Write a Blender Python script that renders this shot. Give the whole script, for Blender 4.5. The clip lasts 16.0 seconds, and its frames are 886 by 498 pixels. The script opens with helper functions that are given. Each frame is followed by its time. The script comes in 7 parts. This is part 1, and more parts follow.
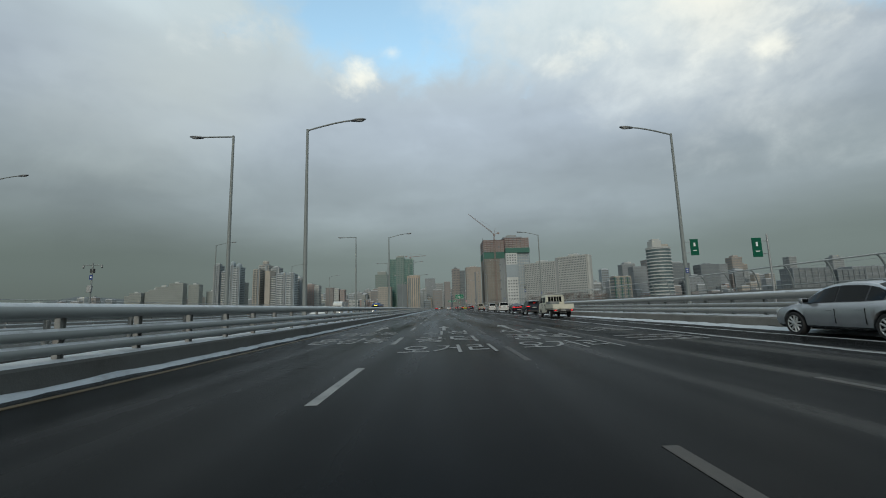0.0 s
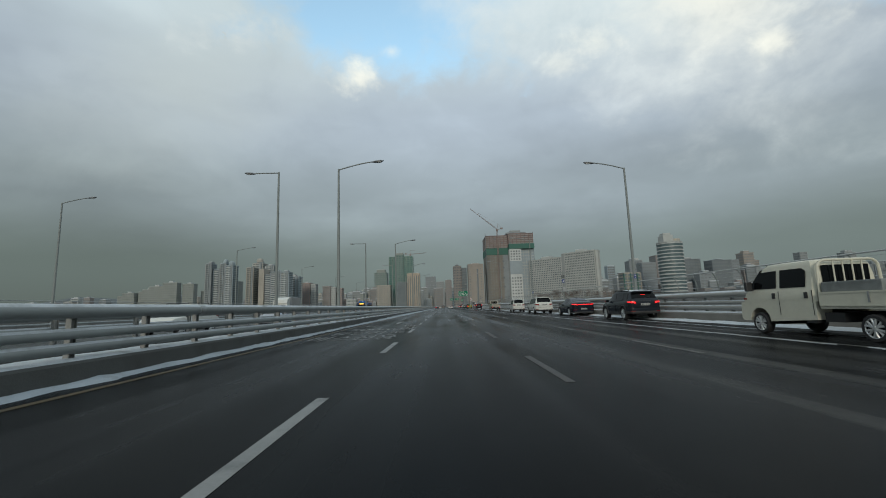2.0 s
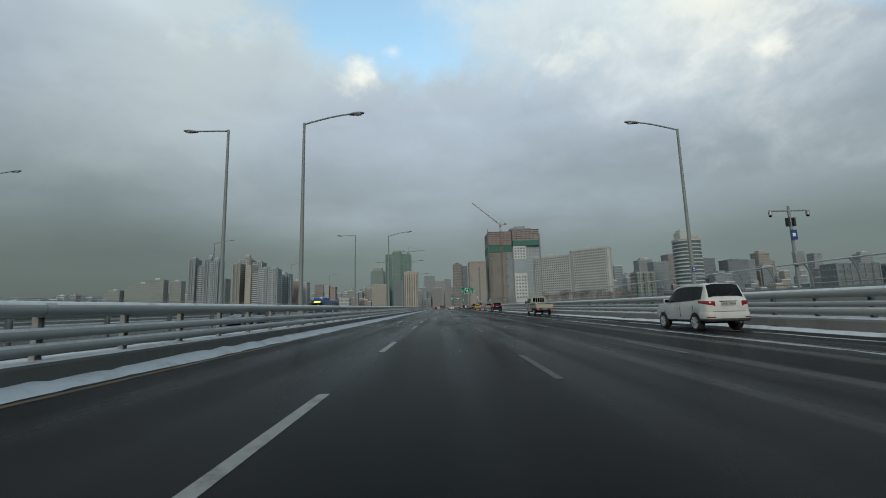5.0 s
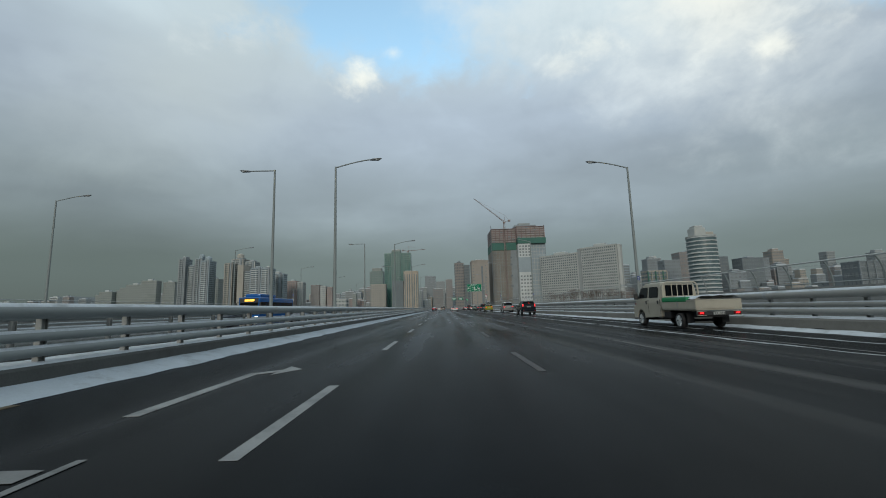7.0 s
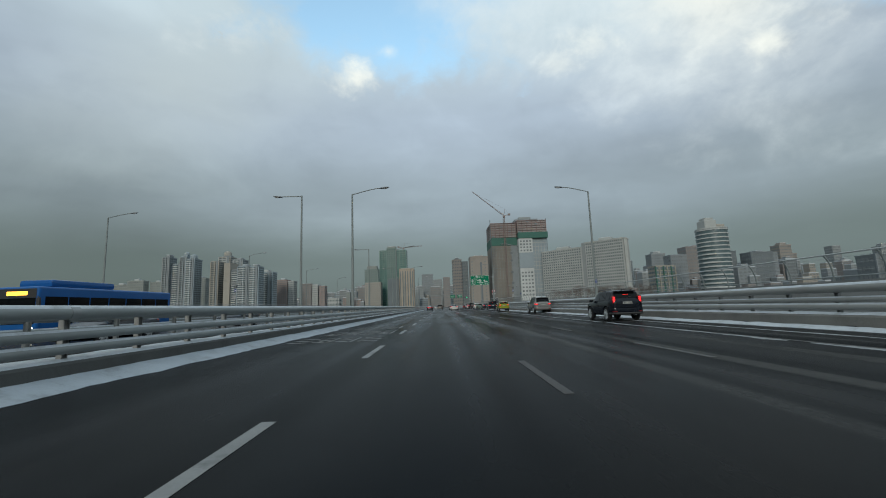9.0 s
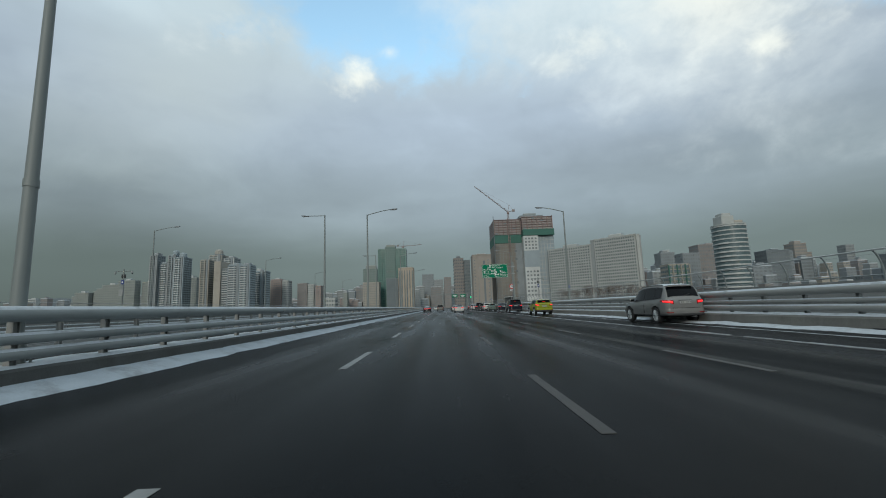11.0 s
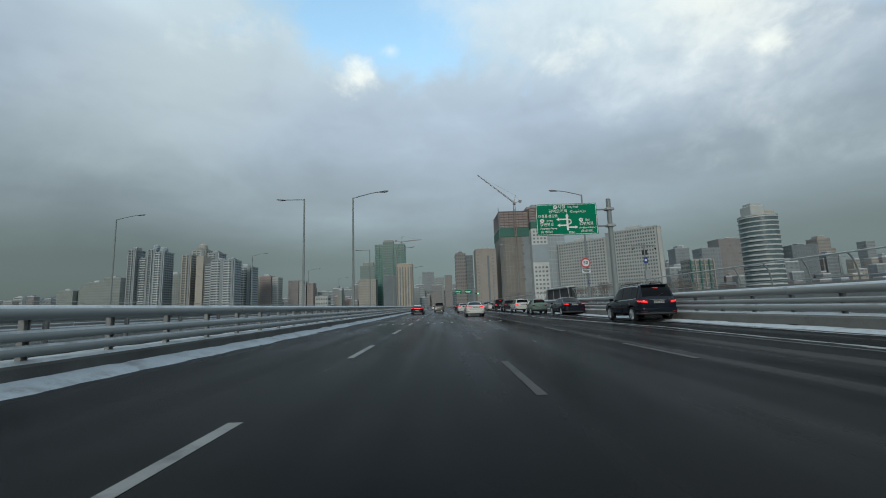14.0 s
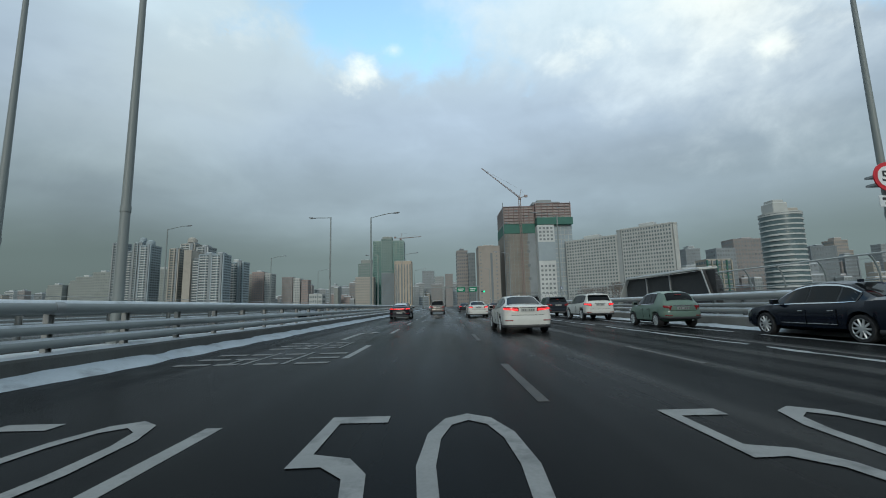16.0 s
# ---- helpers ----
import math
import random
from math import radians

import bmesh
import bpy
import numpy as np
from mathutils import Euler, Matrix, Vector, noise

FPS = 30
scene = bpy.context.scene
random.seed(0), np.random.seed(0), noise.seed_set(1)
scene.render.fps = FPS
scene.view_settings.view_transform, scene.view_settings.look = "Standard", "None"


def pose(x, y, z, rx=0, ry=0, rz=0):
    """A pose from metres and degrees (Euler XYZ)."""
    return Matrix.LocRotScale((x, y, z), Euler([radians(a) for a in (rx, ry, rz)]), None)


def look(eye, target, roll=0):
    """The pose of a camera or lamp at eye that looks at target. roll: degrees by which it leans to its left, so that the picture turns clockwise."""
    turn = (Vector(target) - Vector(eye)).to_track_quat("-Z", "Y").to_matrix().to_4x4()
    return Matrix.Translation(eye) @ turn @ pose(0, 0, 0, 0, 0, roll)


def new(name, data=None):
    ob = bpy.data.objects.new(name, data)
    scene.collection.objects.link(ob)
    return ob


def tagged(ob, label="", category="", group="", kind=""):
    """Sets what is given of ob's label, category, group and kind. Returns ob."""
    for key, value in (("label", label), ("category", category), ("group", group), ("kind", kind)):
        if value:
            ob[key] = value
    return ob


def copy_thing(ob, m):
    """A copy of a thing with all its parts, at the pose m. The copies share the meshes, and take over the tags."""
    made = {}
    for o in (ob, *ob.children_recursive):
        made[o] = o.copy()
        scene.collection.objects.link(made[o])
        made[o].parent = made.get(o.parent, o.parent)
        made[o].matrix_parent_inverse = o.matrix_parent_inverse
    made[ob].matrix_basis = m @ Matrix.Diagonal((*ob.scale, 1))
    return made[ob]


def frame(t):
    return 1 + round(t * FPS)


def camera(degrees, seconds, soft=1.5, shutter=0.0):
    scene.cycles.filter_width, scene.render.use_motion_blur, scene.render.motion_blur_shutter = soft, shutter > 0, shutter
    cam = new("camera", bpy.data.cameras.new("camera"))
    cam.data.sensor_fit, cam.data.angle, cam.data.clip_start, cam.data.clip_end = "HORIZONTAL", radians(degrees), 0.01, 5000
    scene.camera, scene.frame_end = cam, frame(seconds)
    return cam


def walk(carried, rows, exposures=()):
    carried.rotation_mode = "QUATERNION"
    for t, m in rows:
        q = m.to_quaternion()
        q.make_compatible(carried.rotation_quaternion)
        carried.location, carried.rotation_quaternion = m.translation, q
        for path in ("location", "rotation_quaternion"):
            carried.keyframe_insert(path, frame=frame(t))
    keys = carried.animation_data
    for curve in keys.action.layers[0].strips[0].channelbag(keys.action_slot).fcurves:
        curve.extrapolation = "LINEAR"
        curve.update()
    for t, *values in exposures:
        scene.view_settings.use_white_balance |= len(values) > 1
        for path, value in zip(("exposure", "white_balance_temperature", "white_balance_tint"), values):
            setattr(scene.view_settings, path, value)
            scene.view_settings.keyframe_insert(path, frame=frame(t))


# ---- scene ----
PATH = [
    (0.0, (-0.254, 0.621, 1.076), (-0.189, 10.521, 2.488), -1.65),
    (0.5, (-0.261, 6.832, 1.076), (-0.190, 16.734, 2.472), -1.70),
    (1.0, (-0.268, 13.844, 1.076), (-0.201, 23.745, 2.478), -1.98),
    (1.5, (-0.274, 20.717, 1.076), (-0.217, 30.619, 2.469), -1.96),
    (2.0, (-0.278, 27.479, 1.076), (-0.233, 37.383, 2.458), -1.93),
    (2.5, (-0.280, 34.018, 1.076), (-0.239, 43.920, 2.470), -1.98),
    (3.0, (-0.280, 40.346, 1.076), (-0.236, 50.247, 2.482), -1.92),
    (3.5, (-0.277, 47.489, 1.076), (-0.220, 57.388, 2.486), -1.72),
    (4.0, (-0.272, 54.341, 1.076), (-0.199, 64.243, 2.467), -1.53),
    (6.5, (-0.200, 87.680, 1.076), (-0.163, 97.580, 2.482), -1.60),
    (7.0, (-0.176, 94.506, 1.076), (-0.142, 104.405, 2.491), -1.64),
    (7.5, (-0.149, 100.966, 1.076), (-0.103, 110.867, 2.478), -1.59),
    (8.0, (-0.120, 107.090, 1.076), (-0.048, 116.992, 2.466), -1.67),
    (8.5, (-0.088, 114.126, 1.076), (0.012, 124.028, 2.466), -2.04),
    (9.0, (-0.054, 120.887, 1.076), (0.049, 130.791, 2.455), -2.10),
    (11.5, (0.130, 153.509, 1.076), (0.198, 163.410, 2.476), -2.00),
    (12.0, (0.167, 160.231, 1.076), (0.239, 170.135, 2.460), -1.82),
    (12.5, (0.202, 166.486, 1.076), (0.262, 176.389, 2.465), -1.92),
    (13.0, (0.234, 172.641, 1.076), (0.286, 182.546, 2.452), -1.83),
    (13.5, (0.263, 179.450, 1.076), (0.329, 189.353, 2.458), -1.95),
    (14.0, (0.289, 186.098, 1.076), (0.351, 196.003, 2.448), -2.01),
    (14.5, (0.309, 192.647, 1.076), (0.358, 202.552, 2.453), -1.95),
    (15.0, (0.323, 198.951, 1.076), (0.365, 208.855, 2.457), -1.96),
    (15.5, (0.330, 204.888, 1.076), (0.373, 214.794, 2.449), -1.68),
    (16.0, (0.330, 210.839, 1.076), (0.372, 220.745, 2.441), -1.30),
]
# white balance drifts from slightly warm to cooler
EXPOSURES = [(0.0, 0.0, 6650, 4), (4.0, 0.0, 6600, 4), (7.0, 0.0, 6450, 4), (11.5, 0.03, 6350, 3), (14.0, 0.05, 6250, 3), (16.0, 0.16, 6150, 2)]
cam = camera(94.0, 16.0, soft=1.0)
walk(cam, [(t, look(eye, target, roll)) for t, eye, target, roll in PATH], EXPOSURES)

# ------------------------------------------------------------------ light
SKY_STRENGTH = 1.0


def world_sky():
    """Broken overcast: clear sky in the gaps, layered cloud in front of it, thick haze at the horizon."""
    w = bpy.data.worlds.new("winter_sky")
    scene.world = w
    w.use_nodes = True
    nt = w.node_tree
    nt.nodes.clear()
    N, L = nt.nodes.new, nt.links.new

    def math_(op, a, b=None, c=None, clamp=False):
        n = N("ShaderNodeMath")
        n.operation = op
        n.use_clamp = clamp
        for k, v in enumerate((a, b, c)):
            if v is None:
                continue
            if isinstance(v, (int, float)):
                n.inputs[k].default_value = v
            else:
                L(v, n.inputs[k])
        return n.outputs[0]

    def ramp(v, stops):
        n = N("ShaderNodeValToRGB")
        n.color_ramp.interpolation = "EASE"
        el = n.color_ramp.elements
        while len(el) < len(stops):
            el.new(0.5)
        for e, (p, c) in zip(el, stops):
            e.position = p
            e.color = (*c, 1) if len(c) == 3 else (c[0], c[0], c[0], 1)
        L(v, n.inputs[0])
        return n.outputs[0]

    def mix(f, a, b, mode="MIX"):
        n = N("ShaderNodeMix")
        n.data_type = "RGBA"
        n.blend_type = mode
        for v, s in ((f, n.inputs[0]), (a, n.inputs[6]), (b, n.inputs[7])):
            if isinstance(v, (int, float)):
                s.default_value = v
            elif isinstance(v, tuple):
                s.default_value = (*v, 1)
            else:
                L(v, s)
        return n.outputs[2]

    tc = N("ShaderNodeTexCoord")
    sep = N("ShaderNodeSeparateXYZ")
    L(tc.outputs["Generated"], sep.inputs[0])
    x, y, z = sep.outputs
    up = math_("MAXIMUM", z, 0.0)
    # cloud sheet: a plane overhead, squeezed towards the horizon
    h = math_("ADD", up, 0.16)
    comb = N("ShaderNodeCombineXYZ")
    L(math_("DIVIDE", x, h), comb.inputs[0])
    L(math_("DIVIDE", y, h), comb.inputs[1])

    def noise_(scale, detail, rough, off=(0, 0, 0), stretch=(1, 1, 1), warp=0.0, source=None):
        m = N("ShaderNodeMapping")
        m.inputs["Location"].default_value = off
        m.inputs["Scale"].default_value = stretch
        L(source or comb.outputs[0], m.inputs[0])
        n = N("ShaderNodeTexNoise")
        n.inputs["Scale"].default_value = scale
        n.inputs["Detail"].default_value = detail
        n.inputs["Roughness"].default_value = rough
        n.inputs["Distortion"].default_value = warp
        L(m.outputs[0], n.inputs["Vector"])
        return n.outputs["Fac"]

    big = noise_(0.62, 4, 0.50, (3.1, 1.7, 0), (1.0, 1.25, 1))
    fine = noise_(4.6, 6, 0.55, (0.4, 5.2, 0), (1, 1, 1.35), 0.25, tc.outputs["Generated"])
    # clear air
    sky = N("ShaderNodeTexSky")
    sky.sky_type = "NISHITA"
    sky.sun_disc = False
    sky.sun_elevation = radians(20)
    sky.sun_rotation = radians(188)
    sky.air_density = 1.0
    sky.dust_density = 1.5
    clear = mix(1.0, sky.outputs[0], (0.36, 0.38, 0.34), "MULTIPLY")
    clear = mix(0.10, clear, (0.62, 0.74, 0.82))
    # cloud colour by height, shaded by its own folds
    base = ramp(up, [(0.0, (0.178, 0.208, 0.208)), (0.10, (0.215, 0.258, 0.263)), (0.24, (0.340, 0.392, 0.448)), (0.42, (0.462, 0.525, 0.630)), (0.62, (0.610, 0.690, 0.755)), (1.0, (0.56, 0.63, 0.69))])
    fold = ramp(fine, [(0.30, (0.93,)), (0.50, (1.0,)), (0.70, (1.07,))])
    lump = ramp(big, [(0.30, (0.86,)), (0.5, (1.0,)), (0.70, (1.16,))])
    strata = ramp(noise_(2.6, 4, 0.5, (1.3, 0.2, 4.4), (1, 1, 3.4), 0.15, tc.outputs["Generated"]), [(0.34, (0.95,)), (0.5, (1.01,)), (0.66, (1.06,))])
    soft = ramp(up, [(0.03, (0.0,)), (0.24, (1.0,))])
    cloud = mix(soft, base, mix(1.0, mix(1.0, mix(1.0, base, fold, "MULTIPLY"), strata, "MULTIPLY"), lump, "MULTIPLY"))
    # the cloud bank is thicker, and darker, to both sides of the river's axis
    side = math_("ABSOLUTE", math_("SUBTRACT", x, 0.22))
    thick = ramp(side, [(0.10, (1.0, 1.0, 1.0)), (0.52, (0.84, 0.84, 0.82)), (0.85, (0.67, 0.675, 0.64))])
    low = ramp(up, [(0.10, (1.0,)), (0.52, (0.08,))])
    cloud = mix(low, cloud, mix(1.0, cloud, thick, "MULTIPLY"))

    ahead = math_("MAXIMUM", y, 0.02)
    u, v = math_("DIVIDE", x, ahead), math_("DIVIDE", z, ahead)
    wob = math_("ADD", math_("MULTIPLY", math_("SUBTRACT", fine, 0.5), 0.55), math_("MULTIPLY", math_("SUBTRACT", big, 0.5), 0.35))

    def step_(val, lo, hi, amp=1.0):
        n = N("ShaderNodeMapRange")
        n.interpolation_type = "SMOOTHSTEP"
        n.inputs["From Min"].default_value = lo
        n.inputs["From Max"].default_value = hi
        L(math_("MULTIPLY_ADD", wob, amp, val), n.inputs["Value"])
        return n.outputs[0]

    def patch(u0, u1, v0, v1, su, sv, amp, v=v):
        """A soft-edged region of the sky ahead, its rim broken up by the cloud's own folds."""
        a = math_("MULTIPLY", step_(u, u0 - su, u0 + su, amp), step_(math_("MULTIPLY", u, -1.0), -u1 - su, -u1 + su, amp))
        c = math_("MULTIPLY", step_(v, v0 - sv, v0 + sv, amp), step_(math_("MULTIPLY", v, -1.0), -v1 - sv, -v1 + sv, amp))
        return math_("MULTIPLY", a, c)

    slope = math_("MULTIPLY_ADD", math_("MINIMUM", math_("ADD", u, 0.10), 0.0), 0.40, v)
    puff = noise_(13.0, 7, 0.58, (7.7, 2.1, 0), (1, 1, 1.2), 0.3, tc.outputs["Generated"])

    def shaped(region, lo, hi, k_fine, k_puff):
        s = math_("MULTIPLY_ADD", math_("SUBTRACT", fine, 0.5), k_fine, region)
        s = math_("MULTIPLY_ADD", math_("SUBTRACT", puff, 0.5), k_puff, s)
        n = N("ShaderNodeMapRange")
        n.interpolation_type = "SMOOTHSTEP"
        n.inputs["From Min"].default_value = lo
        n.inputs["From Max"].default_value = hi
        L(math_("MULTIPLY", s, math_("GREATER_THAN", region, 0.001)), n.inputs["Value"])
        return n.outputs[0]

    def blob(u0, v0, ru, rv, edge, k_fine, k_puff):
        """A torn tuft or hole: an oval of the sky ahead, eaten into by the folds."""
        a = math_("POWER", math_("MULTIPLY", math_("SUBTRACT", u, u0), 1 / ru), 2.0)
        c = math_("POWER", math_("MULTIPLY", math_("SUBTRACT", v, v0), 1 / rv), 2.0)
        d = math_("SUBTRACT", 1.0, math_("SQRT", math_("ADD", a, c)))
        d = math_("MULTIPLY_ADD", math_("SUBTRACT", fine, 0.5), k_fine, d)
        d = math_("MULTIPLY_ADD", math_("SUBTRACT", puff, 0.5), k_puff, d)
        n = N("ShaderNodeMapRange")
        n.interpolation_type = "SMOOTHSTEP"
        n.inputs["From Min"].default_value = 0.0
        n.inputs["From Max"].default_value = edge
        L(math_("MULTIPLY", d, math_("GREATER_THAN", y, 0.05)), n.inputs["Value"])
        return n.outputs[0]

    def lay(f, amount, colour):
        return mix(math_("MULTIPLY", f, amount), cloud, colour)

    tex = ramp(math_("MULTIPLY_ADD", fine, 0.6, math_("MULTIPLY", puff, 0.4)), [(0.34, (0.82,)), (0.5, (0.97,)), (0.64, (1.05,))])
    # lit fields of cloud, gaps in the cover, and tops that catch the sun
    cloud = lay(blob(-0.66, 0.60, 0.66, 0.32, 1.1, 0.8, 0.2), 0.45, (0.605, 0.64, 0.625))
    cloud = lay(shaped(patch(-0.46, 0.12, 0.60, 4.0, 0.20, 0.11, 0.7, slope), 0.05, 1.0, -1.5, -1.1), 0.95, clear)
    cloud = lay(blob(-0.52, 0.74, 0.16, 0.07, 0.9, 1.2, 2.4), 0.4, (0.80, 0.82, 0.84))
    cloud = lay(blob(0.22, 0.90, 0.42, 0.34, 1.1, 1.3, 0.7), 0.80, (0.76, 0.82, 0.89))
    cloud = lay(blob(0.78, 0.76, 0.68, 0.44, 1.2, 1.5, 0.5), 0.85, mix(1.0, (0.84, 0.86, 0.87), tex, "MULTIPLY"))
    cloud = lay(blob(1.16, 0.86, 0.16, 0.10, 0.8, -1.4, -1.4), 0.8, clear)
    cloud = lay(blob(0.76, 0.82, 0.34, 0.24, 1.1, 1.3, 0.9), 0.85, mix(1.0, (1.0, 0.96, 0.90), tex, "MULTIPLY"))
    for u0, v0, ru, rv, k in ((0.90, 0.665, 0.10, 0.065, 0.85), (0.42, 0.68, 0.09, 0.05, 0.55), (0.33, 0.615, 0.07, 0.04, 0.40), (-0.205, 0.595, 0.066, 0.046, 0.9), (-0.115, 0.665, 0.026, 0.020, 0.5), (1.02, 0.74, 0.12, 0.05, 0.5)):
        cloud = lay(blob(u0, v0, ru * 1.25, rv * 1.25, 1.25, 1.4, 2.4), k, mix(1.0, (1.02, 0.99, 0.93), tex, "MULTIPLY"))
    cloud = mix(1.0, cloud, (0.98, 1.0, 1.005), "MULTIPLY")
    bg = N("ShaderNodeBackground")
    L(cloud, bg.inputs[0])
    bg.inputs[1].default_value = SKY_STRENGTH
    out = N("ShaderNodeOutputWorld")
    L(bg.outputs[0], out.inputs[0])


world_sky()
sun = new("sun", bpy.data.lights.new("sun", "SUN"))
sun.data.energy = 1.25
sun.data.angle = radians(14)
sun.data.color = (1.0, 0.93, 0.84)
sun.matrix_world = look((-14, -100, 38), (0, 0, 0))


# ------------------------------------------------------------------ materials
def material(name, color, rough=0.6, metal=0.0, vary=0.15, scale=3.0, fine=40.0, bump=0.0, coat=0.0, spec=0.5, stretch=(1, 1, 1), emit=None, emit_power=0.0, second=None, second_amount=0.0, second_scale=1.0):
    m = bpy.data.materials.new(name)
    m.use_nodes = True
    nt = m.node_tree
    N, L = nt.nodes.new, nt.links.new
    b = nt.nodes["Principled BSDF"]
    b.inputs["Roughness"].default_value = rough
    b.inputs["Metallic"].default_value = metal
    b.inputs["Coat Weight"].default_value = coat
    b.inputs["Coat Roughness"].default_value = 0.08
    b.inputs["Specular IOR Level"].default_value = spec
    if emit:
        b.inputs["Emission Color"].default_value = (*emit, 1)
        b.inputs["Emission Strength"].default_value = emit_power
    b.inputs["Base Color"].default_value = (*color, 1)
    if vary <= 0:
        return m
    geo = N("ShaderNodeNewGeometry")
    mp = N("ShaderNodeMapping")
    mp.inputs["Scale"].default_value = stretch
    L(geo.outputs["Position"], mp.inputs[0])
    n1, n2 = N("ShaderNodeTexNoise"), N("ShaderNodeTexNoise")
    for n, s, d in ((n1, scale, 5), (n2, fine, 4)):
        n.inputs["Scale"].default_value = s
        n.inputs["Detail"].default_value = d
        n.inputs["Roughness"].default_value = 0.6
        L(mp.outputs[0], n.inputs["Vector"])
    add = N("ShaderNodeMath")
    add.operation = "MULTIPLY_ADD"
    L(n2.outputs["Fac"], add.inputs[0])
    add.inputs[1].default_value = 0.5
    L(n1.outputs["Fac"], add.inputs[2])
    r = N("ShaderNodeMapRange")
    r.inputs["From Min"].default_value, r.inputs["From Max"].default_value = 0.45, 1.05
    r.inputs["To Min"].default_value, r.inputs["To Max"].default_value = 1 - vary, 1 + vary
    L(add.outputs[0], r.inputs["Value"])
    mul = N("ShaderNodeVectorMath")
    mul.operation = "SCALE"
    mul.inputs[0].default_value = color
    L(r.outputs[0], mul.inputs["Scale"])
    col = mul.outputs[0]
    if second:
        n3 = N("ShaderNodeTexNoise")
        n3.inputs["Scale"].default_value = second_scale
        n3.inputs["Detail"].default_value = 6
        n3.inputs["Roughness"].default_value = 0.65
        L(mp.outputs[0], n3.inputs["Vector"])
        f = N("ShaderNodeMapRange")
        f.inputs["From Min"].default_value, f.inputs["From Max"].default_value = 0.52, 0.68
        f.inputs["To Max"].default_value = second_amount
        L(n3.outputs["Fac"], f.inputs["Value"])
        mx = N("ShaderNodeMix")
        mx.data_type = "RGBA"
        L(f.outputs[0], mx.inputs[0])
        L(col, mx.inputs[6])
        mx.inputs[7].default_value = (*second, 1)
        col = mx.outputs[2]
    L(col, b.inputs["Base Color"])
    rr = N("ShaderNodeMapRange")
    rr.inputs["To Min"].default_value, rr.inputs["To Max"].default_value = max(0.02, rough - 0.12), min(1, rough + 0.12)
    L(n1.outputs["Fac"], rr.inputs["Value"])
    L(rr.outputs[0], b.inputs["Roughness"])
    if bump > 0:
        bp = N("ShaderNodeBump")
        bp.inputs["Strength"].default_value = bump
        bp.inputs["Distance"].default_value = 0.02
        L(n2.outputs["Fac"], bp.inputs["Height"])
        L(bp.outputs[0], b.inputs["Normal"])
    return m


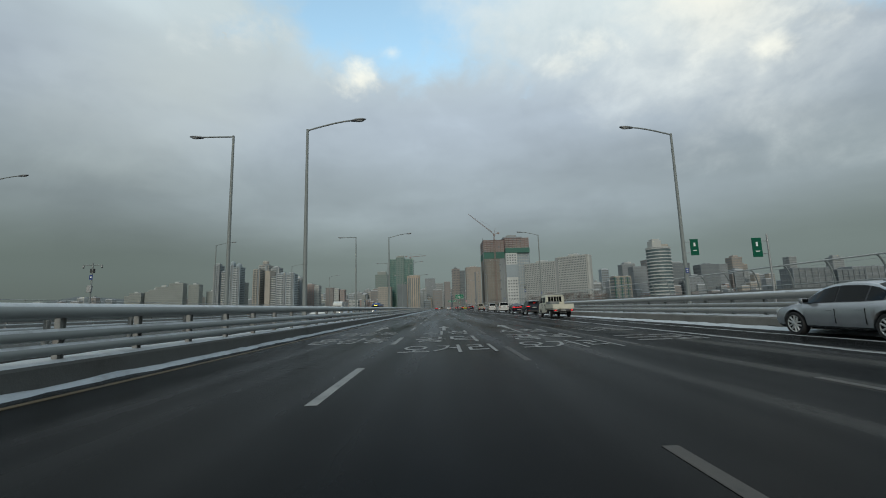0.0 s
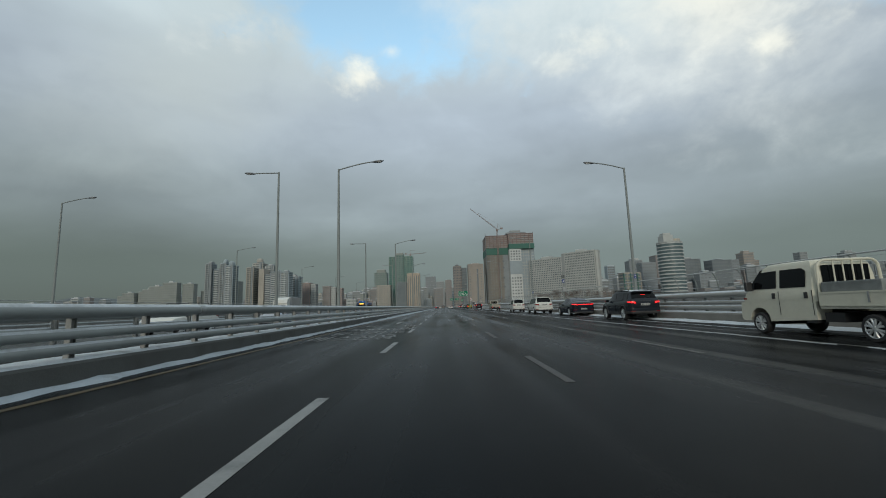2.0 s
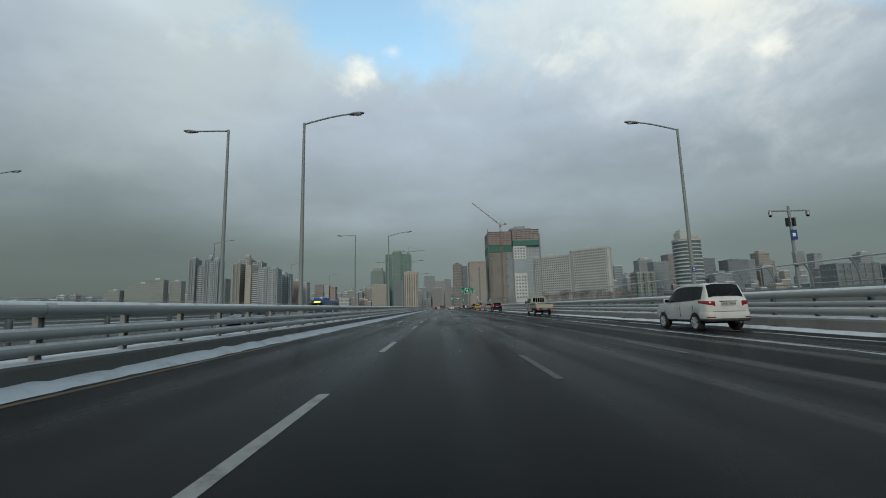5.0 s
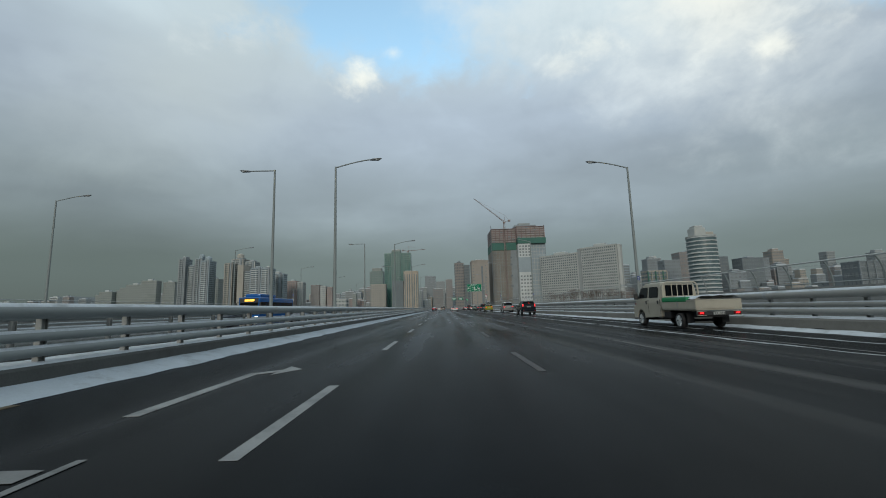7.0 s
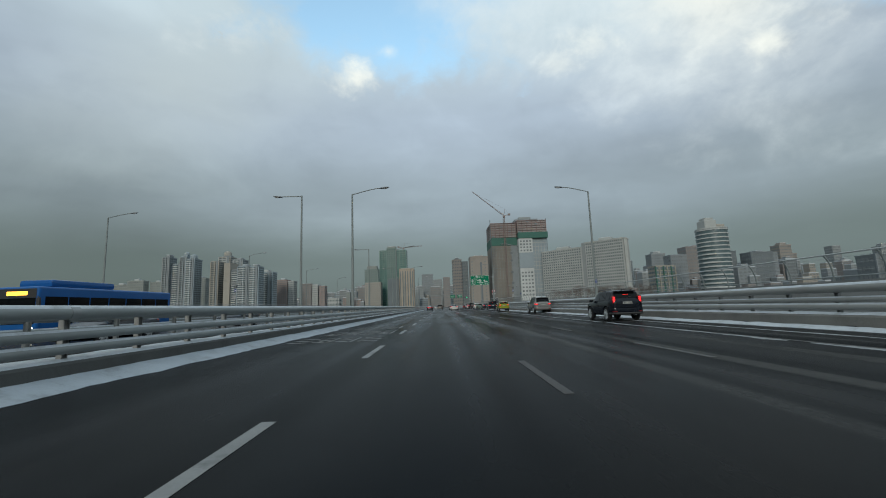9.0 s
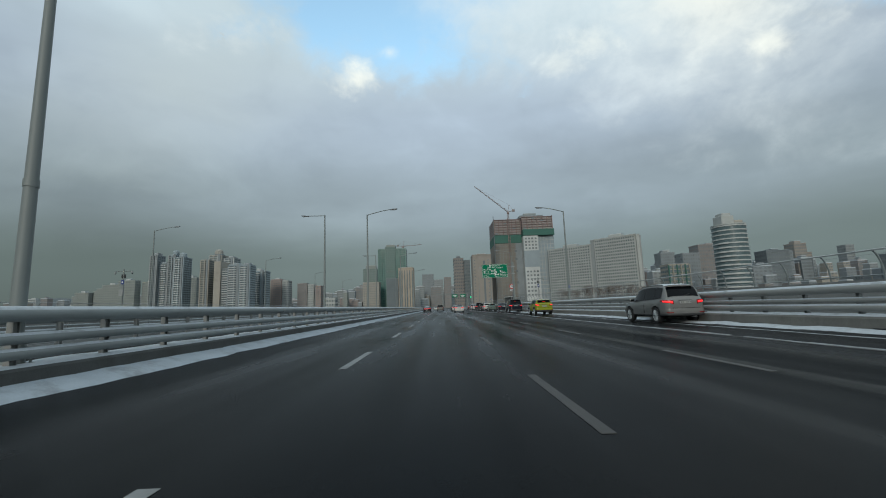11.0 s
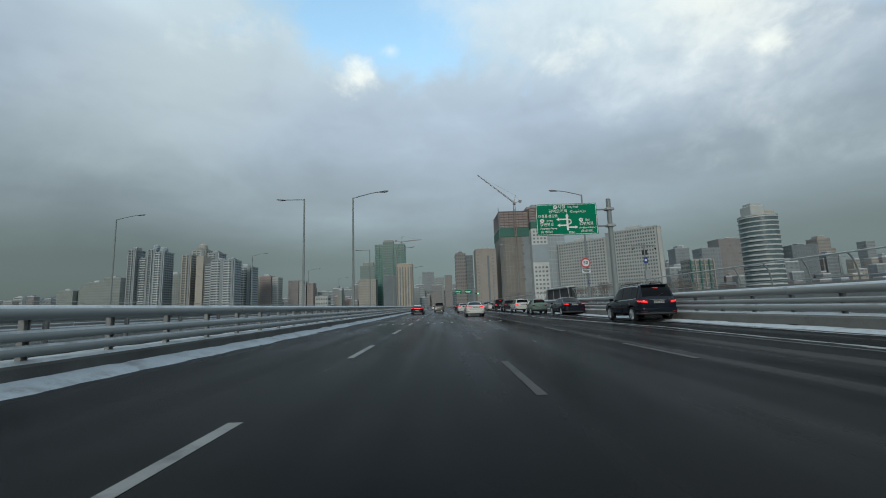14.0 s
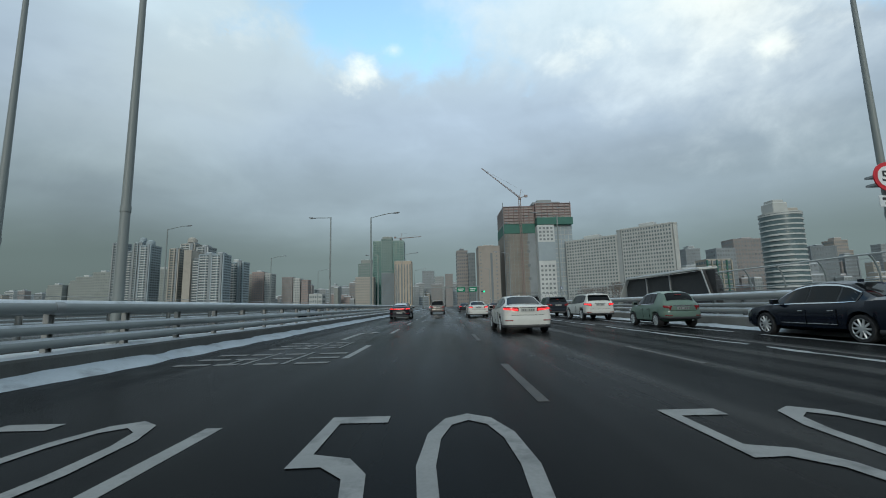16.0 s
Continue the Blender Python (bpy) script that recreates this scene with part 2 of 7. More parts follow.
def road_material():
    """Wet asphalt: aggregate grain, damp and dry patches drawn out along the lanes, traces of salt on the outer lanes."""
    m = material("wet_asphalt", (0.0062, 0.0070, 0.0076), 0.5, vary=0.40, scale=0.9, fine=70, bump=0.16, spec=0.0)
    nt = m.node_tree
    N, L = nt.nodes.new, nt.links.new
    b = nt.nodes["Principled BSDF"]
    geo = N("ShaderNodeNewGeometry")
    sep = N("ShaderNodeSeparateXYZ")
    L(geo.outputs["Position"], sep.inputs[0])

    def noise_(stretch, detail, rough, off=(0, 0, 0)):
        mp = N("ShaderNodeMapping")
        mp.inputs["Location"].default_value = off
        mp.inputs["Scale"].default_value = stretch
        L(geo.outputs["Position"], mp.inputs[0])
        n = N("ShaderNodeTexNoise")
        n.inputs["Scale"].default_value = 1.0
        n.inputs["Detail"].default_value = detail
        n.inputs["Roughness"].default_value = rough
        L(mp.outputs[0], n.inputs["Vector"])
        return n.outputs["Fac"]

    def fit(v, a, b, lo=0.0, hi=1.0, smooth=False):
        r = N("ShaderNodeMapRange")
        if smooth:
            r.interpolation_type = "SMOOTHSTEP"
        for k, q in (("From Min", a), ("From Max", b), ("To Min", lo), ("To Max", hi)):
            r.inputs[k].default_value = q
        L(v, r.inputs["Value"])
        return r.outputs[0]

    def math_(op, p, q):
        n = N("ShaderNodeMath")
        n.operation = op
        for k, v in enumerate((p, q)):
            if isinstance(v, (int, float)):
                n.inputs[k].default_value = v
            else:
                L(v, n.inputs[k])
        return n.outputs[0]

    def mix(f, a, colour):
        n = N("ShaderNodeMix")
        n.data_type = "RGBA"
        L(f, n.inputs[0])
        L(a, n.inputs[6])
        n.inputs[7].default_value = (*colour, 1)
        return n.outputs[2]

    tracks = noise_((1.15, 0.022, 1), 4, 0.5)
    patches = noise_((0.55, 0.11, 1), 6, 0.62, (4.0, 1.0, 0))
    grit = noise_((9.0, 5.0, 1), 3, 0.6)
    col = b.inputs["Base Color"].links[0].from_socket
    col = mix(fit(tracks, 0.45, 0.72, 0.0, 0.45), col, (0.0125, 0.0132, 0.0138))
    col = mix(fit(patches, 0.50, 0.74, 0.0, 0.6), col, (0.0165, 0.017, 0.0175))
    # dried salt between the wheel tracks of the outer lanes
    outer = fit(sep.outputs[0], 2.2, 5.6, smooth=True)
    salt = math_("MULTIPLY", outer, fit(noise_((0.85, 0.012, 1), 4, 0.55), 0.47, 0.70, 0.0, 0.5))
    salt = math_("MULTIPLY", salt, fit(grit, 0.3, 0.7, 0.6, 1.0))
    col = mix(salt, col, (0.040, 0.040, 0.038))
    # pale bands of dried slush beside the lane lines
    wander = math_("MULTIPLY", math_("SUBTRACT", noise_((0.0, 0.03, 1), 2, 0.4, (0, 9.0, 0)), 0.5), 0.8)
    broken = math_("MULTIPLY", fit(noise_((0.4, 0.06, 1), 4, 0.6, (2.0, 3.0, 0)), 0.30, 0.60), fit(grit, 0.25, 0.7, 0.65, 1.0))
    for x0, half, amount in ((3.3, 0.26, 0.42), (4.95, 0.30, 0.62), (6.8, 0.42, 0.62), (9.1, 0.12, 0.40)):
        d = math_("ABSOLUTE", math_("SUBTRACT", math_("ADD", sep.outputs[0], wander), x0), 0.0)
        col = mix(math_("MULTIPLY", broken, fit(d, half * 0.25, half, amount, 0.0, True)), col, (0.095, 0.093, 0.088))
    L(col, b.inputs["Base Color"])
    # the film of water: gloss by Fresnel, thinner where the lanes have dried
    gl = N("ShaderNodeBsdfGlossy")
    L(fit(math_("ADD", tracks, patches), 0.75, 1.30, 0.10, 0.34), gl.inputs["Roughness"])
    L(b.inputs["Normal"].links[0].from_socket, gl.inputs["Normal"])
    fr = N("ShaderNodeFresnel")
    fr.inputs["IOR"].default_value = 1.17
    film = math_("MULTIPLY", fit(outer, 0.0, 1.0, 0.50, 0.26), fit(patches, 0.30, 0.75, 1.15, 0.70))
    ms = N("ShaderNodeMixShader")
    L(math_("MULTIPLY", fr.outputs[0], film), ms.inputs[0])
    L(b.outputs[0], ms.inputs[1])
    L(gl.outputs[0], ms.inputs[2])
    L(ms.outputs[0], nt.nodes["Material Output"].inputs[0])
    return m


M = dict(
    road=road_material(),
    concrete=material("concrete", (0.062, 0.064, 0.061), 0.85, vary=0.25, scale=1.2, fine=30, bump=0.3, second=(0.035, 0.033, 0.03), second_amount=0.7, second_scale=0.8),
    concrete_light=material("pale_concrete", (0.20, 0.20, 0.19), 0.85, vary=0.2, scale=0.8, fine=25, bump=0.2, second=(0.11, 0.105, 0.095), second_amount=0.6, second_scale=0.6),
    snow=material("snow", (0.50, 0.53, 0.56), 0.9, vary=0.12, scale=2.5, fine=25, bump=0.5, second=(0.27, 0.28, 0.28), second_amount=0.7, second_scale=1.6),
    ridge_snow=material("old_ridge_snow", (0.37, 0.41, 0.45), 0.9, vary=0.14, scale=1.5, fine=25, bump=0.4, second=(0.20, 0.21, 0.215), second_amount=0.75, second_scale=1.3),
    slush=material("dirty_snow", (0.46, 0.47, 0.48), 0.8, vary=0.3, scale=2.0, fine=18, bump=0.5, second=(0.14, 0.14, 0.14), second_amount=0.8, second_scale=1.1),
    packed_snow=material("packed_snow", (0.27, 0.28, 0.285), 0.85, vary=0.3, scale=2.0, fine=20, bump=0.4, second=(0.10, 0.10, 0.10), second_amount=0.8, second_scale=1.3),
    # outer kerb, stained; paler than the median one because sunlight is put into its colour
    kerb=material("weathered_sunlit_kerb", (0.155, 0.148, 0.132), 0.85, vary=0.25, scale=1.2, fine=30, bump=0.3, second=(0.07, 0.066, 0.06), second_amount=0.7, second_scale=0.6),
    fence=material("pale_fence_paint", (0.36, 0.37, 0.36), 0.5, vary=0.1, scale=1.5, fine=20),
    rail_light=material("pale_painted_rail", (0.275, 0.275, 0.258), 0.6, vary=0.12, scale=1.5, fine=30, stretch=(1, 0.15, 1), second=(0.17, 0.162, 0.148), second_amount=0.7, second_scale=1.0),
    rail=material("painted_rail", (0.255, 0.275, 0.272), 0.62, vary=0.12, scale=1.5, fine=30, stretch=(1, 0.15, 1), second=(0.16, 0.165, 0.16), second_amount=0.6, second_scale=1.3),
    rail_post=material("rail_post_paint", (0.235, 0.235, 0.222), 0.6, vary=0.2, scale=6, fine=40, second=(0.16, 0.13, 0.11), second_amount=0.5, second_scale=5),
    steel=material("galvanised_steel", (0.30, 0.31, 0.31), 0.5, 0.5, vary=0.15, scale=2, fine=30),
    pole=material("lamp_pole_paint", (0.19, 0.21, 0.205), 0.55, 0.0, vary=0.07, scale=1.2, fine=6, stretch=(1, 1, 0.25)),
    lamp=material("lamp_housing", (0.22, 0.23, 0.24), 0.45, 0.3, vary=0.1),
    lamp_glass=material("lamp_lens", (0.55, 0.56, 0.55), 0.2, vary=0.0),
    white_line=material("road_paint_white", (0.205, 0.205, 0.20), 0.6, vary=0.25, scale=2, fine=30, second=(0.09, 0.09, 0.09), second_amount=0.9, second_scale=2.6),
    faded_line=material("road_paint_faded", (0.14, 0.14, 0.137), 0.6, vary=0.3, scale=2, fine=30, second=(0.05, 0.05, 0.05), second_amount=0.95, second_scale=2.2),
    worn_line=material("road_paint_worn", (0.043, 0.039, 0.034), 0.6, vary=0.4, scale=2, fine=30, second=(0.014, 0.014, 0.014), second_amount=0.9, second_scale=2.6),
    yellow_line=material("road_paint_yellow", (0.085, 0.060, 0.028), 0.6, vary=0.3, scale=2, fine=30, second=(0.06, 0.055, 0.05), second_amount=0.95, second_scale=1.4),
    sign_green=material("sign_green", (0.0, 0.17, 0.085), 0.6, vary=0.06, spec=0.15),
    banner_green=material("banner_green", (0.005, 0.085, 0.05), 0.6, vary=0.06, spec=0.15),
    sign_white=material("sign_white", (0.72, 0.73, 0.72), 0.45, vary=0.04),
    sign_red=material("sign_red", (0.55, 0.02, 0.03), 0.4, vary=0.05),
    sign_black=material("sign_black", (0.02, 0.02, 0.02), 0.5, vary=0.05),
    sign_blue=material("sign_blue", (0.02, 0.045, 0.18), 0.45, vary=0.05),
    tyre=material("tyre_rubber", (0.018, 0.018, 0.019), 0.85, vary=0.2, scale=8),
    rim=material("alloy_rim", (0.55, 0.56, 0.56), 0.40, 0.6, vary=0.1, scale=10),
    dark_rim=material("dark_rim", (0.10, 0.10, 0.105), 0.4, 0.6, vary=0.1, scale=10),
    under=material("underbody_black", (0.012, 0.012, 0.013), 0.8, vary=0.1),
    trim=material("black_trim", (0.022, 0.022, 0.023), 0.55, vary=0.1),
    chrome=material("chrome_trim", (0.6, 0.6, 0.6), 0.2, 1.0, vary=0.0),
    crate=material("dark_grey_crate", (0.15, 0.16, 0.155), 0.6, vary=0.2, scale=3, second=(0.28, 0.29, 0.29), second_amount=0.5, second_scale=2.0),
    gap=material("panel_gap", (0.003, 0.003, 0.003), 0.9, vary=0.0, spec=0.0),
    glass=material("tinted_car_glass", (0.004, 0.005, 0.006), 0.05, vary=0.0, spec=0.16),
    plate=material("number_plate", (0.30, 0.305, 0.29), 0.5, vary=0.05),
    plate_ink=material("number_plate_ink", (0.09, 0.09, 0.09), 0.6, vary=0.05),
    tail=material("tail_lamp_lit", (0.5, 0.01, 0.01), 0.25, vary=0.0, emit=(1.0, 0.018, 0.022), emit_power=2.1),
    tail_dim=material("high_lamp_lit", (0.4, 0.01, 0.01), 0.25, vary=0.0, emit=(1.0, 0.02, 0.012), emit_power=1.0),
    tail_off=material("tail_lamp_unlit", (0.20, 0.010, 0.012), 0.2, vary=0.0),
    indicator=material("amber_lamp_lit", (0.6, 0.2, 0.02), 0.3, vary=0.0, emit=(1.0, 0.35, 0.03), emit_power=3.0),
    head=material("head_lamp_lit", (0.9, 0.9, 0.8), 0.2, vary=0.0, emit=(1.0, 0.93, 0.72), emit_power=5.0),
    led=material("amber_display_lit", (0.6, 0.3, 0.02), 0.3, vary=0.0, emit=(1.0, 0.5, 0.06), emit_power=2.5),
    green_lit=material("green_signal_lit", (0.05, 0.5, 0.3), 0.3, vary=0.0, emit=(0.005, 0.85, 0.30), emit_power=1.3),
    water=material("river_water", (0.035, 0.045, 0.05), 0.12, vary=0.2, scale=0.05, fine=0.8, bump=0.4),
    ground=material("winter_ground", (0.16, 0.155, 0.145), 0.95, vary=0.3, scale=0.02, fine=0.4, second=(0.5, 0.5, 0.5), second_amount=0.7, second_scale=0.03),
    bark=material("bare_branches", (0.16, 0.135, 0.12), 0.9, vary=0.25, scale=3),
    mesh_panel=material("fence_mesh", (0.20, 0.21, 0.21), 0.6, 0.3, vary=0.15, scale=2),
)


def paint(name, color, metal=0.0, rough=0.14):
    return material(name, color, rough, metal, vary=0.07, scale=0.9, fine=9, coat=0.0, spec=0.32, second=tuple(0.75 * c + 0.006 for c in color), second_amount=0.35, second_scale=1.7)


def wall_paint(name, color, second=None, rough=0.85):
    return material(name, color, rough, vary=0.10, scale=0.12, fine=1.3, second=second or tuple(c * 0.72 for c in color), second_amount=0.45, second_scale=0.08)


# ------------------------------------------------------------------ helpers
def mesh_of(bm, name, smooth=0.0):
    me = bpy.data.meshes.new(name)
    bmesh.ops.recalc_face_normals(bm, faces=bm.faces[:])
    bm.to_mesh(me)
    bm.free()
    if smooth:
        for p in me.polygons:
            p.use_smooth = True
        me.set_sharp_from_angle(angle=radians(smooth))
    return me


def part(name, bm, mat, parent=None, label="", smooth=0.0):
    me = mesh_of(bm, name, smooth) if isinstance(bm, bmesh.types.BMesh) else bm
    if not me.materials:
        me.materials.append(mat)
    ob = new(name, me)
    if parent is not None:
        ob.parent = parent
    return tagged(ob, label)


def share(name, me, parent, m):
    ob = new(name, me)
    ob.parent = parent
    ob.matrix_basis = m
    return ob


def thing(name, label, category, group="", kind="", at=None):
    ob = new(name)
    ob.empty_display_size = 0.2
    if at is not None:
        ob.matrix_basis = at
    return tagged(ob, label, category, group, kind)


def box(bm, x0, x1, y0, y1, z0, z1, bevel=0.0, seg=1):
    r = bmesh.ops.create_cube(bm, size=1, matrix=Matrix.LocRotScale(((x0 + x1) / 2, (y0 + y1) / 2, (z0 + z1) / 2), None, (abs(x1 - x0), abs(y1 - y0), abs(z1 - z0))))
    if bevel > 0:
        es = {e for v in r["verts"] for e in v.link_edges}
        bmesh.ops.bevel(bm, geom=list(es), offset=bevel, segments=seg, affect="EDGES", profile=0.6)
    return bm


def boxes(*b, bevel=0.0):
    bm = bmesh.new()
    for q in b:
        box(bm, *q, bevel=bevel)
    return bm


def tube(bm, a, b, r0, r1=None, seg=12, caps=True):
    a, b = Vector(a), Vector(b)
    r1 = r0 if r1 is None else r1
    m = Matrix.Translation((a + b) / 2) @ (b - a).to_track_quat("Z", "Y").to_matrix().to_4x4()
    bmesh.ops.create_cone(bm, cap_ends=caps, segments=seg, radius1=r0, radius2=r1, depth=(b - a).length, matrix=m)
    return bm


def prism(bm, outline, y0, y1):
    """An outline of (x, z) points drawn out along y."""
    a = [bm.verts.new((x, y0, z)) for x, z in outline]
    b = [bm.verts.new((x, y1, z)) for x, z in outline]
    n = len(outline)
    bm.faces.new(a)
    bm.faces.new(b[::-1])
    for i in range(n):
        bm.faces.new((a[i], b[i], b[(i + 1) % n], a[(i + 1) % n]))
    return bm


def text_mesh(body, size, depth=0.0, sx=1.0, sy=1.0, align="CENTER", weight=0.0):
    c = bpy.data.curves.new("lettering", "FONT")
    c.body, c.size, c.align_x, c.align_y = body, size, align, "CENTER"
    c.resolution_u = 3
    c.extrude = depth
    c.offset = weight
    o = bpy.data.objects.new("lettering", c)
    scene.collection.objects.link(o)
    me = bpy.data.meshes.new_from_object(o.evaluated_get(bpy.context.evaluated_depsgraph_get()))
    bpy.data.objects.remove(o)
    me.transform(Matrix.Diagonal((sx, sy, 1, 1)))
    me.materials.clear()
    return me


Y0, Y1 = -40.0, 330.0   # the stretch of bridge that is built in full


# ------------------------------------------------------------------ ground, river, bridge decks
def setting():
    bm = bmesh.new()
    ys = (-4500, 318, 345, 372, 4500)
    zs = (-20, -20, -14, -1.2, -1.2)
    rows = [[bm.verts.new((x, y, z)) for x in (-4500, -600, 600, 4500)] for y, z in zip(ys, zs)]
    for a, b in zip(rows, rows[1:]):
        for i in range(3):
            bm.faces.new((a[i], a[i + 1], b[i + 1], b[i]))
    tagged(part("ground", bm, M["ground"]), "snow-dusted winter river bank and city ground", "ground", kind="structure")
    bm = bmesh.new()
    vs = [bm.verts.new(p) for p in ((-4500, -4500, -15), (4500, -4500, -15), (4500, 343, -15), (-4500, 343, -15))]
    bm.faces.new(vs)
    tagged(part("water", bm, M["water"]), "dark grey river water under the bridge", "water", kind="structure")
    # our carriageway: asphalt with a slab below it
    bm = bmesh.new()
    nx, ny = 10, 100
    g = [[bm.verts.new((-6.35 + 18.45 * i / nx, -60 + 760 * j / ny, 0)) for i in range(nx + 1)] for j in range(ny + 1)]
    for j in range(ny):
        for i in range(nx):
            bm.faces.new((g[j][i], g[j][i + 1], g[j + 1][i + 1], g[j + 1][i]))
    road = tagged(part("road", bm, M["road"]), "wet dark asphalt bridge carriageway with five lanes", "road", kind="structure")
    bm = boxes((-7.6, 18.4, -60, 380, -1.6, -0.02))
    for k in range(7):
        box(bm, -5, 15, -40 + k * 66, -37 + k * 66, -22, -1.6)
    tagged(part("bridge_deck", bm, M["concrete"]), "grey concrete bridge deck on broad piers", "bridge deck", kind="structure")
    bm = boxes((-37.5, -10.4, -60, 380, -1.6, -0.02))
    for k in range(7):
        box(bm, -35, -13, -40 + k * 66, -37 + k * 66, -22, -1.6)
    tagged(part("bridge_deck_opposite", bm, M["concrete"]), "grey concrete deck of the twin bridge", "bridge deck", kind="structure")
    tagged(part("road_opposite", boxes((-33.2, -11.5, -60, 700, -0.01, 0.0)), M["road"]), "wet asphalt of the oncoming carriageway", "road", kind="structure")
    return road


road = setting()


def kerbs():
    # left upstand, right upstand and walkway, opposite upstand
    bm = prism(bmesh.new(), [(-6.30, -0.02), (-6.36, 0.34), (-6.42, 0.38), (-7.45, 0.38), (-7.5, -0.5), (-6.3, -0.5)], -60, 380)
    tagged(part("kerb_left", bm, M["concrete"]), "stained concrete upstand along the median side", "kerb", kind="structure")
    bm = prism(bmesh.new(), [(11.75, -0.02), (11.80, 0.35), (11.87, 0.40), (12.9, 0.41), (12.9, -0.5), (11.75, -0.5)], -60, 380)
    kerb = tagged(part("kerb_right", bm, M["kerb"]), "stained concrete upstand beside the walkway", "kerb", kind="structure")
    # drain slots at its foot
    slot = mesh_of(boxes((11.735, 11.80, -0.16, 0.16, 0.012, 0.10), bevel=0.008), "drain_slot")
    slot.materials.append(M["under"])
    for k in range(-12, 75):
        share("drain_slot", slot, kerb, pose(0, 15.9 + 4.18 * k, 0))
    bm = prism(bmesh.new(), [(12.9, 0.30), (15.3, 0.30), (15.3, -0.5), (12.9, -0.5)], -60, 380)
    tagged(part("pavement", bm, M["slush"]), "snow-covered pedestrian walkway of the bridge", "walkway", kind="structure")
    bm = prism(bmesh.new(), [(-10.5, 0.0), (-10.55, 0.22), (-11.4, 0.22), (-11.5, 0.0), (-11.5, -0.5), (-10.5, -0.5)], -60, 380)
    tagged(part("kerb_opposite", bm, M["concrete"]), "concrete upstand of the twin bridge", "kerb", kind="structure")


kerbs()


def strip(name, xs, z0, label, mat, seed, ragged=(0.1, 0.1), height=0.03, step=0.3, gaps=0.0, y0=-50.0, y1=380.0, parent=None, bank=0.0):
    """A long low ridge of snow with ragged edges; xs(y) gives its two edges, bank the height to which it leans on a kerb."""
    bm = bmesh.new()
    prev = None
    n = int((y1 - y0) / step)
    for k in range(n + 1):
        y = y0 + k * step
        a, b = xs(y)
        q = noise.noise((seed, y * 0.9, 0.3)) + 0.6 * noise.noise((seed, y * 2.9, 4.3))
        p = noise.noise((seed + 9, y * 0.8, 1.3)) + 0.6 * noise.noise((seed + 9, y * 2.6, 7.7)) + 0.4 * noise.noise((seed + 9, y * 7.3, 3.1))
        a += ragged[0] * q
        b += ragged[1] * p
        if b - a < 0.02 or (gaps and noise.noise((seed + 3, y * 0.16, 0.9)) + 0.5 * noise.noise((seed + 3, y * 0.9, 2.2)) < gaps):
            prev = None
            continue
        hh = height * (1 + 0.4 * q)
        m = (b - a) * 0.22
        lean = bank * min(1.0, max(0.0, (b - a - 0.16) / 0.34)) * (1 + 0.09 * q)
        row = [bm.verts.new(v) for v in ((a, y, z0 + lean), (a + m, y, z0 + max(hh, lean * 0.92)), (b - m, y, z0 + hh * (0.75 if bank else 1.0)), (b, y, z0))]
        if prev:
            for i in range(3):
                bm.faces.new((prev[i], prev[i + 1], row[i + 1], row[i]))
        prev = row
    ob = part(name, bm, mat, parent, smooth=40)
    return tagged(ob, label, "snow", kind="stuff")


def snow():
    # along the median kerb the ploughed ridge widens half way across the bridge
    def left(y):
        w = 0.24 + 0.37 * min(1, max(0, (y - 58) / 36)) - 0.10 * min(1, max(0, (y - 170) / 35))
        return (-6.34, -6.34 + w)
    # lines of packed snow that the wheels have left wander between the outer lanes
    A = ((-50, 8.0), (30, 8.0), (60, 8.05), (104, 7.7), (163, 8.3), (178, 8.25), (202, 8.7), (216, 7.6), (240, 7.6), (380, 8.0))
    B = ((-50, 10.0), (40, 10.0), (66, 10.2), (104, 9.6), (165, 10.3), (204, 10.9), (214, 10.0), (380, 10.0))

    def near(line, w):
        return lambda y: (float(np.interp(y, [p[0] for p in line], [p[1] for p in line])) - w / 2, float(np.interp(y, [p[0] for p in line], [p[1] for p in line])) + w / 2)
    strip("snow_ridge", left, 0.004, "ploughed ridge of old snow along the median kerb", M["ridge_snow"], 1.0, (0.0, 0.15), 0.07, bank=0.16)
    strip("snow_ridge", lambda y: (-7.35, -6.44), 0.375, "snow lying on the concrete upstand", M["snow"], 2.0, (0.0, 0.02), 0.045)
    strip("snow_ridge", lambda y: (11.15, 11.78), 0.004, "ploughed ridge of snow along the outer kerb", M["snow"], 3.0, (0.14, 0.0), 0.08)
    strip("snow_ridge", lambda y: (11.86, 12.8), 0.405, "snow lying on the outer concrete upstand", M["snow"], 4.0, (0.02, 0.0), 0.05)
    strip("snow_ridge", lambda y: (-11.38, -11.15), 0.215, "snow lying on the upstand of the twin bridge", M["snow"], 5.0, (0.03, 0.0), 0.04)
    strip("snow_streak", near(A, 0.15), 0.004, "thin line of packed snow between two lanes", M["packed_snow"], 6.0, (0.13, 0.12), 0.010, gaps=-0.7)
    strip("snow_streak", near(B, 0.12), 0.004, "thin line of packed snow between wheel tracks", M["packed_snow"], 7.0, (0.09, 0.09), 0.010, gaps=-0.6)
    strip("snow_streak", lambda y: (-12.2, -11.5), 0.004, "snow along the oncoming lanes", M["snow"], 10.0, (0.0, 0.2), 0.05)
    strip("snow_streak", lambda y: (-33.1, -31.6), 0.004, "snow along the far side of the oncoming lanes", M["snow"], 11.0, (0.2, 0.2), 0.05)


snow()


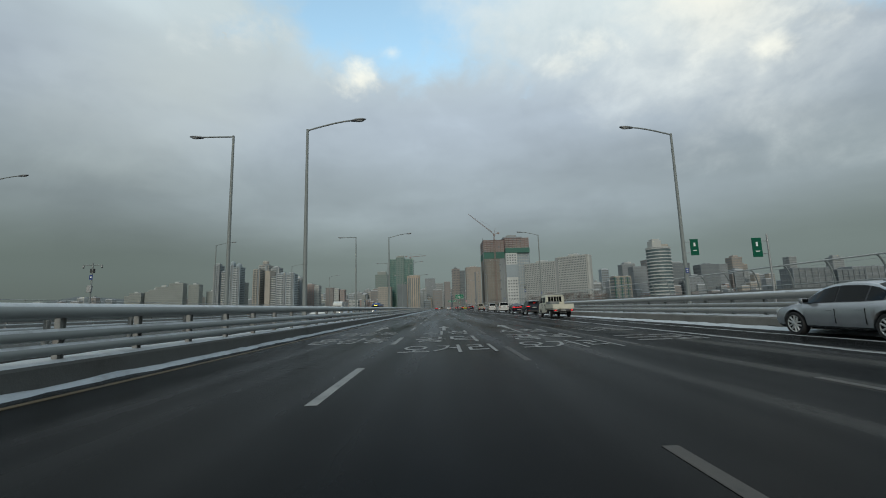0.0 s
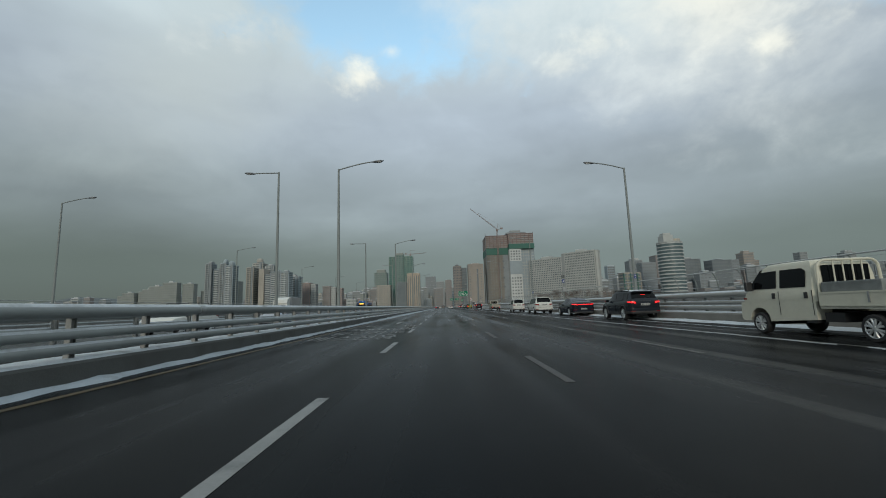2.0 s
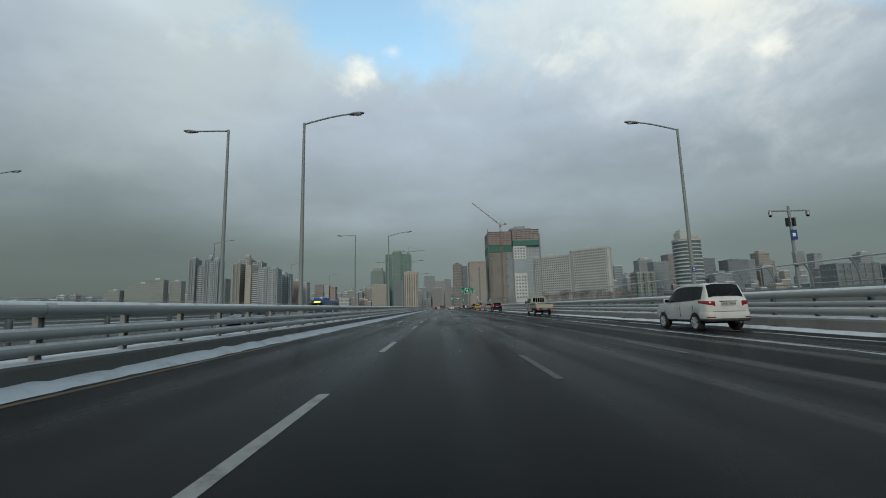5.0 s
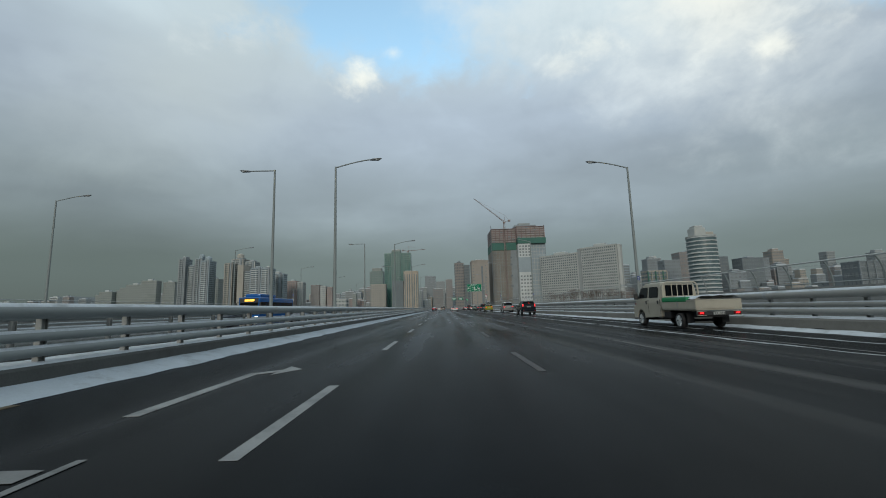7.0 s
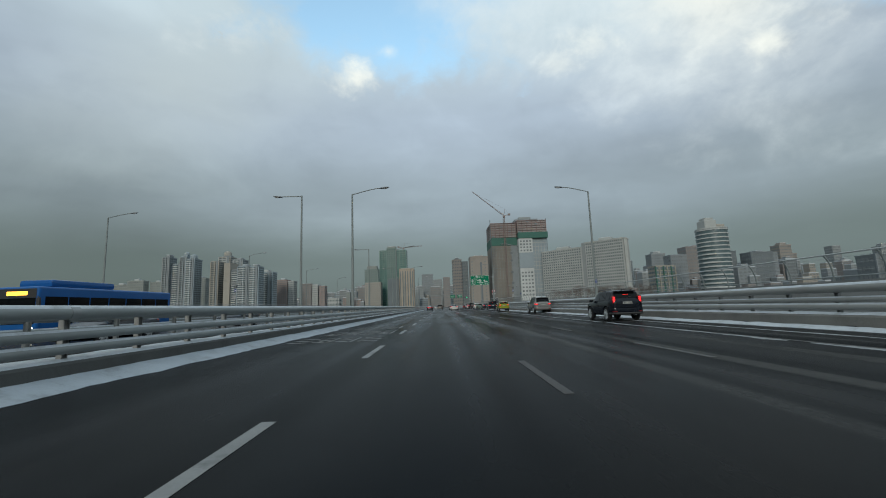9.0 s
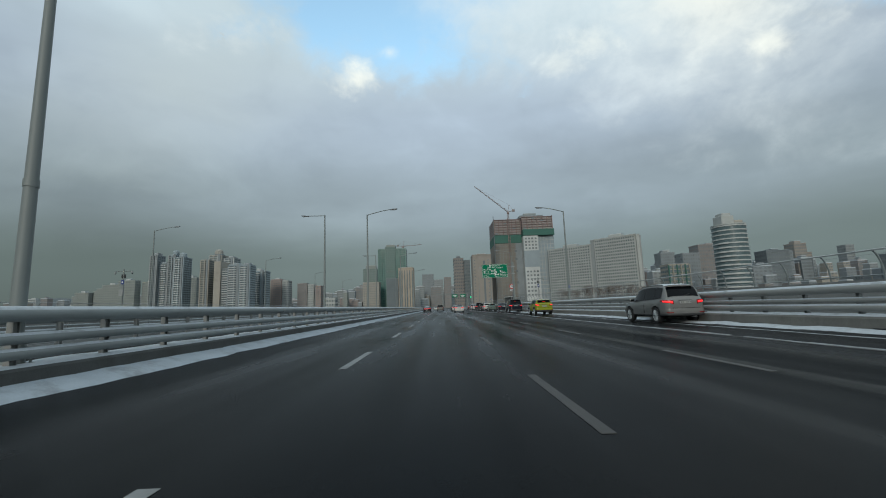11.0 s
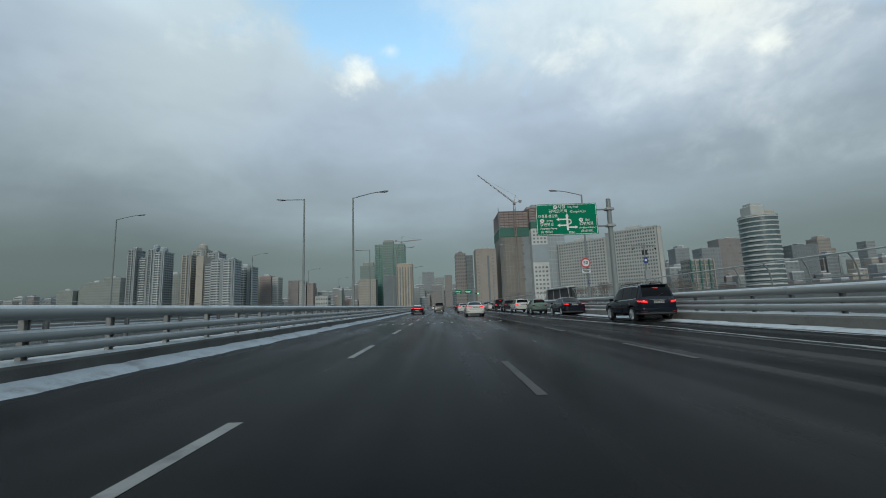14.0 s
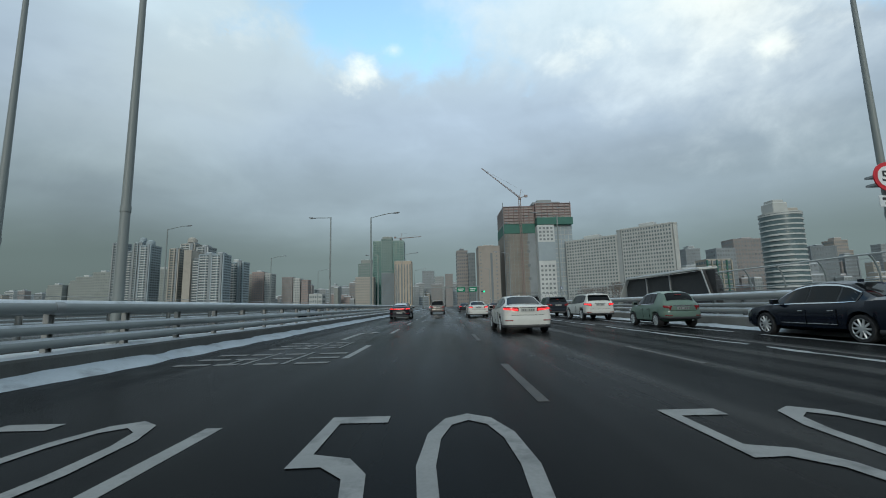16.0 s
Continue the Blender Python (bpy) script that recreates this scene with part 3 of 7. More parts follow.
# ------------------------------------------------------------------ lane marks
def lane_marks():
    def flat(w, l):
        bm = bmesh.new()
        box(bm, -w / 2, w / 2, 0, l, 0.0, 0.003)
        return mesh_of(bm, "lane_dash")
    dash, worn = flat(0.15, 3.0), flat(0.13, 3.0)
    dash.materials.append(M["white_line"])
    worn.materials.append(M["worn_line"])
    left = [5.6 + 8.07 * k for k in range(-4, 10)] + [89.6 + 8.15 * k for k in range(32)]
    right = [9.0 + 8.1 * k for k in range(-5, 9)] + [85.2 + 8.15 * k for k in range(32)]
    for x, ys, me in ((-1.80, left, dash), (1.43, right, worn), (4.80, [y + 2.5 for y in right], worn)):
        for y in ys:
            share("lane_dash", me, road, pose(x, y, 0.002))
    part("edge_line", boxes((-5.74, -5.60, -60, 100, 0.0, 0.006)), M["yellow_line"], road, "worn yellow edge line")
    part("edge_line", boxes((8.10, 8.22, -60, 700, 0.0, 0.0025)), M["worn_line"], road, "worn white lane line under packed snow")
    part("edge_line", boxes((11.0, 11.13, -60, 700, 0.0, 0.0035)), M["worn_line"], road, "white edge line under snow")

    def words(body, x, y, width, length, mat="white_line", weight=0.006):
        me = text_mesh(body, 1.0, weight=weight)
        xs = [v.co.x for v in me.vertices]
        yv = [v.co.y for v in me.vertices]
        cx, cy = (min(xs) + max(xs)) / 2, (min(yv) + max(yv)) / 2
        sx, sy = width / (max(xs) - min(xs)), length / (max(yv) - min(yv))
        me.transform(Matrix.Diagonal((sx, sy, 1, 1)) @ Matrix.Translation((-cx, -cy, 0)))
        me.materials.append(M[mat])
        share("road_lettering", me, road, pose(x, y, 0.008))

    def bar_row(x, y, width, length, n, mat="faded_line"):
        """A row of worn painted marks that can no longer be read: plain bars, a few to each character."""
        bm = bmesh.new()
        c = width / n
        for k in range(n):
            x0 = -width / 2 + k * c
            up_ = (k * 7 + int(y)) % 3
            for f in (0.0, 0.40, 0.80):
                box(bm, x0 + c * 0.06, x0 + c * (0.62 if up_ != 1 else 0.9), -length / 2 + f * length, -length / 2 + (f + 0.11) * length, 0, 0.003)
            if up_ != 1:
                box(bm, x0 + c * 0.72, x0 + c * 0.83, -length / 2, length / 2, 0, 0.003)
            if up_ == 2:
                box(bm, x0 + c * 0.28, x0 + c * 0.39, -length / 2 + 0.115 * length, -length / 2 + 0.395 * length, 0, 0.003)
        part("road_lettering", bm, M[mat], road).matrix_basis = pose(x, y, 0.006)

    def plate(bm, pts, z=0.006):
        """A flat convex piece of paint."""
        lo = [bm.verts.new((a, b, 0)) for a, b in pts]
        hi = [bm.verts.new((a, b, z)) for a, b in pts]
        bm.faces.new(hi)
        n = len(pts)
        for k in range(n):
            bm.faces.new((lo[k], lo[(k + 1) % n], hi[(k + 1) % n], hi[k]))

    def arrow(x, y, length, turn=0.0):
        bm = bmesh.new()
        h = length * 0.57
        if turn:
            h = length * 0.74
            plate(bm, [(-0.09, 0), (0.09, 0), (0.09, h - 0.10), (-0.09, h)])
            plate(bm, [(-0.09, h + 0.005), (0.09, h - 0.095), (turn * 0.6, h + 0.12), (turn * 0.6, h + 0.42)])
            plate(bm, [(turn * 0.6 + 0.004, h - 0.22), (turn * 1.2, h + 0.42), (turn * 0.6 + 0.004, h + 0.85)])
        else:
            plate(bm, [(-0.09, 0), (0.09, 0), (0.09, h - 0.01), (-0.09, h - 0.01)])
            plate(bm, [(-0.31, h), (0.31, h), (0.0, length)])
        me = mesh_of(bm, "lane_arrow")
        me.materials.append(M["white_line"])
        share("lane_arrow", me, road, pose(x, y, 0.003))

    # first set, near the start
    words("오거리", -0.15, 11.9, 2.5, 2.1)
    words("공덕", -0.15, 15.3, 2.1, 2.6)
    words("시청", -0.15, 19.0, 1.9, 2.6)
    arrow(-0.18, 20.9, 4.5)
    words("오거리", 3.1, 12.3, 2.5, 2.1)
    words("공덕", 3.1, 15.3, 2.2, 2.6)
    words("시청", 3.1, 18.8, 2.0, 2.4)
    arrow(3.0, 20.8, 4.4)
    bar_row(6.5, 13.8, 2.3, 2.2, 2)
    bar_row(6.5, 18.6, 2.1, 2.4, 2)
    words("용강동", -3.5, 15.6, 2.7, 2.6)
    words("대흥동", -3.5, 19.6, 2.5, 2.3)
    arrow(-3.62, 21.9, 4.5)
    # later sets, in the lane beside the median
    words("버스전용", -3.72, 43.6, 3.25, 2.5, "faded_line")
    words("중앙차로", -3.68, 46.6, 3.3, 2.1, "faded_line")
    words("500m앞", -3.45, 49.7, 3.4, 2.1)
    bar_row(-4.8, 53.7, 0.9, 2.1, 1)
    words("방", -2.25, 52.8, 0.85, 2.1)
    arrow(-3.5, 56.5, 4.3)
    bar_row(-3.65, 94.0, 3.1, 1.9, 4)
    bar_row(-3.85, 96.8, 2.1, 2.1, 3)
    arrow(-3.6, 99.2, 4.0, 0.6)
    bar_row(-3.8, 136.3, 3.2, 2.0, 4)
    bar_row(-3.65, 140.2, 3.1, 2.4, 4)
    bar_row(-3.5, 144.6, 2.7, 2.2, 3)
    # speed limit and destinations before the sign
    for x in (-3.15, 0.05, 3.25):
        words("50", x, 213.8, 1.85, 2.7, weight=-0.016)
    bar_row(-3.5, 220.3, 3.2, 2.1, 4)
    bar_row(-3.4, 223.3, 2.1, 2.0, 3)
    arrow(-3.1, 225.3, 4.3, 0.6)


lane_marks()


# ------------------------------------------------------------------ guard rails, walkway fence
def guard_rail(name, x, rails, top, base, side, label, step=1.8, y0=Y0, y1=Y1, snowy=True, mat="rail"):
    t = thing(name, label, "guard rail", "bridge guard rails", at=pose(x, 0, base))
    for z, r in rails:
        bm = bmesh.new()
        tube(bm, (0, y0, z - base), (0, 700, z - base), r, seg=20)
        part("rail", bm, M[mat], t, smooth=40)
        if snowy:
            bm = bmesh.new()
            prism(bm, [(-r * 0.78, z - base + r * 0.60), (-r * 0.50, z - base + r * 1.02), (0, z - base + r * 1.16), (r * 0.50, z - base + r * 1.02), (r * 0.78, z - base + r * 0.60)], y0, 700)
            part("snow_crust", bm, M["snow"], t, "thin crust of snow", smooth=60)
    # one I-shaped post with a foot plate, repeated
    bm = boxes((-0.05, 0.05, -0.06, -0.045, 0.02, top - base), (-0.05, 0.05, 0.045, 0.06, 0.02, top - base), (-0.012, 0.012, -0.045, 0.045, 0.02, top - base), (-0.10, 0.10, -0.11, 0.11, 0, 0.02))
    post = mesh_of(bm, "post")
    post.materials.append(M["rail_post"])
    n = int((y1 - y0) / step)
    for k in range(n):
        share("post", post, t, pose(-side * 0.10, y0 + 0.9 + k * step, 0))
    # sleeves where lengths of rail meet
    bm = tube(bmesh.new(), (0, -0.09, 0), (0, 0.09, 0), rails[0][1] * 1.08, seg=20)
    sleeve = mesh_of(bm, "sleeve", 40)
    sleeve.materials.append(M["steel"])
    for k in range(int((y1 - y0) / 18)):
        share("sleeve", sleeve, t, pose(0, y0 + 6.3 + k * 18, rails[0][0] - base))
    return t


guard_rail("guard_rail", -6.58, [(1.20, 0.115), (0.82, 0.085), (0.58, 0.085)], 1.14, 0.38, 1, "pale grey three-bar tubular bridge guard rail with snow", 1.8)
guard_rail("guard_rail", 12.15, [(1.19, 0.14), (0.855, 0.078), (0.63, 0.105)], 1.12, 0.41, -1, "grey-beige three-bar guard rail of thick tubes with snow, beside the walkway", 1.8, mat="rail_light")
guard_rail("guard_rail", -10.95, [(1.12, 0.09), (0.80, 0.07)], 1.06, 0.22, -1, "grey two-bar guard rail of the twin bridge", 3.0)
guard_rail("guard_rail", -33.6, [(1.05, 0.09), (0.70, 0.07)], 1.0, 0.0, 1, "grey guard rail at the far side of the twin bridge", 8.0)


def walkway_fence(x, side, label, base, top, step):
    t = thing("walkway_fence", label, "fence", "bridge fences", at=pose(x, 0, 0))
    part("parapet", prism(bmesh.new(), [(-0.12, -0.4), (0.12, -0.4), (0.12, base - 0.12), (0.18, base - 0.1), (0.18, base), (-0.18, base), (-0.18, base - 0.1), (-0.12, base - 0.12)], Y0, 400), M["concrete_light"], t, "pale concrete parapet with a coping")
    bm = tube(bmesh.new(), (-side * 0.32, Y0, top), (-side * 0.32, 400, top), 0.034, seg=10)
    part("top_rail", bm, M["fence"], t, smooth=40)
    bm = tube(bmesh.new(), (0, Y0, base + 0.16), (0, 400, base + 0.16), 0.025, seg=8)
    part("lower_rail", bm, M["rail"], t, smooth=40)
    # curved arm
    bm = bmesh.new()
    h = top - base
    pts = [Vector((-side * 0.32 * (s ** 2.2), 0, base + h * (1 - (1 - s) ** 1.25))) for s in (i / 7 for i in range(8))]
    prev = None
    for k, p in enumerate(pts):
        d = (pts[min(k + 1, 7)] - pts[max(k - 1, 0)]).normalized()
        e = Vector((d.z, 0, -d.x))
        row = [bm.verts.new(p + 0.032 * (math.cos(a) * e + math.sin(a) * Vector((0, 1, 0)))) for a in (math.pi * i / 4 for i in range(8))]
        if prev:
            for i in range(8):
                bm.faces.new((prev[i], prev[(i + 1) % 8], row[(i + 1) % 8], row[i]))
        else:
            bm.faces.new(row)
        prev = row
    bm.faces.new(prev)
    arm = mesh_of(bm, "post", 50)
    arm.materials.append(M["pole"])
    for k in range(int((Y1 - Y0) / step)):
        share("post", arm, t, pose(0, Y0 + 1 + k * step, 0))
    # thin wires between the arms
    for s in (0.3, 0.55, 0.8):
        p = Vector((-side * 0.32 * (s ** 2.2), 0, base + h * (1 - (1 - s) ** 1.25)))
        part("wire", tube(bmesh.new(), (p.x, Y0, p.z), (p.x, 400, p.z), 0.006, seg=5), M["steel"], t)
    return t


walkway_fence(15.4, 1, "pale pedestrian fence with inward-curved posts on a concrete parapet", 1.50, 2.52, 2.0)
walkway_fence(-36.8, -1, "pale pedestrian fence of the twin bridge", 1.55, 2.80, 4.0)


# ------------------------------------------------------------------ street lamps
def lamp_post(top, base, reach, rise, label, number=False):
    """Built with its arm towards +x."""
    t = thing("street_lamp", label, "street lamp", "street lamps of the bridge")
    bm = tube(bmesh.new(), (0, 0, 0), (0, 0, top - base), 0.115, 0.062, 16)
    part("pole", bm, M["pole"], t, smooth=40)
    bm = boxes((-0.2, 0.2, -0.2, 0.2, 0, 0.03))
    tube(bm, (0, 0, 0.03), (0, 0, 0.45), 0.16, 0.15, 14)
    for a in (-0.15, 0.15):
        for b in (-0.15, 0.15):
            tube(bm, (a, b, 0.03), (a, b, 0.09), 0.02, seg=6)
    part("base_flange", bm, M["pole"], t)
    part("joint_band", tube(bmesh.new(), (0, 0, 3.02), (0, 0, 3.16), 0.112, 0.111, 16), M["pole"], t, smooth=40)
    if number:
        p = part("post_number", boxes((-0.085, 0.085, 0.115, 0.130, 2.28, 2.56)), M["sign_blue"], t, "small blue plate with white marks")
        part("plate_marks", boxes((-0.04, 0.04, 0.130, 0.134, 2.45, 2.50), (-0.04, 0.04, 0.130, 0.134, 2.34, 2.38)), M["sign_white"], p)
    bm = bmesh.new()
    z = top - base
    pts = [Vector((reach * s, 0, z - 0.06 + rise * math.sin(s * 1.25) / math.sin(1.25))) for s in (0, 0.15, 0.35, 0.6, 0.8, 1.0)]
    for a, b in zip(pts, pts[1:]):
        tube(bm, a, b, 0.042, 0.040, 10)
    part("arm", bm, M["pole"], t, smooth=40)
    bm = bmesh.new()
    bmesh.ops.create_uvsphere(bm, u_segments=16, v_segments=8, radius=1, matrix=Matrix.LocRotScale((reach + 0.28, 0, z - 0.05 + rise), Euler((0, -0.10 if rise else 0, 0)), (0.42, 0.15, 0.075)))
    head = part("lamp_head", bm, M["lamp"], t, smooth=60)
    bm = bmesh.new()
    bmesh.ops.create_uvsphere(bm, u_segments=14, v_segments=6, radius=1, matrix=Matrix.LocRotScale((reach + 0.33, 0, z - 0.10 + rise), None, (0.24, 0.11, 0.05)))
    part("lens", bm, M["lamp_glass"], head, "clear lamp lens", smooth=60)
    return t


def lamps():
    lb = lamp_post(10.46, 0.38, 2.35, 0.50, "grey steel street lamp with a raised arm, behind the median rail")
    rb = lamp_post(10.63, 0.30, 2.25, 0.50, "grey steel street lamp with a raised arm, on the walkway", True)
    la = lamp_post(10.92, 0.0, 1.75, 0.02, "grey steel street lamp with a level arm, over the oncoming lanes")
    lc = lamp_post(11.9, 0.0, 2.5, 0.45, "grey steel street lamp at the far side of the twin bridge")
    for src, x, y, z, turn, ks in ((lb, -6.98, 21.03, 0.38, 0, range(-1, 10)), (rb, 13.19, 23.2, 0.30, 180, range(-1, 10)), (la, -11.62, 22.6, 0.0, 180, range(-1, 10)), (lc, -35.6, 32.0, 0.0, 0, range(-2, 10))):
        first = True
        for k in ks:
            m = pose(x, y + 33.2 * k, z, 0, 0, turn)
            if first:
                src.matrix_basis = m
                first = False
            else:
                copy_thing(src, m)


lamps()


# ------------------------------------------------------------------ vehicles
def lerp_table(rows, y, k):
    return float(np.interp(y, [r[0] for r in rows], [r[k] for r in rows]))


class Shell:
    """A car body as rings along its length (y, from the tail at 0 to the nose). Rows: y, half width, sill, belt, roof, half width of the roof."""

    def __init__(self, rows, axles, wheel_r):
        self.rows, self.axles, self.r = rows, axles, wheel_r

    def ring(self, y):
        w, zb, belt, roof, wr = (lerp_table(self.rows, y, k) for k in range(1, 6))
        arch = 0.0
        for a in self.axles:
            d = abs(y - a)
            if d < self.r * 1.17:
                arch = max(arch, self.r + math.sqrt((self.r * 1.17) ** 2 - d * d))
        lo = max(zb, arch)
        lo2 = max(zb + 0.10, arch + 0.004)
        mid = max(zb + (belt - zb) * 0.52, lo2 + 0.02)
        sh = max(zb + (belt - zb) * 0.80, mid + 0.02)
        return [(0, lo), (w * 0.78, lo), (w * 0.965, lo2), (w, mid), (w * 0.985, sh), (w * 0.945, belt), (wr, roof - min(0.05, 0.4 * max(0.0, roof - belt))), (wr * 0.62, roof - 0.006), (0, roof)]

    def ys(self):
        L = self.rows[-1][0]
        ys = {round(r[0], 3) for r in self.rows}
        ys |= {round(L * i / 34, 3) for i in range(35)}
        for a in self.axles:
            R = self.r * 1.17
            ys |= {round(a + R * math.cos(math.pi * i / 10), 3) for i in range(11)} | {round(a - R - 0.004, 3), round(a + R + 0.004, 3)}
        return sorted(v for v in ys if 0 <= v <= L)

    def body(self):
        bm = bmesh.new()
        prev = None
        for y in self.ys():
            half = self.ring(y)
            pts = [(x, z) for x, z in half] + [(-x, z) for x, z in half[-2:0:-1]]
            row = [bm.verts.new((x, y, z)) for x, z in pts]
            n = len(row)
            if prev:
                for i in range(n):
                    bm.faces.new((prev[i], prev[(i + 1) % n], row[(i + 1) % n], row[i]))
            else:
                bm.faces.new(row)
            prev = row
        bm.faces.new(prev[::-1])
        return bm

    def skin(self, y, z):
        """The half width of the body at a length and a height."""
        g = self.ring(y)[2:7]
        return float(np.interp(z, [p[1] for p in g], [p[0] for p in g]))

    def wrap(self, side, x_in, y1, z0, z1, out=0.012, taper=0.0, slant=0.0, bm=None):
        """A piece that follows the tail from x_in round the corner to y1 along the flank; it narrows by taper and climbs by slant."""
        bm = bm or bmesh.new()
        cols = []
        edge = self.skin(0.0, (z0 + z1) / 2)
        for i in range(4):
            cols.append((x_in + (edge - x_in) * i / 4, 0.0))
        ys = [0.0, 0.02, 0.06, 0.12, 0.20, 0.28] + [y for y in (0.4, 0.5, 0.62, 0.75) if y < y1 - 0.03]
        for y in [y for y in ys if y < y1 - 0.01] + [y1]:
            cols.append((None, y))
        grids = []
        for o in (out, -0.02):
            grid = []
            for i, (x, y) in enumerate(cols):
                f = i / (len(cols) - 1)
                a, b = z0 + (z1 - z0) * taper * f * 0.8 + slant * f, z1 - (z1 - z0) * taper * f * 0.2 + slant * f
                row = []
                for k in range(4):
                    z = a + (b - a) * k / 3
                    bulge = o * (1.0 if k in (1, 2) or o < 0 else 0.55)
                    if x is None:
                        row.append(bm.verts.new((side * (self.skin(y, z) + bulge), y - bulge * max(0.0, 1 - y / 0.2), z)))
                    else:
                        row.append(bm.verts.new((side * x, -bulge, z)))
                grid.append(row)
            grids.append(grid)
        g, h = grids
        n = len(cols)
        for i in range(n - 1):
            for k in range(3):
                bm.faces.new((g[i][k], g[i + 1][k], g[i + 1][k + 1], g[i][k + 1]))
            bm.faces.new((g[i][3], g[i + 1][3], h[i + 1][3], h[i][3]))
            bm.faces.new((g[i][0], g[i + 1][0], h[i + 1][0], h[i][0]))
        for i in ((0, n - 1) if x_in > 0.01 else (n - 1,)):
            for k in range(3):
                bm.faces.new((g[i][k], g[i][k + 1], h[i][k + 1], h[i][k]))
        return bm

    def side_pane(self, a, b, s0, s1, side, out=0.012):
        bm = bmesh.new()
        prev = None
        for i in range(9):
            y = a + (b - a) * i / 8
            g = self.ring(y)
            p, q = Vector((g[5][0], y, g[5][1])), Vector((g[6][0], y, g[6][1]))
            row = []
            for s in (s0, (s0 + s1) / 2, s1):
                v = p.lerp(q, s)
                row.append(bm.verts.new((side * (v.x + out), v.y, v.z + out * 0.3)))
            if prev:
                for k in range(2):
                    bm.faces.new((prev[k], prev[k + 1], row[k + 1], row[k]))
            prev = row
        return bm

    def top_pane(self, a, b, inset=0.90, out=0.012):
        bm = bmesh.new()
        prev = None
        for i in range(7):
            y = a + (b - a) * i / 6
            g = self.ring(y)
            xs = [(-g[6][0] * inset, g[6][1]), (-g[7][0], g[7][1]), (0, g[8][1]), (g[7][0], g[7][1]), (g[6][0] * inset, g[6][1])]
            sl = lerp_table(self.rows, y + 0.02, 4) - lerp_table(self.rows, y - 0.02, 4)
            dy = -out * (1 if sl > 0 else -1) * 0.7
            row = [bm.verts.new((x, y + dy, z + out)) for x, z in xs]
            if prev:
                for k in range(4):
                    bm.faces.new((prev[k], prev[k + 1], row[k + 1], row[k]))
            prev = row
        return bm


def wheel_meshes(r, width, dark=False, spokes=5):
    bm = bmesh.new()
    prof = [(r * 0.72, -width / 2), (r * 0.93, -width / 2), (r, -width / 2 + 0.035), (r, width / 2 - 0.035), (r * 0.93, width / 2), (r * 0.72, width / 2)]
    n = 24
    rings = [[bm.verts.new((x, q * math.cos(2 * math.pi * i / n), q * math.sin(2 * math.pi * i / n))) for q, x in prof] for i in range(n)]
    for i in range(n):
        a, b = rings[i], rings[(i + 1) % n]
        for k in range(len(prof) - 1):
            bm.faces.new((a[k], a[k + 1], b[k + 1], b[k]))
    tube(bm, (width / 2 - 0.075, 0, 0), (width / 2 - 0.07, 0, 0), r * 0.73, seg=24)
    tyre = mesh_of(bm, "tyre", 40)
    tyre.materials.append(M["tyre"])
    bm = bmesh.new()
    for i in range(spokes):
        a = 2 * math.pi * i / spokes
        d = Vector((0, math.cos(a), math.sin(a)))
        e = Vector((0, -math.sin(a), math.cos(a)))
        for off in ((-0.035, 0.035) if spokes < 7 else (0.0,)):
            tube(bm, Vector((width / 2 - 0.02, 0, 0)) + e * off * 0.6, Vector((width / 2 - 0.02, 0, 0)) + d * r * 0.70 + e * off * 1.7, 0.030, 0.024, 6)
    tube(bm, (width / 2 - 0.04, 0, 0), (width / 2 - 0.005, 0, 0), 0.055, 0.05, 10)
    for i in range(24):
        a, b = 2 * math.pi * i / 24, 2 * math.pi * (i + 1) / 24
        tube(bm, (width / 2 - 0.02, r * 0.71 * math.cos(a), r * 0.71 * math.sin(a)), (width / 2 - 0.02, r * 0.71 * math.cos(b), r * 0.71 * math.sin(b)), 0.016, seg=4, caps=False)
    rim = mesh_of(bm, "rim")
    rim.materials.append(M["dark_rim"] if dark else M["rim"])
    return tyre, rim


def add_wheels(t, axles, half, r, width=0.22, dark=False, spokes=5):
    tyre, rim = wheel_meshes(r, width, dark, spokes)
    for a in axles:
        for s in (-1, 1):
            m = pose(s * (half - width / 2 - 0.005), a, r, 0, 0, 0 if s > 0 else 180)
            w = share("wheel", tyre, t, m)
            share("rim", rim, w, Matrix())
        bm = tube(bmesh.new(), (-half + width, a, r), (half - width, a, r), 0.05, seg=8)
        part("axle", bm, M["under"], t)


def rounded(x0, x1, y0, y1, z0, z1, bev):
    return box(bmesh.new(), x0, x1, y0, y1, z0, z1, bevel=bev, seg=2)


def plate_on(t, y, z, w=0.50):
    p = part("number_plate", boxes((-w / 2, w / 2, y - 0.015, y, z - 0.055, z + 0.055)), M["plate"], t)
    part("plate_marks", boxes(*((-w * 0.38 + k * w * 0.155, -w * 0.38 + k * w * 0.155 + w * 0.09, y - 0.018, y - 0.0145, z - 0.028, z + 0.028) for k in range(6) if k != 2)), M["plate_ink"], p)


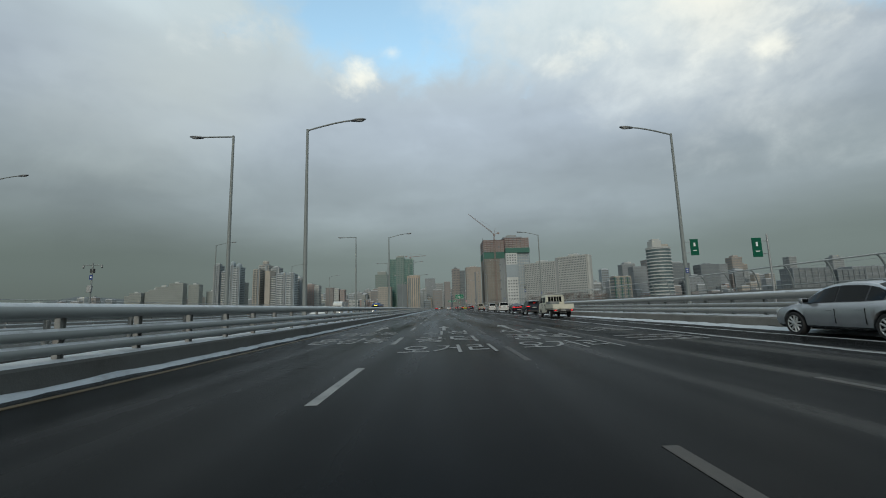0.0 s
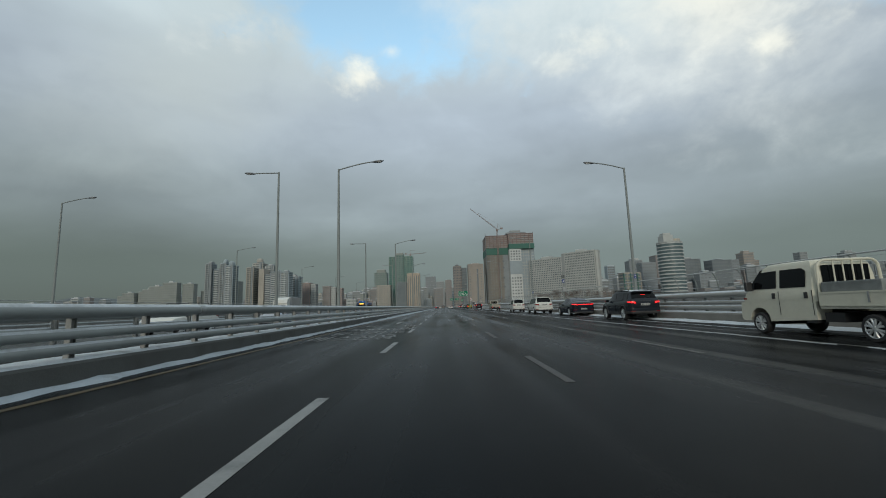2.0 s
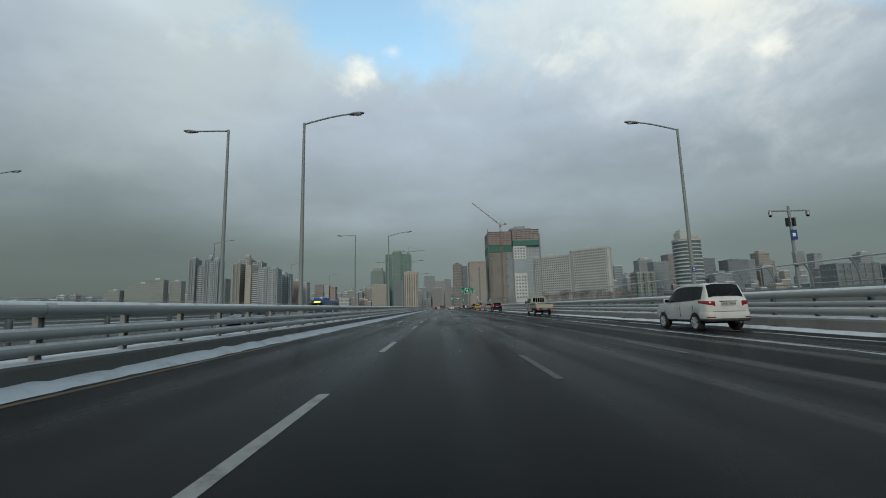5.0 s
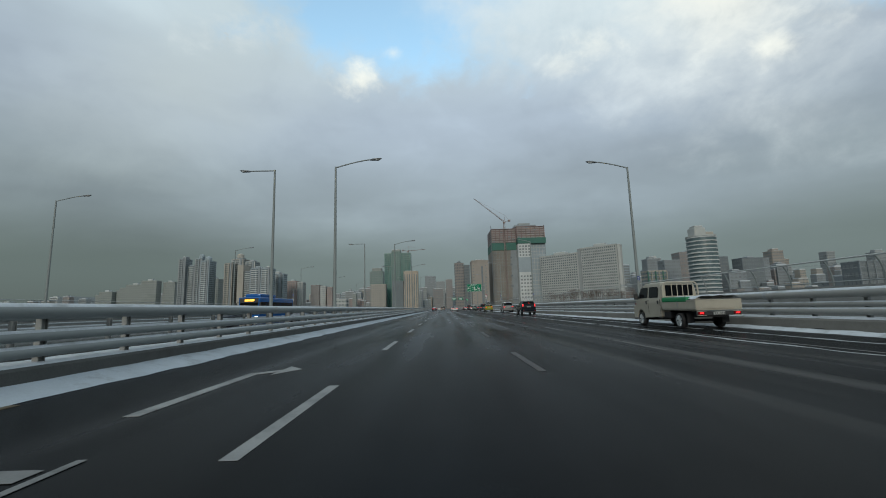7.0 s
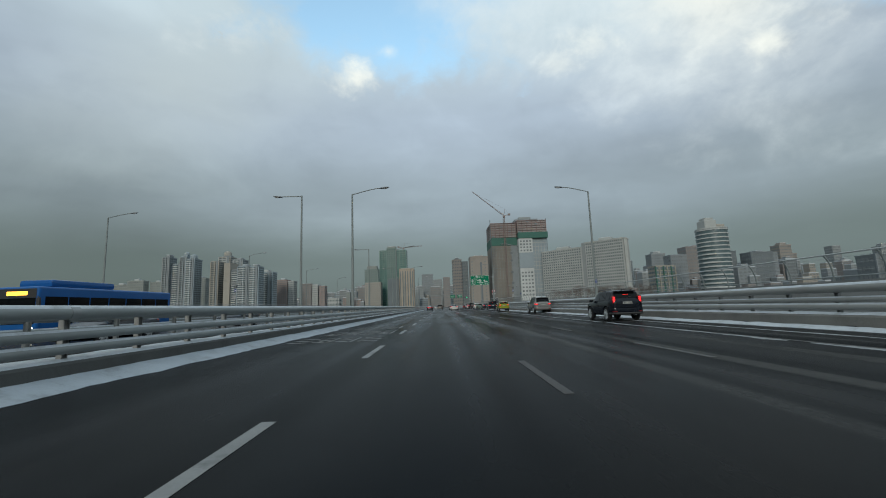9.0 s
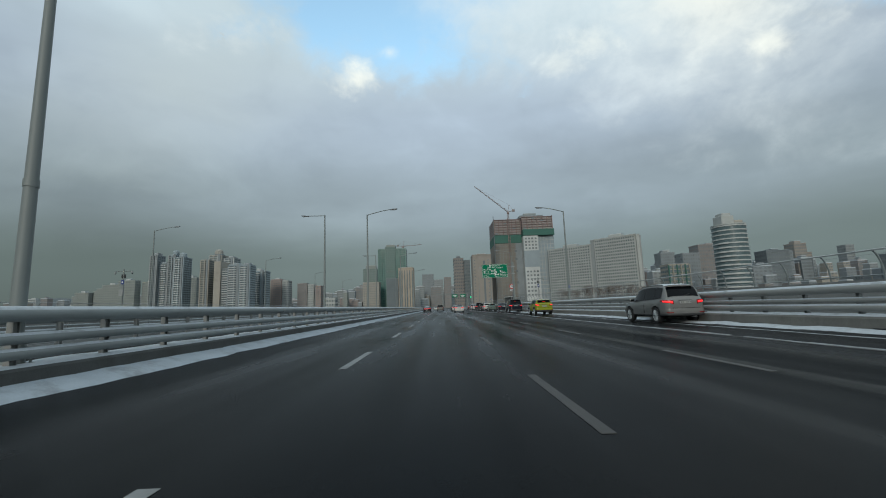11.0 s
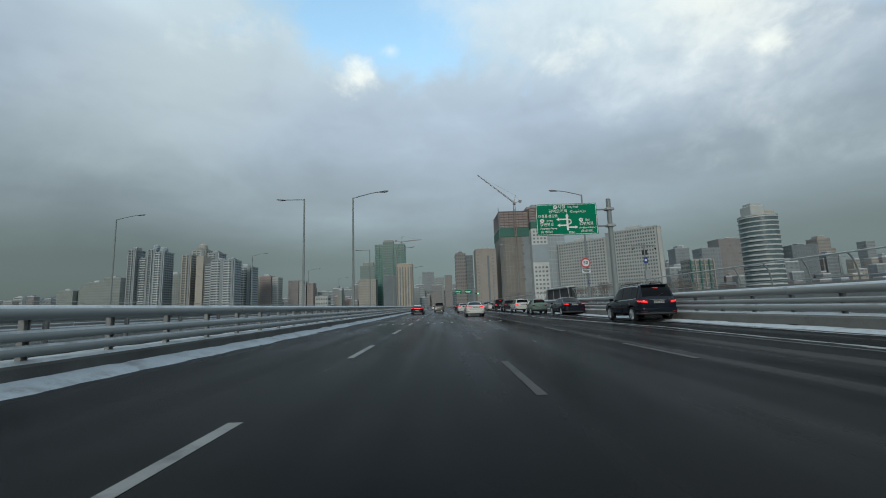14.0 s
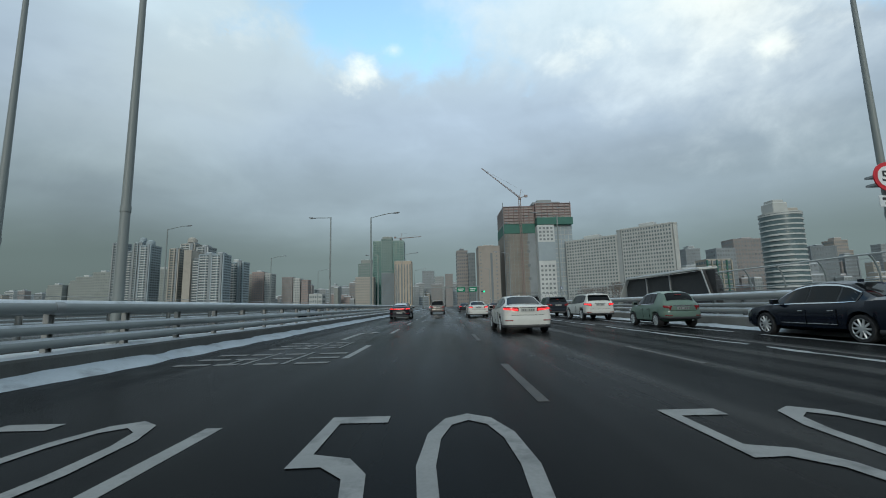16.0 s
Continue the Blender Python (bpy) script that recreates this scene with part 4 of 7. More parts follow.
def sedan_rows(L, W, H, sporty=0.0):
    w, q = W / 2, L / 4.75
    return [(0.0, w * 0.66, 0.46, 0.90, 0.93, w * 0.58), (0.02 * q, w * 0.78, 0.38, 0.95, 0.98, w * 0.68), (0.07 * q, w * 0.875, 0.30, 0.985, 1.01, w * 0.75), (0.18 * q, w * 0.94, 0.26, 1.00, 1.045 + 0.03 * sporty, w * 0.80), (0.55 * q, w * 0.985, 0.24, 0.99, 1.06 + 0.10 * sporty, w * 0.78),
            ((0.75 - 0.15 * sporty) * q, w, 0.22, 0.975, 1.09 + 0.10 * sporty, w * 0.76), (1.42 * q, w, 0.20, 0.92, H - 0.065, w * 0.64), (1.75 * q, w, 0.20, 0.91, H - 0.015, w * 0.64), (2.25 * q, w, 0.20, 0.90, H, w * 0.645), (2.72 * q, w, 0.20, 0.89, H - 0.035, w * 0.64),
            (3.02 * q, w, 0.20, 0.885, H - 0.13, w * 0.65), (3.62 * q, w * 0.99, 0.20, 0.875, 0.985, w * 0.76), (3.80 * q, w * 0.985, 0.20, 0.875, 0.945, w * 0.78), (4.35 * q, w * 0.95, 0.20, 0.78, 0.83, w * 0.74), (4.62 * q, w * 0.86, 0.22, 0.66, 0.71, w * 0.68), (4.75 * q, w * 0.70, 0.30, 0.55, 0.58, w * 0.58)]


def suv_rows(L, W, H, boxy=0.0):
    w, q = W / 2, L / 4.5
    g = 0.05 * boxy
    return [(0.0, w * 0.72, 0.52, 0.97, 0.99, w * 0.66), (0.02 * q, w * 0.82, 0.46, 1.01, 1.03, w * 0.75), (0.06 * q, w * 0.895, 0.41, 1.05, 1.09, w * 0.80), (0.12 * q, w * 0.94, 0.37, 1.08, 1.17, w * 0.815), (0.23 * q, w * 0.972, 0.34, 1.09, H - 0.30 + g, w * 0.775), (0.36 * q, w * 0.99, 0.32, 1.09, H - 0.105 + g, w * 0.745), (0.46 * q, w, 0.31, 1.08, H - 0.045, w * 0.735),
            (0.90 * q, w, 0.29, 1.04, H - 0.005, w * 0.75), (1.7 * q, w, 0.28, 1.01, H, w * 0.75), (2.35 * q, w, 0.28, 0.99, H - 0.03, w * 0.745), (2.65 * q, w, 0.28, 0.985, H - 0.11, w * 0.74), (3.38 * q, w * 0.99, 0.28, 0.98, 1.08, w * 0.80), (3.55 * q, w * 0.985, 0.28, 0.97, 1.05, w * 0.81),
            (4.08 * q, w * 0.955, 0.30, 0.90, 0.97, w * 0.79), (4.36 * q, w * 0.88, 0.32, 0.76, 0.83, w * 0.73), (4.5 * q, w * 0.74, 0.38, 0.60, 0.65, w * 0.62)]


def car(name, label, x, y, body_mat, rows, wheel_r=0.33, rear_glass=(0.0, 0.0), screen=(0.0, 0.0), side=(0.0, 0.0), lit="tail", cladding=False, roof_snow=False, light_bar=False, tall_lamps=False, rails=False, high_lamp=True, chrome=False, dark_rims=False, spokes=5, turn=0.0, rear_snow=False, axles=None, roof_mat=None, indicator=False, oncoming=False, suv=False, lamp_in=0.66, lamp_round=None):
    L, H = rows[-1][0], max(r[4] for r in rows)
    half = max(r[1] for r in rows)
    axles = axles or (L * 0.205, L * 0.80)
    t = thing(name, label, "car", "cars on the bridge", at=pose(x, y, 0, 0, 0, turn))
    sh = Shell(rows, axles, wheel_r)
    body = part("body", sh.body(), body_mat, t, smooth=38)
    part("underbody", boxes((-half * 0.70, half * 0.70, 0.25, L - 0.2, 0.30 if suv else 0.22, 0.46)), M["under"], t)
    part("rear_window", sh.top_pane(*rear_glass, 0.93), M["glass"], t, "dark rear window", smooth=60)
    part("windscreen", sh.top_pane(*screen, 0.95), M["glass"], t, "dark windscreen", smooth=60)
    a, b = side
    cuts = [a, a + (b - a) * 0.20, a + (b - a) * 0.56, b]
    for s in (-1, 1):
        part("window_surround", sh.side_pane(a - 0.02, b + 0.02, 0.05, 0.90, s, 0.006), M["trim"], t, "black window surround", smooth=60)
        for p, q in zip(cuts, cuts[1:]):
            part("side_window", sh.side_pane(p + 0.025, q - 0.025, 0.10, 0.86, s), M["glass"], t, "tinted side window", smooth=60)
        # door gaps and handles
        for k in (1, 2):
            g = sh.ring(cuts[k])
            part("door_gap", boxes((s * (g[3][0] - 0.008) - 0.010, s * (g[3][0] - 0.008) + 0.010, cuts[k] - 0.005, cuts[k] + 0.005, g[2][1] + 0.08, g[4][1])), M["gap"], t)
            g = sh.ring(cuts[k] + 0.16)
            part("door_handle", rounded(s * g[4][0] - 0.018, s * g[4][0] + 0.018, cuts[k] + 0.08, cuts[k] + 0.24, g[4][1] - 0.045, g[4][1] - 0.015, 0.008), M["chrome"] if chrome else body_mat, t)
        if chrome and not suv:
            xs = sh.skin(L * 0.5, 0.40)
            part("sill_strip", rounded(s * (xs - 0.004) - 0.012, s * (xs - 0.004) + 0.012, axles[0] + wheel_r + 0.25, axles[1] - wheel_r - 0.25, 0.385, 0.41, 0.006), M["chrome"], t, "bright sill strip")
        g = sh.ring(screen[1] - 0.22)
        m = part("door_mirror", rounded(s * (half * 0.95), s * (half * 0.95 + 0.20), screen[1] - 0.36, screen[1] - 0.24, g[5][1] + 0.03, g[5][1] + 0.17, 0.03), body_mat, t, smooth=40)
        part("mirror_glass", boxes((s * (half * 0.95 + 0.02), s * (half * 0.95 + 0.18), screen[1] - 0.366, screen[1] - 0.361, g[5][1] + 0.05, g[5][1] + 0.15)), M["glass"], m)
    # tail
    belt0 = lerp_table(rows, 0.05, 3)
    w0 = lerp_table(rows, 0.04, 1)
    for s in (-1, 1):
        zl = belt0 - (0.10 if suv else 0.085)
        if tall_lamps:
            bm = rounded(s * (w0 * 0.80), s * (w0 * 1.03), 0.03, 0.20, belt0 - 0.14, belt0 + 0.26, 0.03)
        else:
            bm = sh.wrap(s, w0 * lamp_in, lamp_round or (0.44 if suv else 0.36), zl - (0.10 if suv else 0.075), zl + 0.08, 0.014, 0.6, 0.05)
        lamp = part("tail_lamp", bm, M["tail_off"], t, "red tail lamp", smooth=40)
        if lit == "tail":
            if tall_lamps:
                bm = rounded(s * (w0 * 0.84), s * (w0 * 0.98), 0.018, 0.06, belt0 - 0.07, belt0 + 0.20, 0.012)
            else:
                bm = sh.wrap(s, w0 * (lamp_in + 0.06), (lamp_round or 0.36) * 0.68, zl - 0.05, zl + (0.04 if suv else 0.015), 0.026, 0.5, 0.04)
            part("lamp_core", bm, M["tail"], lamp, "lit red lamp", smooth=40)
        if indicator:
            part("indicator", rounded(s * (w0 * 0.62), s * (w0 * 0.86), -0.03, 0.1, belt0 - 0.12, belt0 - 0.05, 0.02), M["indicator"], t, "amber indicator, lit")
        part("reflector", sh.wrap(s, w0 * 0.74, 0.08, 0.46, 0.51, 0.047), M["tail_off"], t, "red reflector")
        part("head_lamp", rounded(s * (half * 0.52), s * (half * 0.84), L - 0.34, L - 0.10, 0.60, 0.74, 0.04), M["head"] if oncoming else M["lamp_glass"], t, "lit head lamp" if oncoming else "", smooth=40)
    if light_bar:
        part("light_bar", rounded(-w0 * 0.62, w0 * 0.62, -0.022, 0.05, belt0 - 0.105, belt0 - 0.06, 0.012), M["tail"], t, "red light bar across the tail")
    if high_lamp:
        yh = rear_glass[1] - 0.10
        zh = lerp_table(rows, yh, 4) + 0.012
        part("brake_lamp", rounded(-0.13, 0.13, yh - 0.045, yh + 0.02, zh - 0.012, zh + 0.014, 0.006), M["tail_dim"] if lit == "tail" else M["tail_off"], t, "high brake lamp")
    plate_on(t, -0.044 if light_bar else -0.010, 0.55 if light_bar else belt0 - (0.20 if cladding else 0.11))
    y_b = axles[0] - wheel_r * 1.22
    for nm, z0, z1, out, mt in (("bumper", 0.42 if suv else 0.31, 0.66, 0.034, body_mat), ("lower_bumper", 0.34 if suv else 0.22, 0.52 if cladding else 0.44 if suv else 0.33, 0.040, M["trim"])):
        bm = bmesh.new()
        for s in (-1, 1):
            sh.wrap(s, 0.0, y_b, z0, z1, out, bm=bm)
        bmesh.ops.remove_doubles(bm, verts=bm.verts[:], dist=0.0005)
        part(nm, bm, mt, t, smooth=50)
    part("tailgate_gap", boxes((-w0 * 0.80, w0 * 0.80, -0.008, 0.02, 0.672, 0.684)), M["gap"], t)
    part("tailgate_handle", rounded(-0.30, 0.30, -0.014, 0.02, belt0 - 0.035, belt0 - 0.012, 0.006), M["chrome"] if chrome else M["trim"], t)
    if suv:
        part("rear_wiper", tube(bmesh.new(), (0.02, rear_glass[0] - 0.02, lerp_table(rows, rear_glass[0], 4) + 0.01), (0.34, rear_glass[0] + 0.01, lerp_table(rows, rear_glass[0] + 0.04, 4) + 0.01), 0.010, seg=6), M["trim"], t)
    part("exhaust", tube(bmesh.new(), (w0 * 0.55, 0.02, 0.30), (w0 * 0.55, 0.30, 0.30), 0.035, seg=10), M["chrome"], t)
    if chrome:
        part("trim_strip", boxes((-w0 * 0.6, w0 * 0.6, -0.022, 0.01, belt0 - 0.012, belt0 + 0.012)), M["chrome"], t)
        for s in (-1, 1):
            part("trim_strip", sh.side_pane(a, b, 0.88, 0.95, s, 0.016), M["chrome"], t, "bright window surround")
            part("trim_strip", sh.side_pane(a, b, 0.02, 0.07, s, 0.016), M["chrome"], t, "bright window surround")
    if cladding:
        for s in (-1, 1):
            part("sill_cladding", rounded(s * (half * 0.965), s * (half + 0.006), axles[0] + wheel_r * 1.3, axles[1] - wheel_r * 1.3, 0.30, 0.44, 0.02), M["trim"], t)
            for ax in axles:
                bm = bmesh.new()
                R = wheel_r * 1.20
                for i in range(12):
                    p, q = math.pi * i / 12, math.pi * (i + 1) / 12
                    tube(bm, (s * (half - 0.01), ax + R * math.cos(p), wheel_r + R * math.sin(p)), (s * (half - 0.01), ax + R * math.cos(q), wheel_r + R * math.sin(q)), 0.04, seg=6, caps=False)
                part("arch_trim", bm, M["trim"], t, smooth=60)
    if rails:
        for s in (-1, 1):
            bm = tube(bmesh.new(), (s * half * 0.62, L * 0.16, H + 0.035), (s * half * 0.62, L * 0.58, H + 0.03), 0.018, seg=8)
            for yy in (L * 0.16, L * 0.37, L * 0.58):
                box(bm, s * half * 0.62 - 0.02, s * half * 0.62 + 0.02, yy - 0.03, yy + 0.03, H - 0.03, H + 0.03)
            part("roof_rail", bm, M["trim"], t)
    y0, y1 = rear_glass[1], screen[0]
    if roof_mat:
        for s in (-1, 1):
            part("roof_side", sh.side_pane(side[0] - 0.05, screen[0], 0.87, 1.0, s, 0.012), roof_mat, t, "white roof edge", smooth=60)
    if rear_glass[1] < 0.6 and half > 0.81:
        z_top = lerp_table(rows, y0, 4)
        part("roof_spoiler", rounded(-half * 0.64, half * 0.64, y0 - 0.16, y0 + 0.14, z_top - 0.01, z_top + 0.045, 0.02), roof_mat or body_mat, t, smooth=40)
    if roof_mat or roof_snow:
        bm = bmesh.new()
        prev = None
        for i in range(12):
            yy = y0 + 0.06 + (y1 - y0 - 0.12) * i / 11
            g = sh.ring(yy)
            row = [bm.verts.new((xx * 0.92, yy, zz + (0.03 + 0.012 * noise.noise((xx * 3, yy * 3, x)) if roof_snow else 0.006))) for xx, zz in ((-g[6][0], g[6][1] + 0.01), (-g[7][0], g[7][1]), (0, g[8][1]), (g[7][0], g[7][1]), (g[6][0], g[6][1] + 0.01))]
            if prev:
                for k in range(4):
                    bm.faces.new((prev[k], prev[k + 1], row[k + 1], row[k]))
            prev = row
        part("roof_snow" if roof_snow else "roof_panel", bm, M["snow"] if roof_snow else roof_mat, t, "snow lying on the roof" if roof_snow else "", smooth=60)
    if rear_snow:
        part("window_snow", sh.top_pane(rear_glass[0] + 0.05, rear_glass[1] - 0.05, 0.80, 0.03), M["snow"], t, "snow left on the rear window", smooth=60)
    bm = rounded(-0.022, 0.022, y0 + 0.22, y0 + 0.36, H - 0.04, H + 0.028, 0.012)
    part("aerial", bm, roof_mat or body_mat, t)
    add_wheels(t, axles, half, wheel_r, 0.22, dark_rims, spokes)
    return t


P = dict(
    white=material("white_paint", (0.54, 0.54, 0.51), 0.16, vary=0.08, scale=0.9, fine=9, spec=0.3, second=(0.36, 0.35, 0.32), second_amount=0.5, second_scale=1.4), cream=paint("cream_paint", (0.55, 0.53, 0.44), rough=0.45), beige=paint("dusty_beige_paint", (0.36, 0.33, 0.27), rough=0.5), black=paint("black_paint", (0.006, 0.008, 0.013)), navy=paint("blue_black_paint", (0.008, 0.011, 0.019)),
    grey=paint("dark_grey_paint", (0.013, 0.017, 0.023)), silver=paint("silver_paint", (0.42, 0.44, 0.46), 0.6), bronze=paint("grey_bronze_paint", (0.215, 0.212, 0.205), 0.3), lime=paint("acid_yellow_paint", (0.24, 0.265, 0.022)), mint=paint("pale_green_paint", (0.15, 0.21, 0.17)), blue=paint("bus_blue_paint", (0.014, 0.095, 0.30)), maroon=paint("dark_red_paint", (0.09, 0.02, 0.02)), taupe=paint("taupe_paint", (0.14, 0.13, 0.12), 0.4),
)


def sedan_car(label, x, y, mat, L=4.75, W=1.84, H=1.45, sporty=0.0, **k):
    k.setdefault("high_lamp", False)
    q = L / 4.75
    return car("sedan_car", label, x, y, mat, sedan_rows(L, W, H, sporty), 0.33, ((0.76 - 0.15 * sporty) * q, 1.40 * q), (3.00 * q, 3.60 * q), ((1.05 - 0.15 * sporty) * q, 3.45 * q), **k)


def suv_car(label, x, y, mat, L=4.5, W=1.85, H=1.66, boxy=0.0, name="suv_car", r=0.36, **k):
    q = L / 4.5
    return car(name, label, x, y, mat, suv_rows(L, W, H, boxy), r, (0.13 * q, 0.35 * q), (2.67 * q, 3.36 * q), (0.42 * q, 3.20 * q), suv=True, **k)


def hatch_car(label, x, y, mat, **k):
    """A small round-backed hatchback."""
    w = 0.80
    rows = [(0.0, w * 0.62, 0.48, 0.80, 0.84, w * 0.54), (0.03, w * 0.78, 0.38, 0.87, 0.92, w * 0.66), (0.09, w * 0.89, 0.32, 0.92, 1.00, w * 0.72), (0.18, w * 0.945, 0.27, 0.94, 1.09, w * 0.72), (0.31, w * 0.98, 0.24, 0.95, 1.28, w * 0.69), (0.44, w * 0.99, 0.23, 0.95, 1.40, w * 0.66), (0.72, w, 0.20, 0.94, 1.475, w * 0.645), (1.25, w, 0.20, 0.92, 1.495, w * 0.645), (1.80, w, 0.20, 0.91, 1.46, w * 0.64),
            (2.14, w, 0.20, 0.90, 1.35, w * 0.62), (2.66, w * 0.98, 0.20, 0.88, 0.98, w * 0.72), (3.02, w * 0.93, 0.22, 0.80, 0.89, w * 0.70), (3.34, w * 0.82, 0.27, 0.64, 0.72, w * 0.62), (3.50, w * 0.62, 0.34, 0.50, 0.54, w * 0.50)]
    return car("small_car", label, x, y, mat, rows, 0.29, (0.19, 0.44), (2.18, 2.62), (0.86, 2.46), suv=True, **k)


def utility_truck(label, x, y, mat, cargo):
    """A small double-cab truck with drop sides."""
    t = thing("pickup_truck", label, "truck", "cars on the bridge", at=pose(x, y, 0))
    L, w = 5.1, 0.86
    # cab: lower body with wheel arches, tapered upper part with sloping windscreen
    def loft(levels):
        """Outlines (y front to back) at heights, each half as wide as given."""
        bm = bmesh.new()
        prev = None
        for z, hw, y0, y1 in levels:
            c = 0.07
            row = [bm.verts.new(v) for v in ((-hw + c, y0, z), (hw - c, y0, z), (hw, y0 + c, z), (hw, y1 - 2 * c, z), (hw - 2 * c, y1, z), (-hw + 2 * c, y1, z), (-hw, y1 - 2 * c, z), (-hw, y0 + c, z))]
            if prev:
                for k in range(8):
                    bm.faces.new((prev[k], prev[(k + 1) % 8], row[(k + 1) % 8], row[k]))
            else:
                bm.faces.new(row)
            prev = row
        bm.faces.new(prev)
        return bm
    part("cab", loft([(0.74, w * 0.985, 2.55, 5.10), (0.95, w, 2.55, 5.12), (1.15, w * 0.99, 2.55, 5.02), (1.22, w * 0.965, 2.55, 4.93), (1.60, w * 0.905, 2.56, 4.58), (1.84, w * 0.865, 2.60, 4.36), (1.93, w * 0.80, 2.66, 4.24), (1.965, w * 0.60, 2.80, 4.05)]), mat, t, smooth=35)
    # lower cab with the wheel arches cut out, front bumper below it
    arch = [(4.42 + 0.38 * math.cos(q), 0.36 + 0.38 * math.sin(q)) for q in (math.pi * (1 - i / 12) for i in range(13))]
    outline = [(2.55, 0.44), *arch, (5.06, 0.36), (5.15, 0.42), (5.16, 0.62), (5.12, 0.90), (2.55, 0.90)]
    for s in (-1, 1):
        bm = bmesh.new()
        f = [[bm.verts.new((s * xx, yy - (0.10 if k == 1 and yy > 5 else 0), z)) for yy, z in outline] for k, xx in enumerate((w * 0.55, w * 0.955, w * 0.995))]
        n = len(outline)
        bm.faces.new(f[2])
        bm.faces.new(f[0][::-1])
        for p, q in ((0, 1), (1, 2)):
            for i in range(n):
                bm.faces.new((f[p][i], f[p][(i + 1) % n], f[q][(i + 1) % n], f[q][i]))
        part("cab_side", bm, mat, t, smooth=25)
        part("step", boxes((s * w * 0.70, s * w * 0.97, 2.60, 2.90, 0.36, 0.44)), M["trim"], t, "black step below the rear door")
        part("side_marker", boxes((s * w * 0.995, s * (w + 0.008), 4.86, 4.98, 0.98, 1.03)), M["tail_off"], t, "small side marker lamp")
    part("front_bumper", rounded(-w * 0.94, w * 0.94, 4.98, 5.18, 0.36, 0.66, 0.05), mat, t, smooth=40)
    bm = bmesh.new()
    bm.faces.new([bm.verts.new(v) for v in ((-w * 0.86, 4.875, 1.285), (w * 0.86, 4.875, 1.285), (w * 0.78, 4.42, 1.80), (-w * 0.78, 4.42, 1.80))])
    bm.transform(Matrix.Translation((0, 0.02, 0.02)))
    part("windscreen", bm, M["glass"], t, "dark windscreen")
    for s in (-1, 1):
        for outline in ([(4.72, 1.27), (4.40, 1.74), (3.74, 1.76), (3.74, 1.27)], [(3.62, 1.27), (3.62, 1.76), (2.92, 1.76), (2.80, 1.68), (2.80, 1.27)]):
            bm = bmesh.new()
            bm.faces.new([bm.verts.new((s * (w * (0.965 - (z - 1.22) * 0.16) + 0.012), yy, z)) for yy, z in outline])
            part("side_window", bm, M["glass"], t, "tinted side window")
        for yy in (3.66, 2.62):
            part("door_gap", boxes((s * w * 0.99 - 0.012, s * w * 0.99 + 0.006, yy - 0.006, yy + 0.006, 0.55, 1.18)), M["trim"], t)
        for yy in (3.78, 2.74):
            part("door_handle", rounded(s * w - 0.02, s * w + 0.014, yy, yy + 0.10, 0.98, 1.14, 0.012), M["trim"], t, "black door handle")
        m = part("door_mirror", rounded(s * (w + 0.02), s * (w + 0.20), 4.55, 4.66, 1.22, 1.50, 0.03), M["trim"], t, "black door mirror")
        part("mirror_stay", tube(bmesh.new(), (s * w * 0.93, 4.6, 1.24), (s * (w + 0.06), 4.6, 1.28), 0.015, seg=6), M["trim"], m)
    # rear cab window behind a guard frame
    part("rear_window", boxes((-0.60, 0.60, 2.535, 2.546, 1.30, 1.80)), M["glass"], t, "rear cab window")
    for xx in (-0.36, -0.12, 0.12, 0.36):
        part("guard_bar", tube(bmesh.new(), (xx, 2.46, 1.30), (xx, 2.46, 1.90), 0.018, seg=8), mat, t, smooth=40)
    part("guard_bar", tube(bmesh.new(), (-0.76, 2.46, 1.30), (0.76, 2.46, 1.30), 0.022, seg=8), mat, t, smooth=40)
    bm = bmesh.new()
    pts = [Vector((-0.80, 2.46, 0.80)), Vector((-0.78, 2.46, 1.62))] + [Vector((-0.56 - 0.22 * math.cos(q), 2.46, 1.70 + 0.22 * math.sin(q))) for q in (0.4, 0.8, 1.2, 1.57)]
    pts += [Vector((-p.x, p.y, p.z)) for p in reversed(pts)]
    for p, q in zip(pts, pts[1:]):
        tube(bm, p, q, 0.034, seg=8)
    part("guard_frame", bm, mat, t, "rounded guard frame behind the cab", smooth=40)
    # frame, load bed and drop sides
    part("chassis", boxes((-0.42, 0.42, 0.1, 4.4, 0.46, 0.62), (-0.8, 0.8, 1.9, 2.4, 0.40, 0.62)), M["under"], t)
    part("bed_floor", boxes((-w, w, 0.0, 2.42, 0.72, 0.80)), mat, t)
    for s in (-1, 1):
        bm = boxes((s * w - 0.02, s * w + 0.02, 0.0, 2.42, 0.78, 1.12))
        for z in (0.80, 1.10):
            box(bm, s * (w + 0.02) - 0.010, s * (w + 0.02) + 0.010, 0.02, 2.40, z - 0.022, z + 0.022)
        part("drop_side", bm, mat, t)
        part("latch", boxes((s * (w + 0.028) - 0.01, s * (w + 0.028) + 0.01, 1.18, 1.22, 0.86, 1.10)), M["steel"], t)
    bm = boxes((-w, w, -0.02, 0.02, 0.78, 1.12))
    for z in (0.80, 1.10):
        box(bm, -w * 0.97, w * 0.97, -0.03, -0.015, z - 0.022, z + 0.022)
    part("tailgate", bm, mat, t)
    part("rear_bar", boxes((-0.84, 0.84, 0.02, 0.10, 0.52, 0.66)), M["trim"], t)
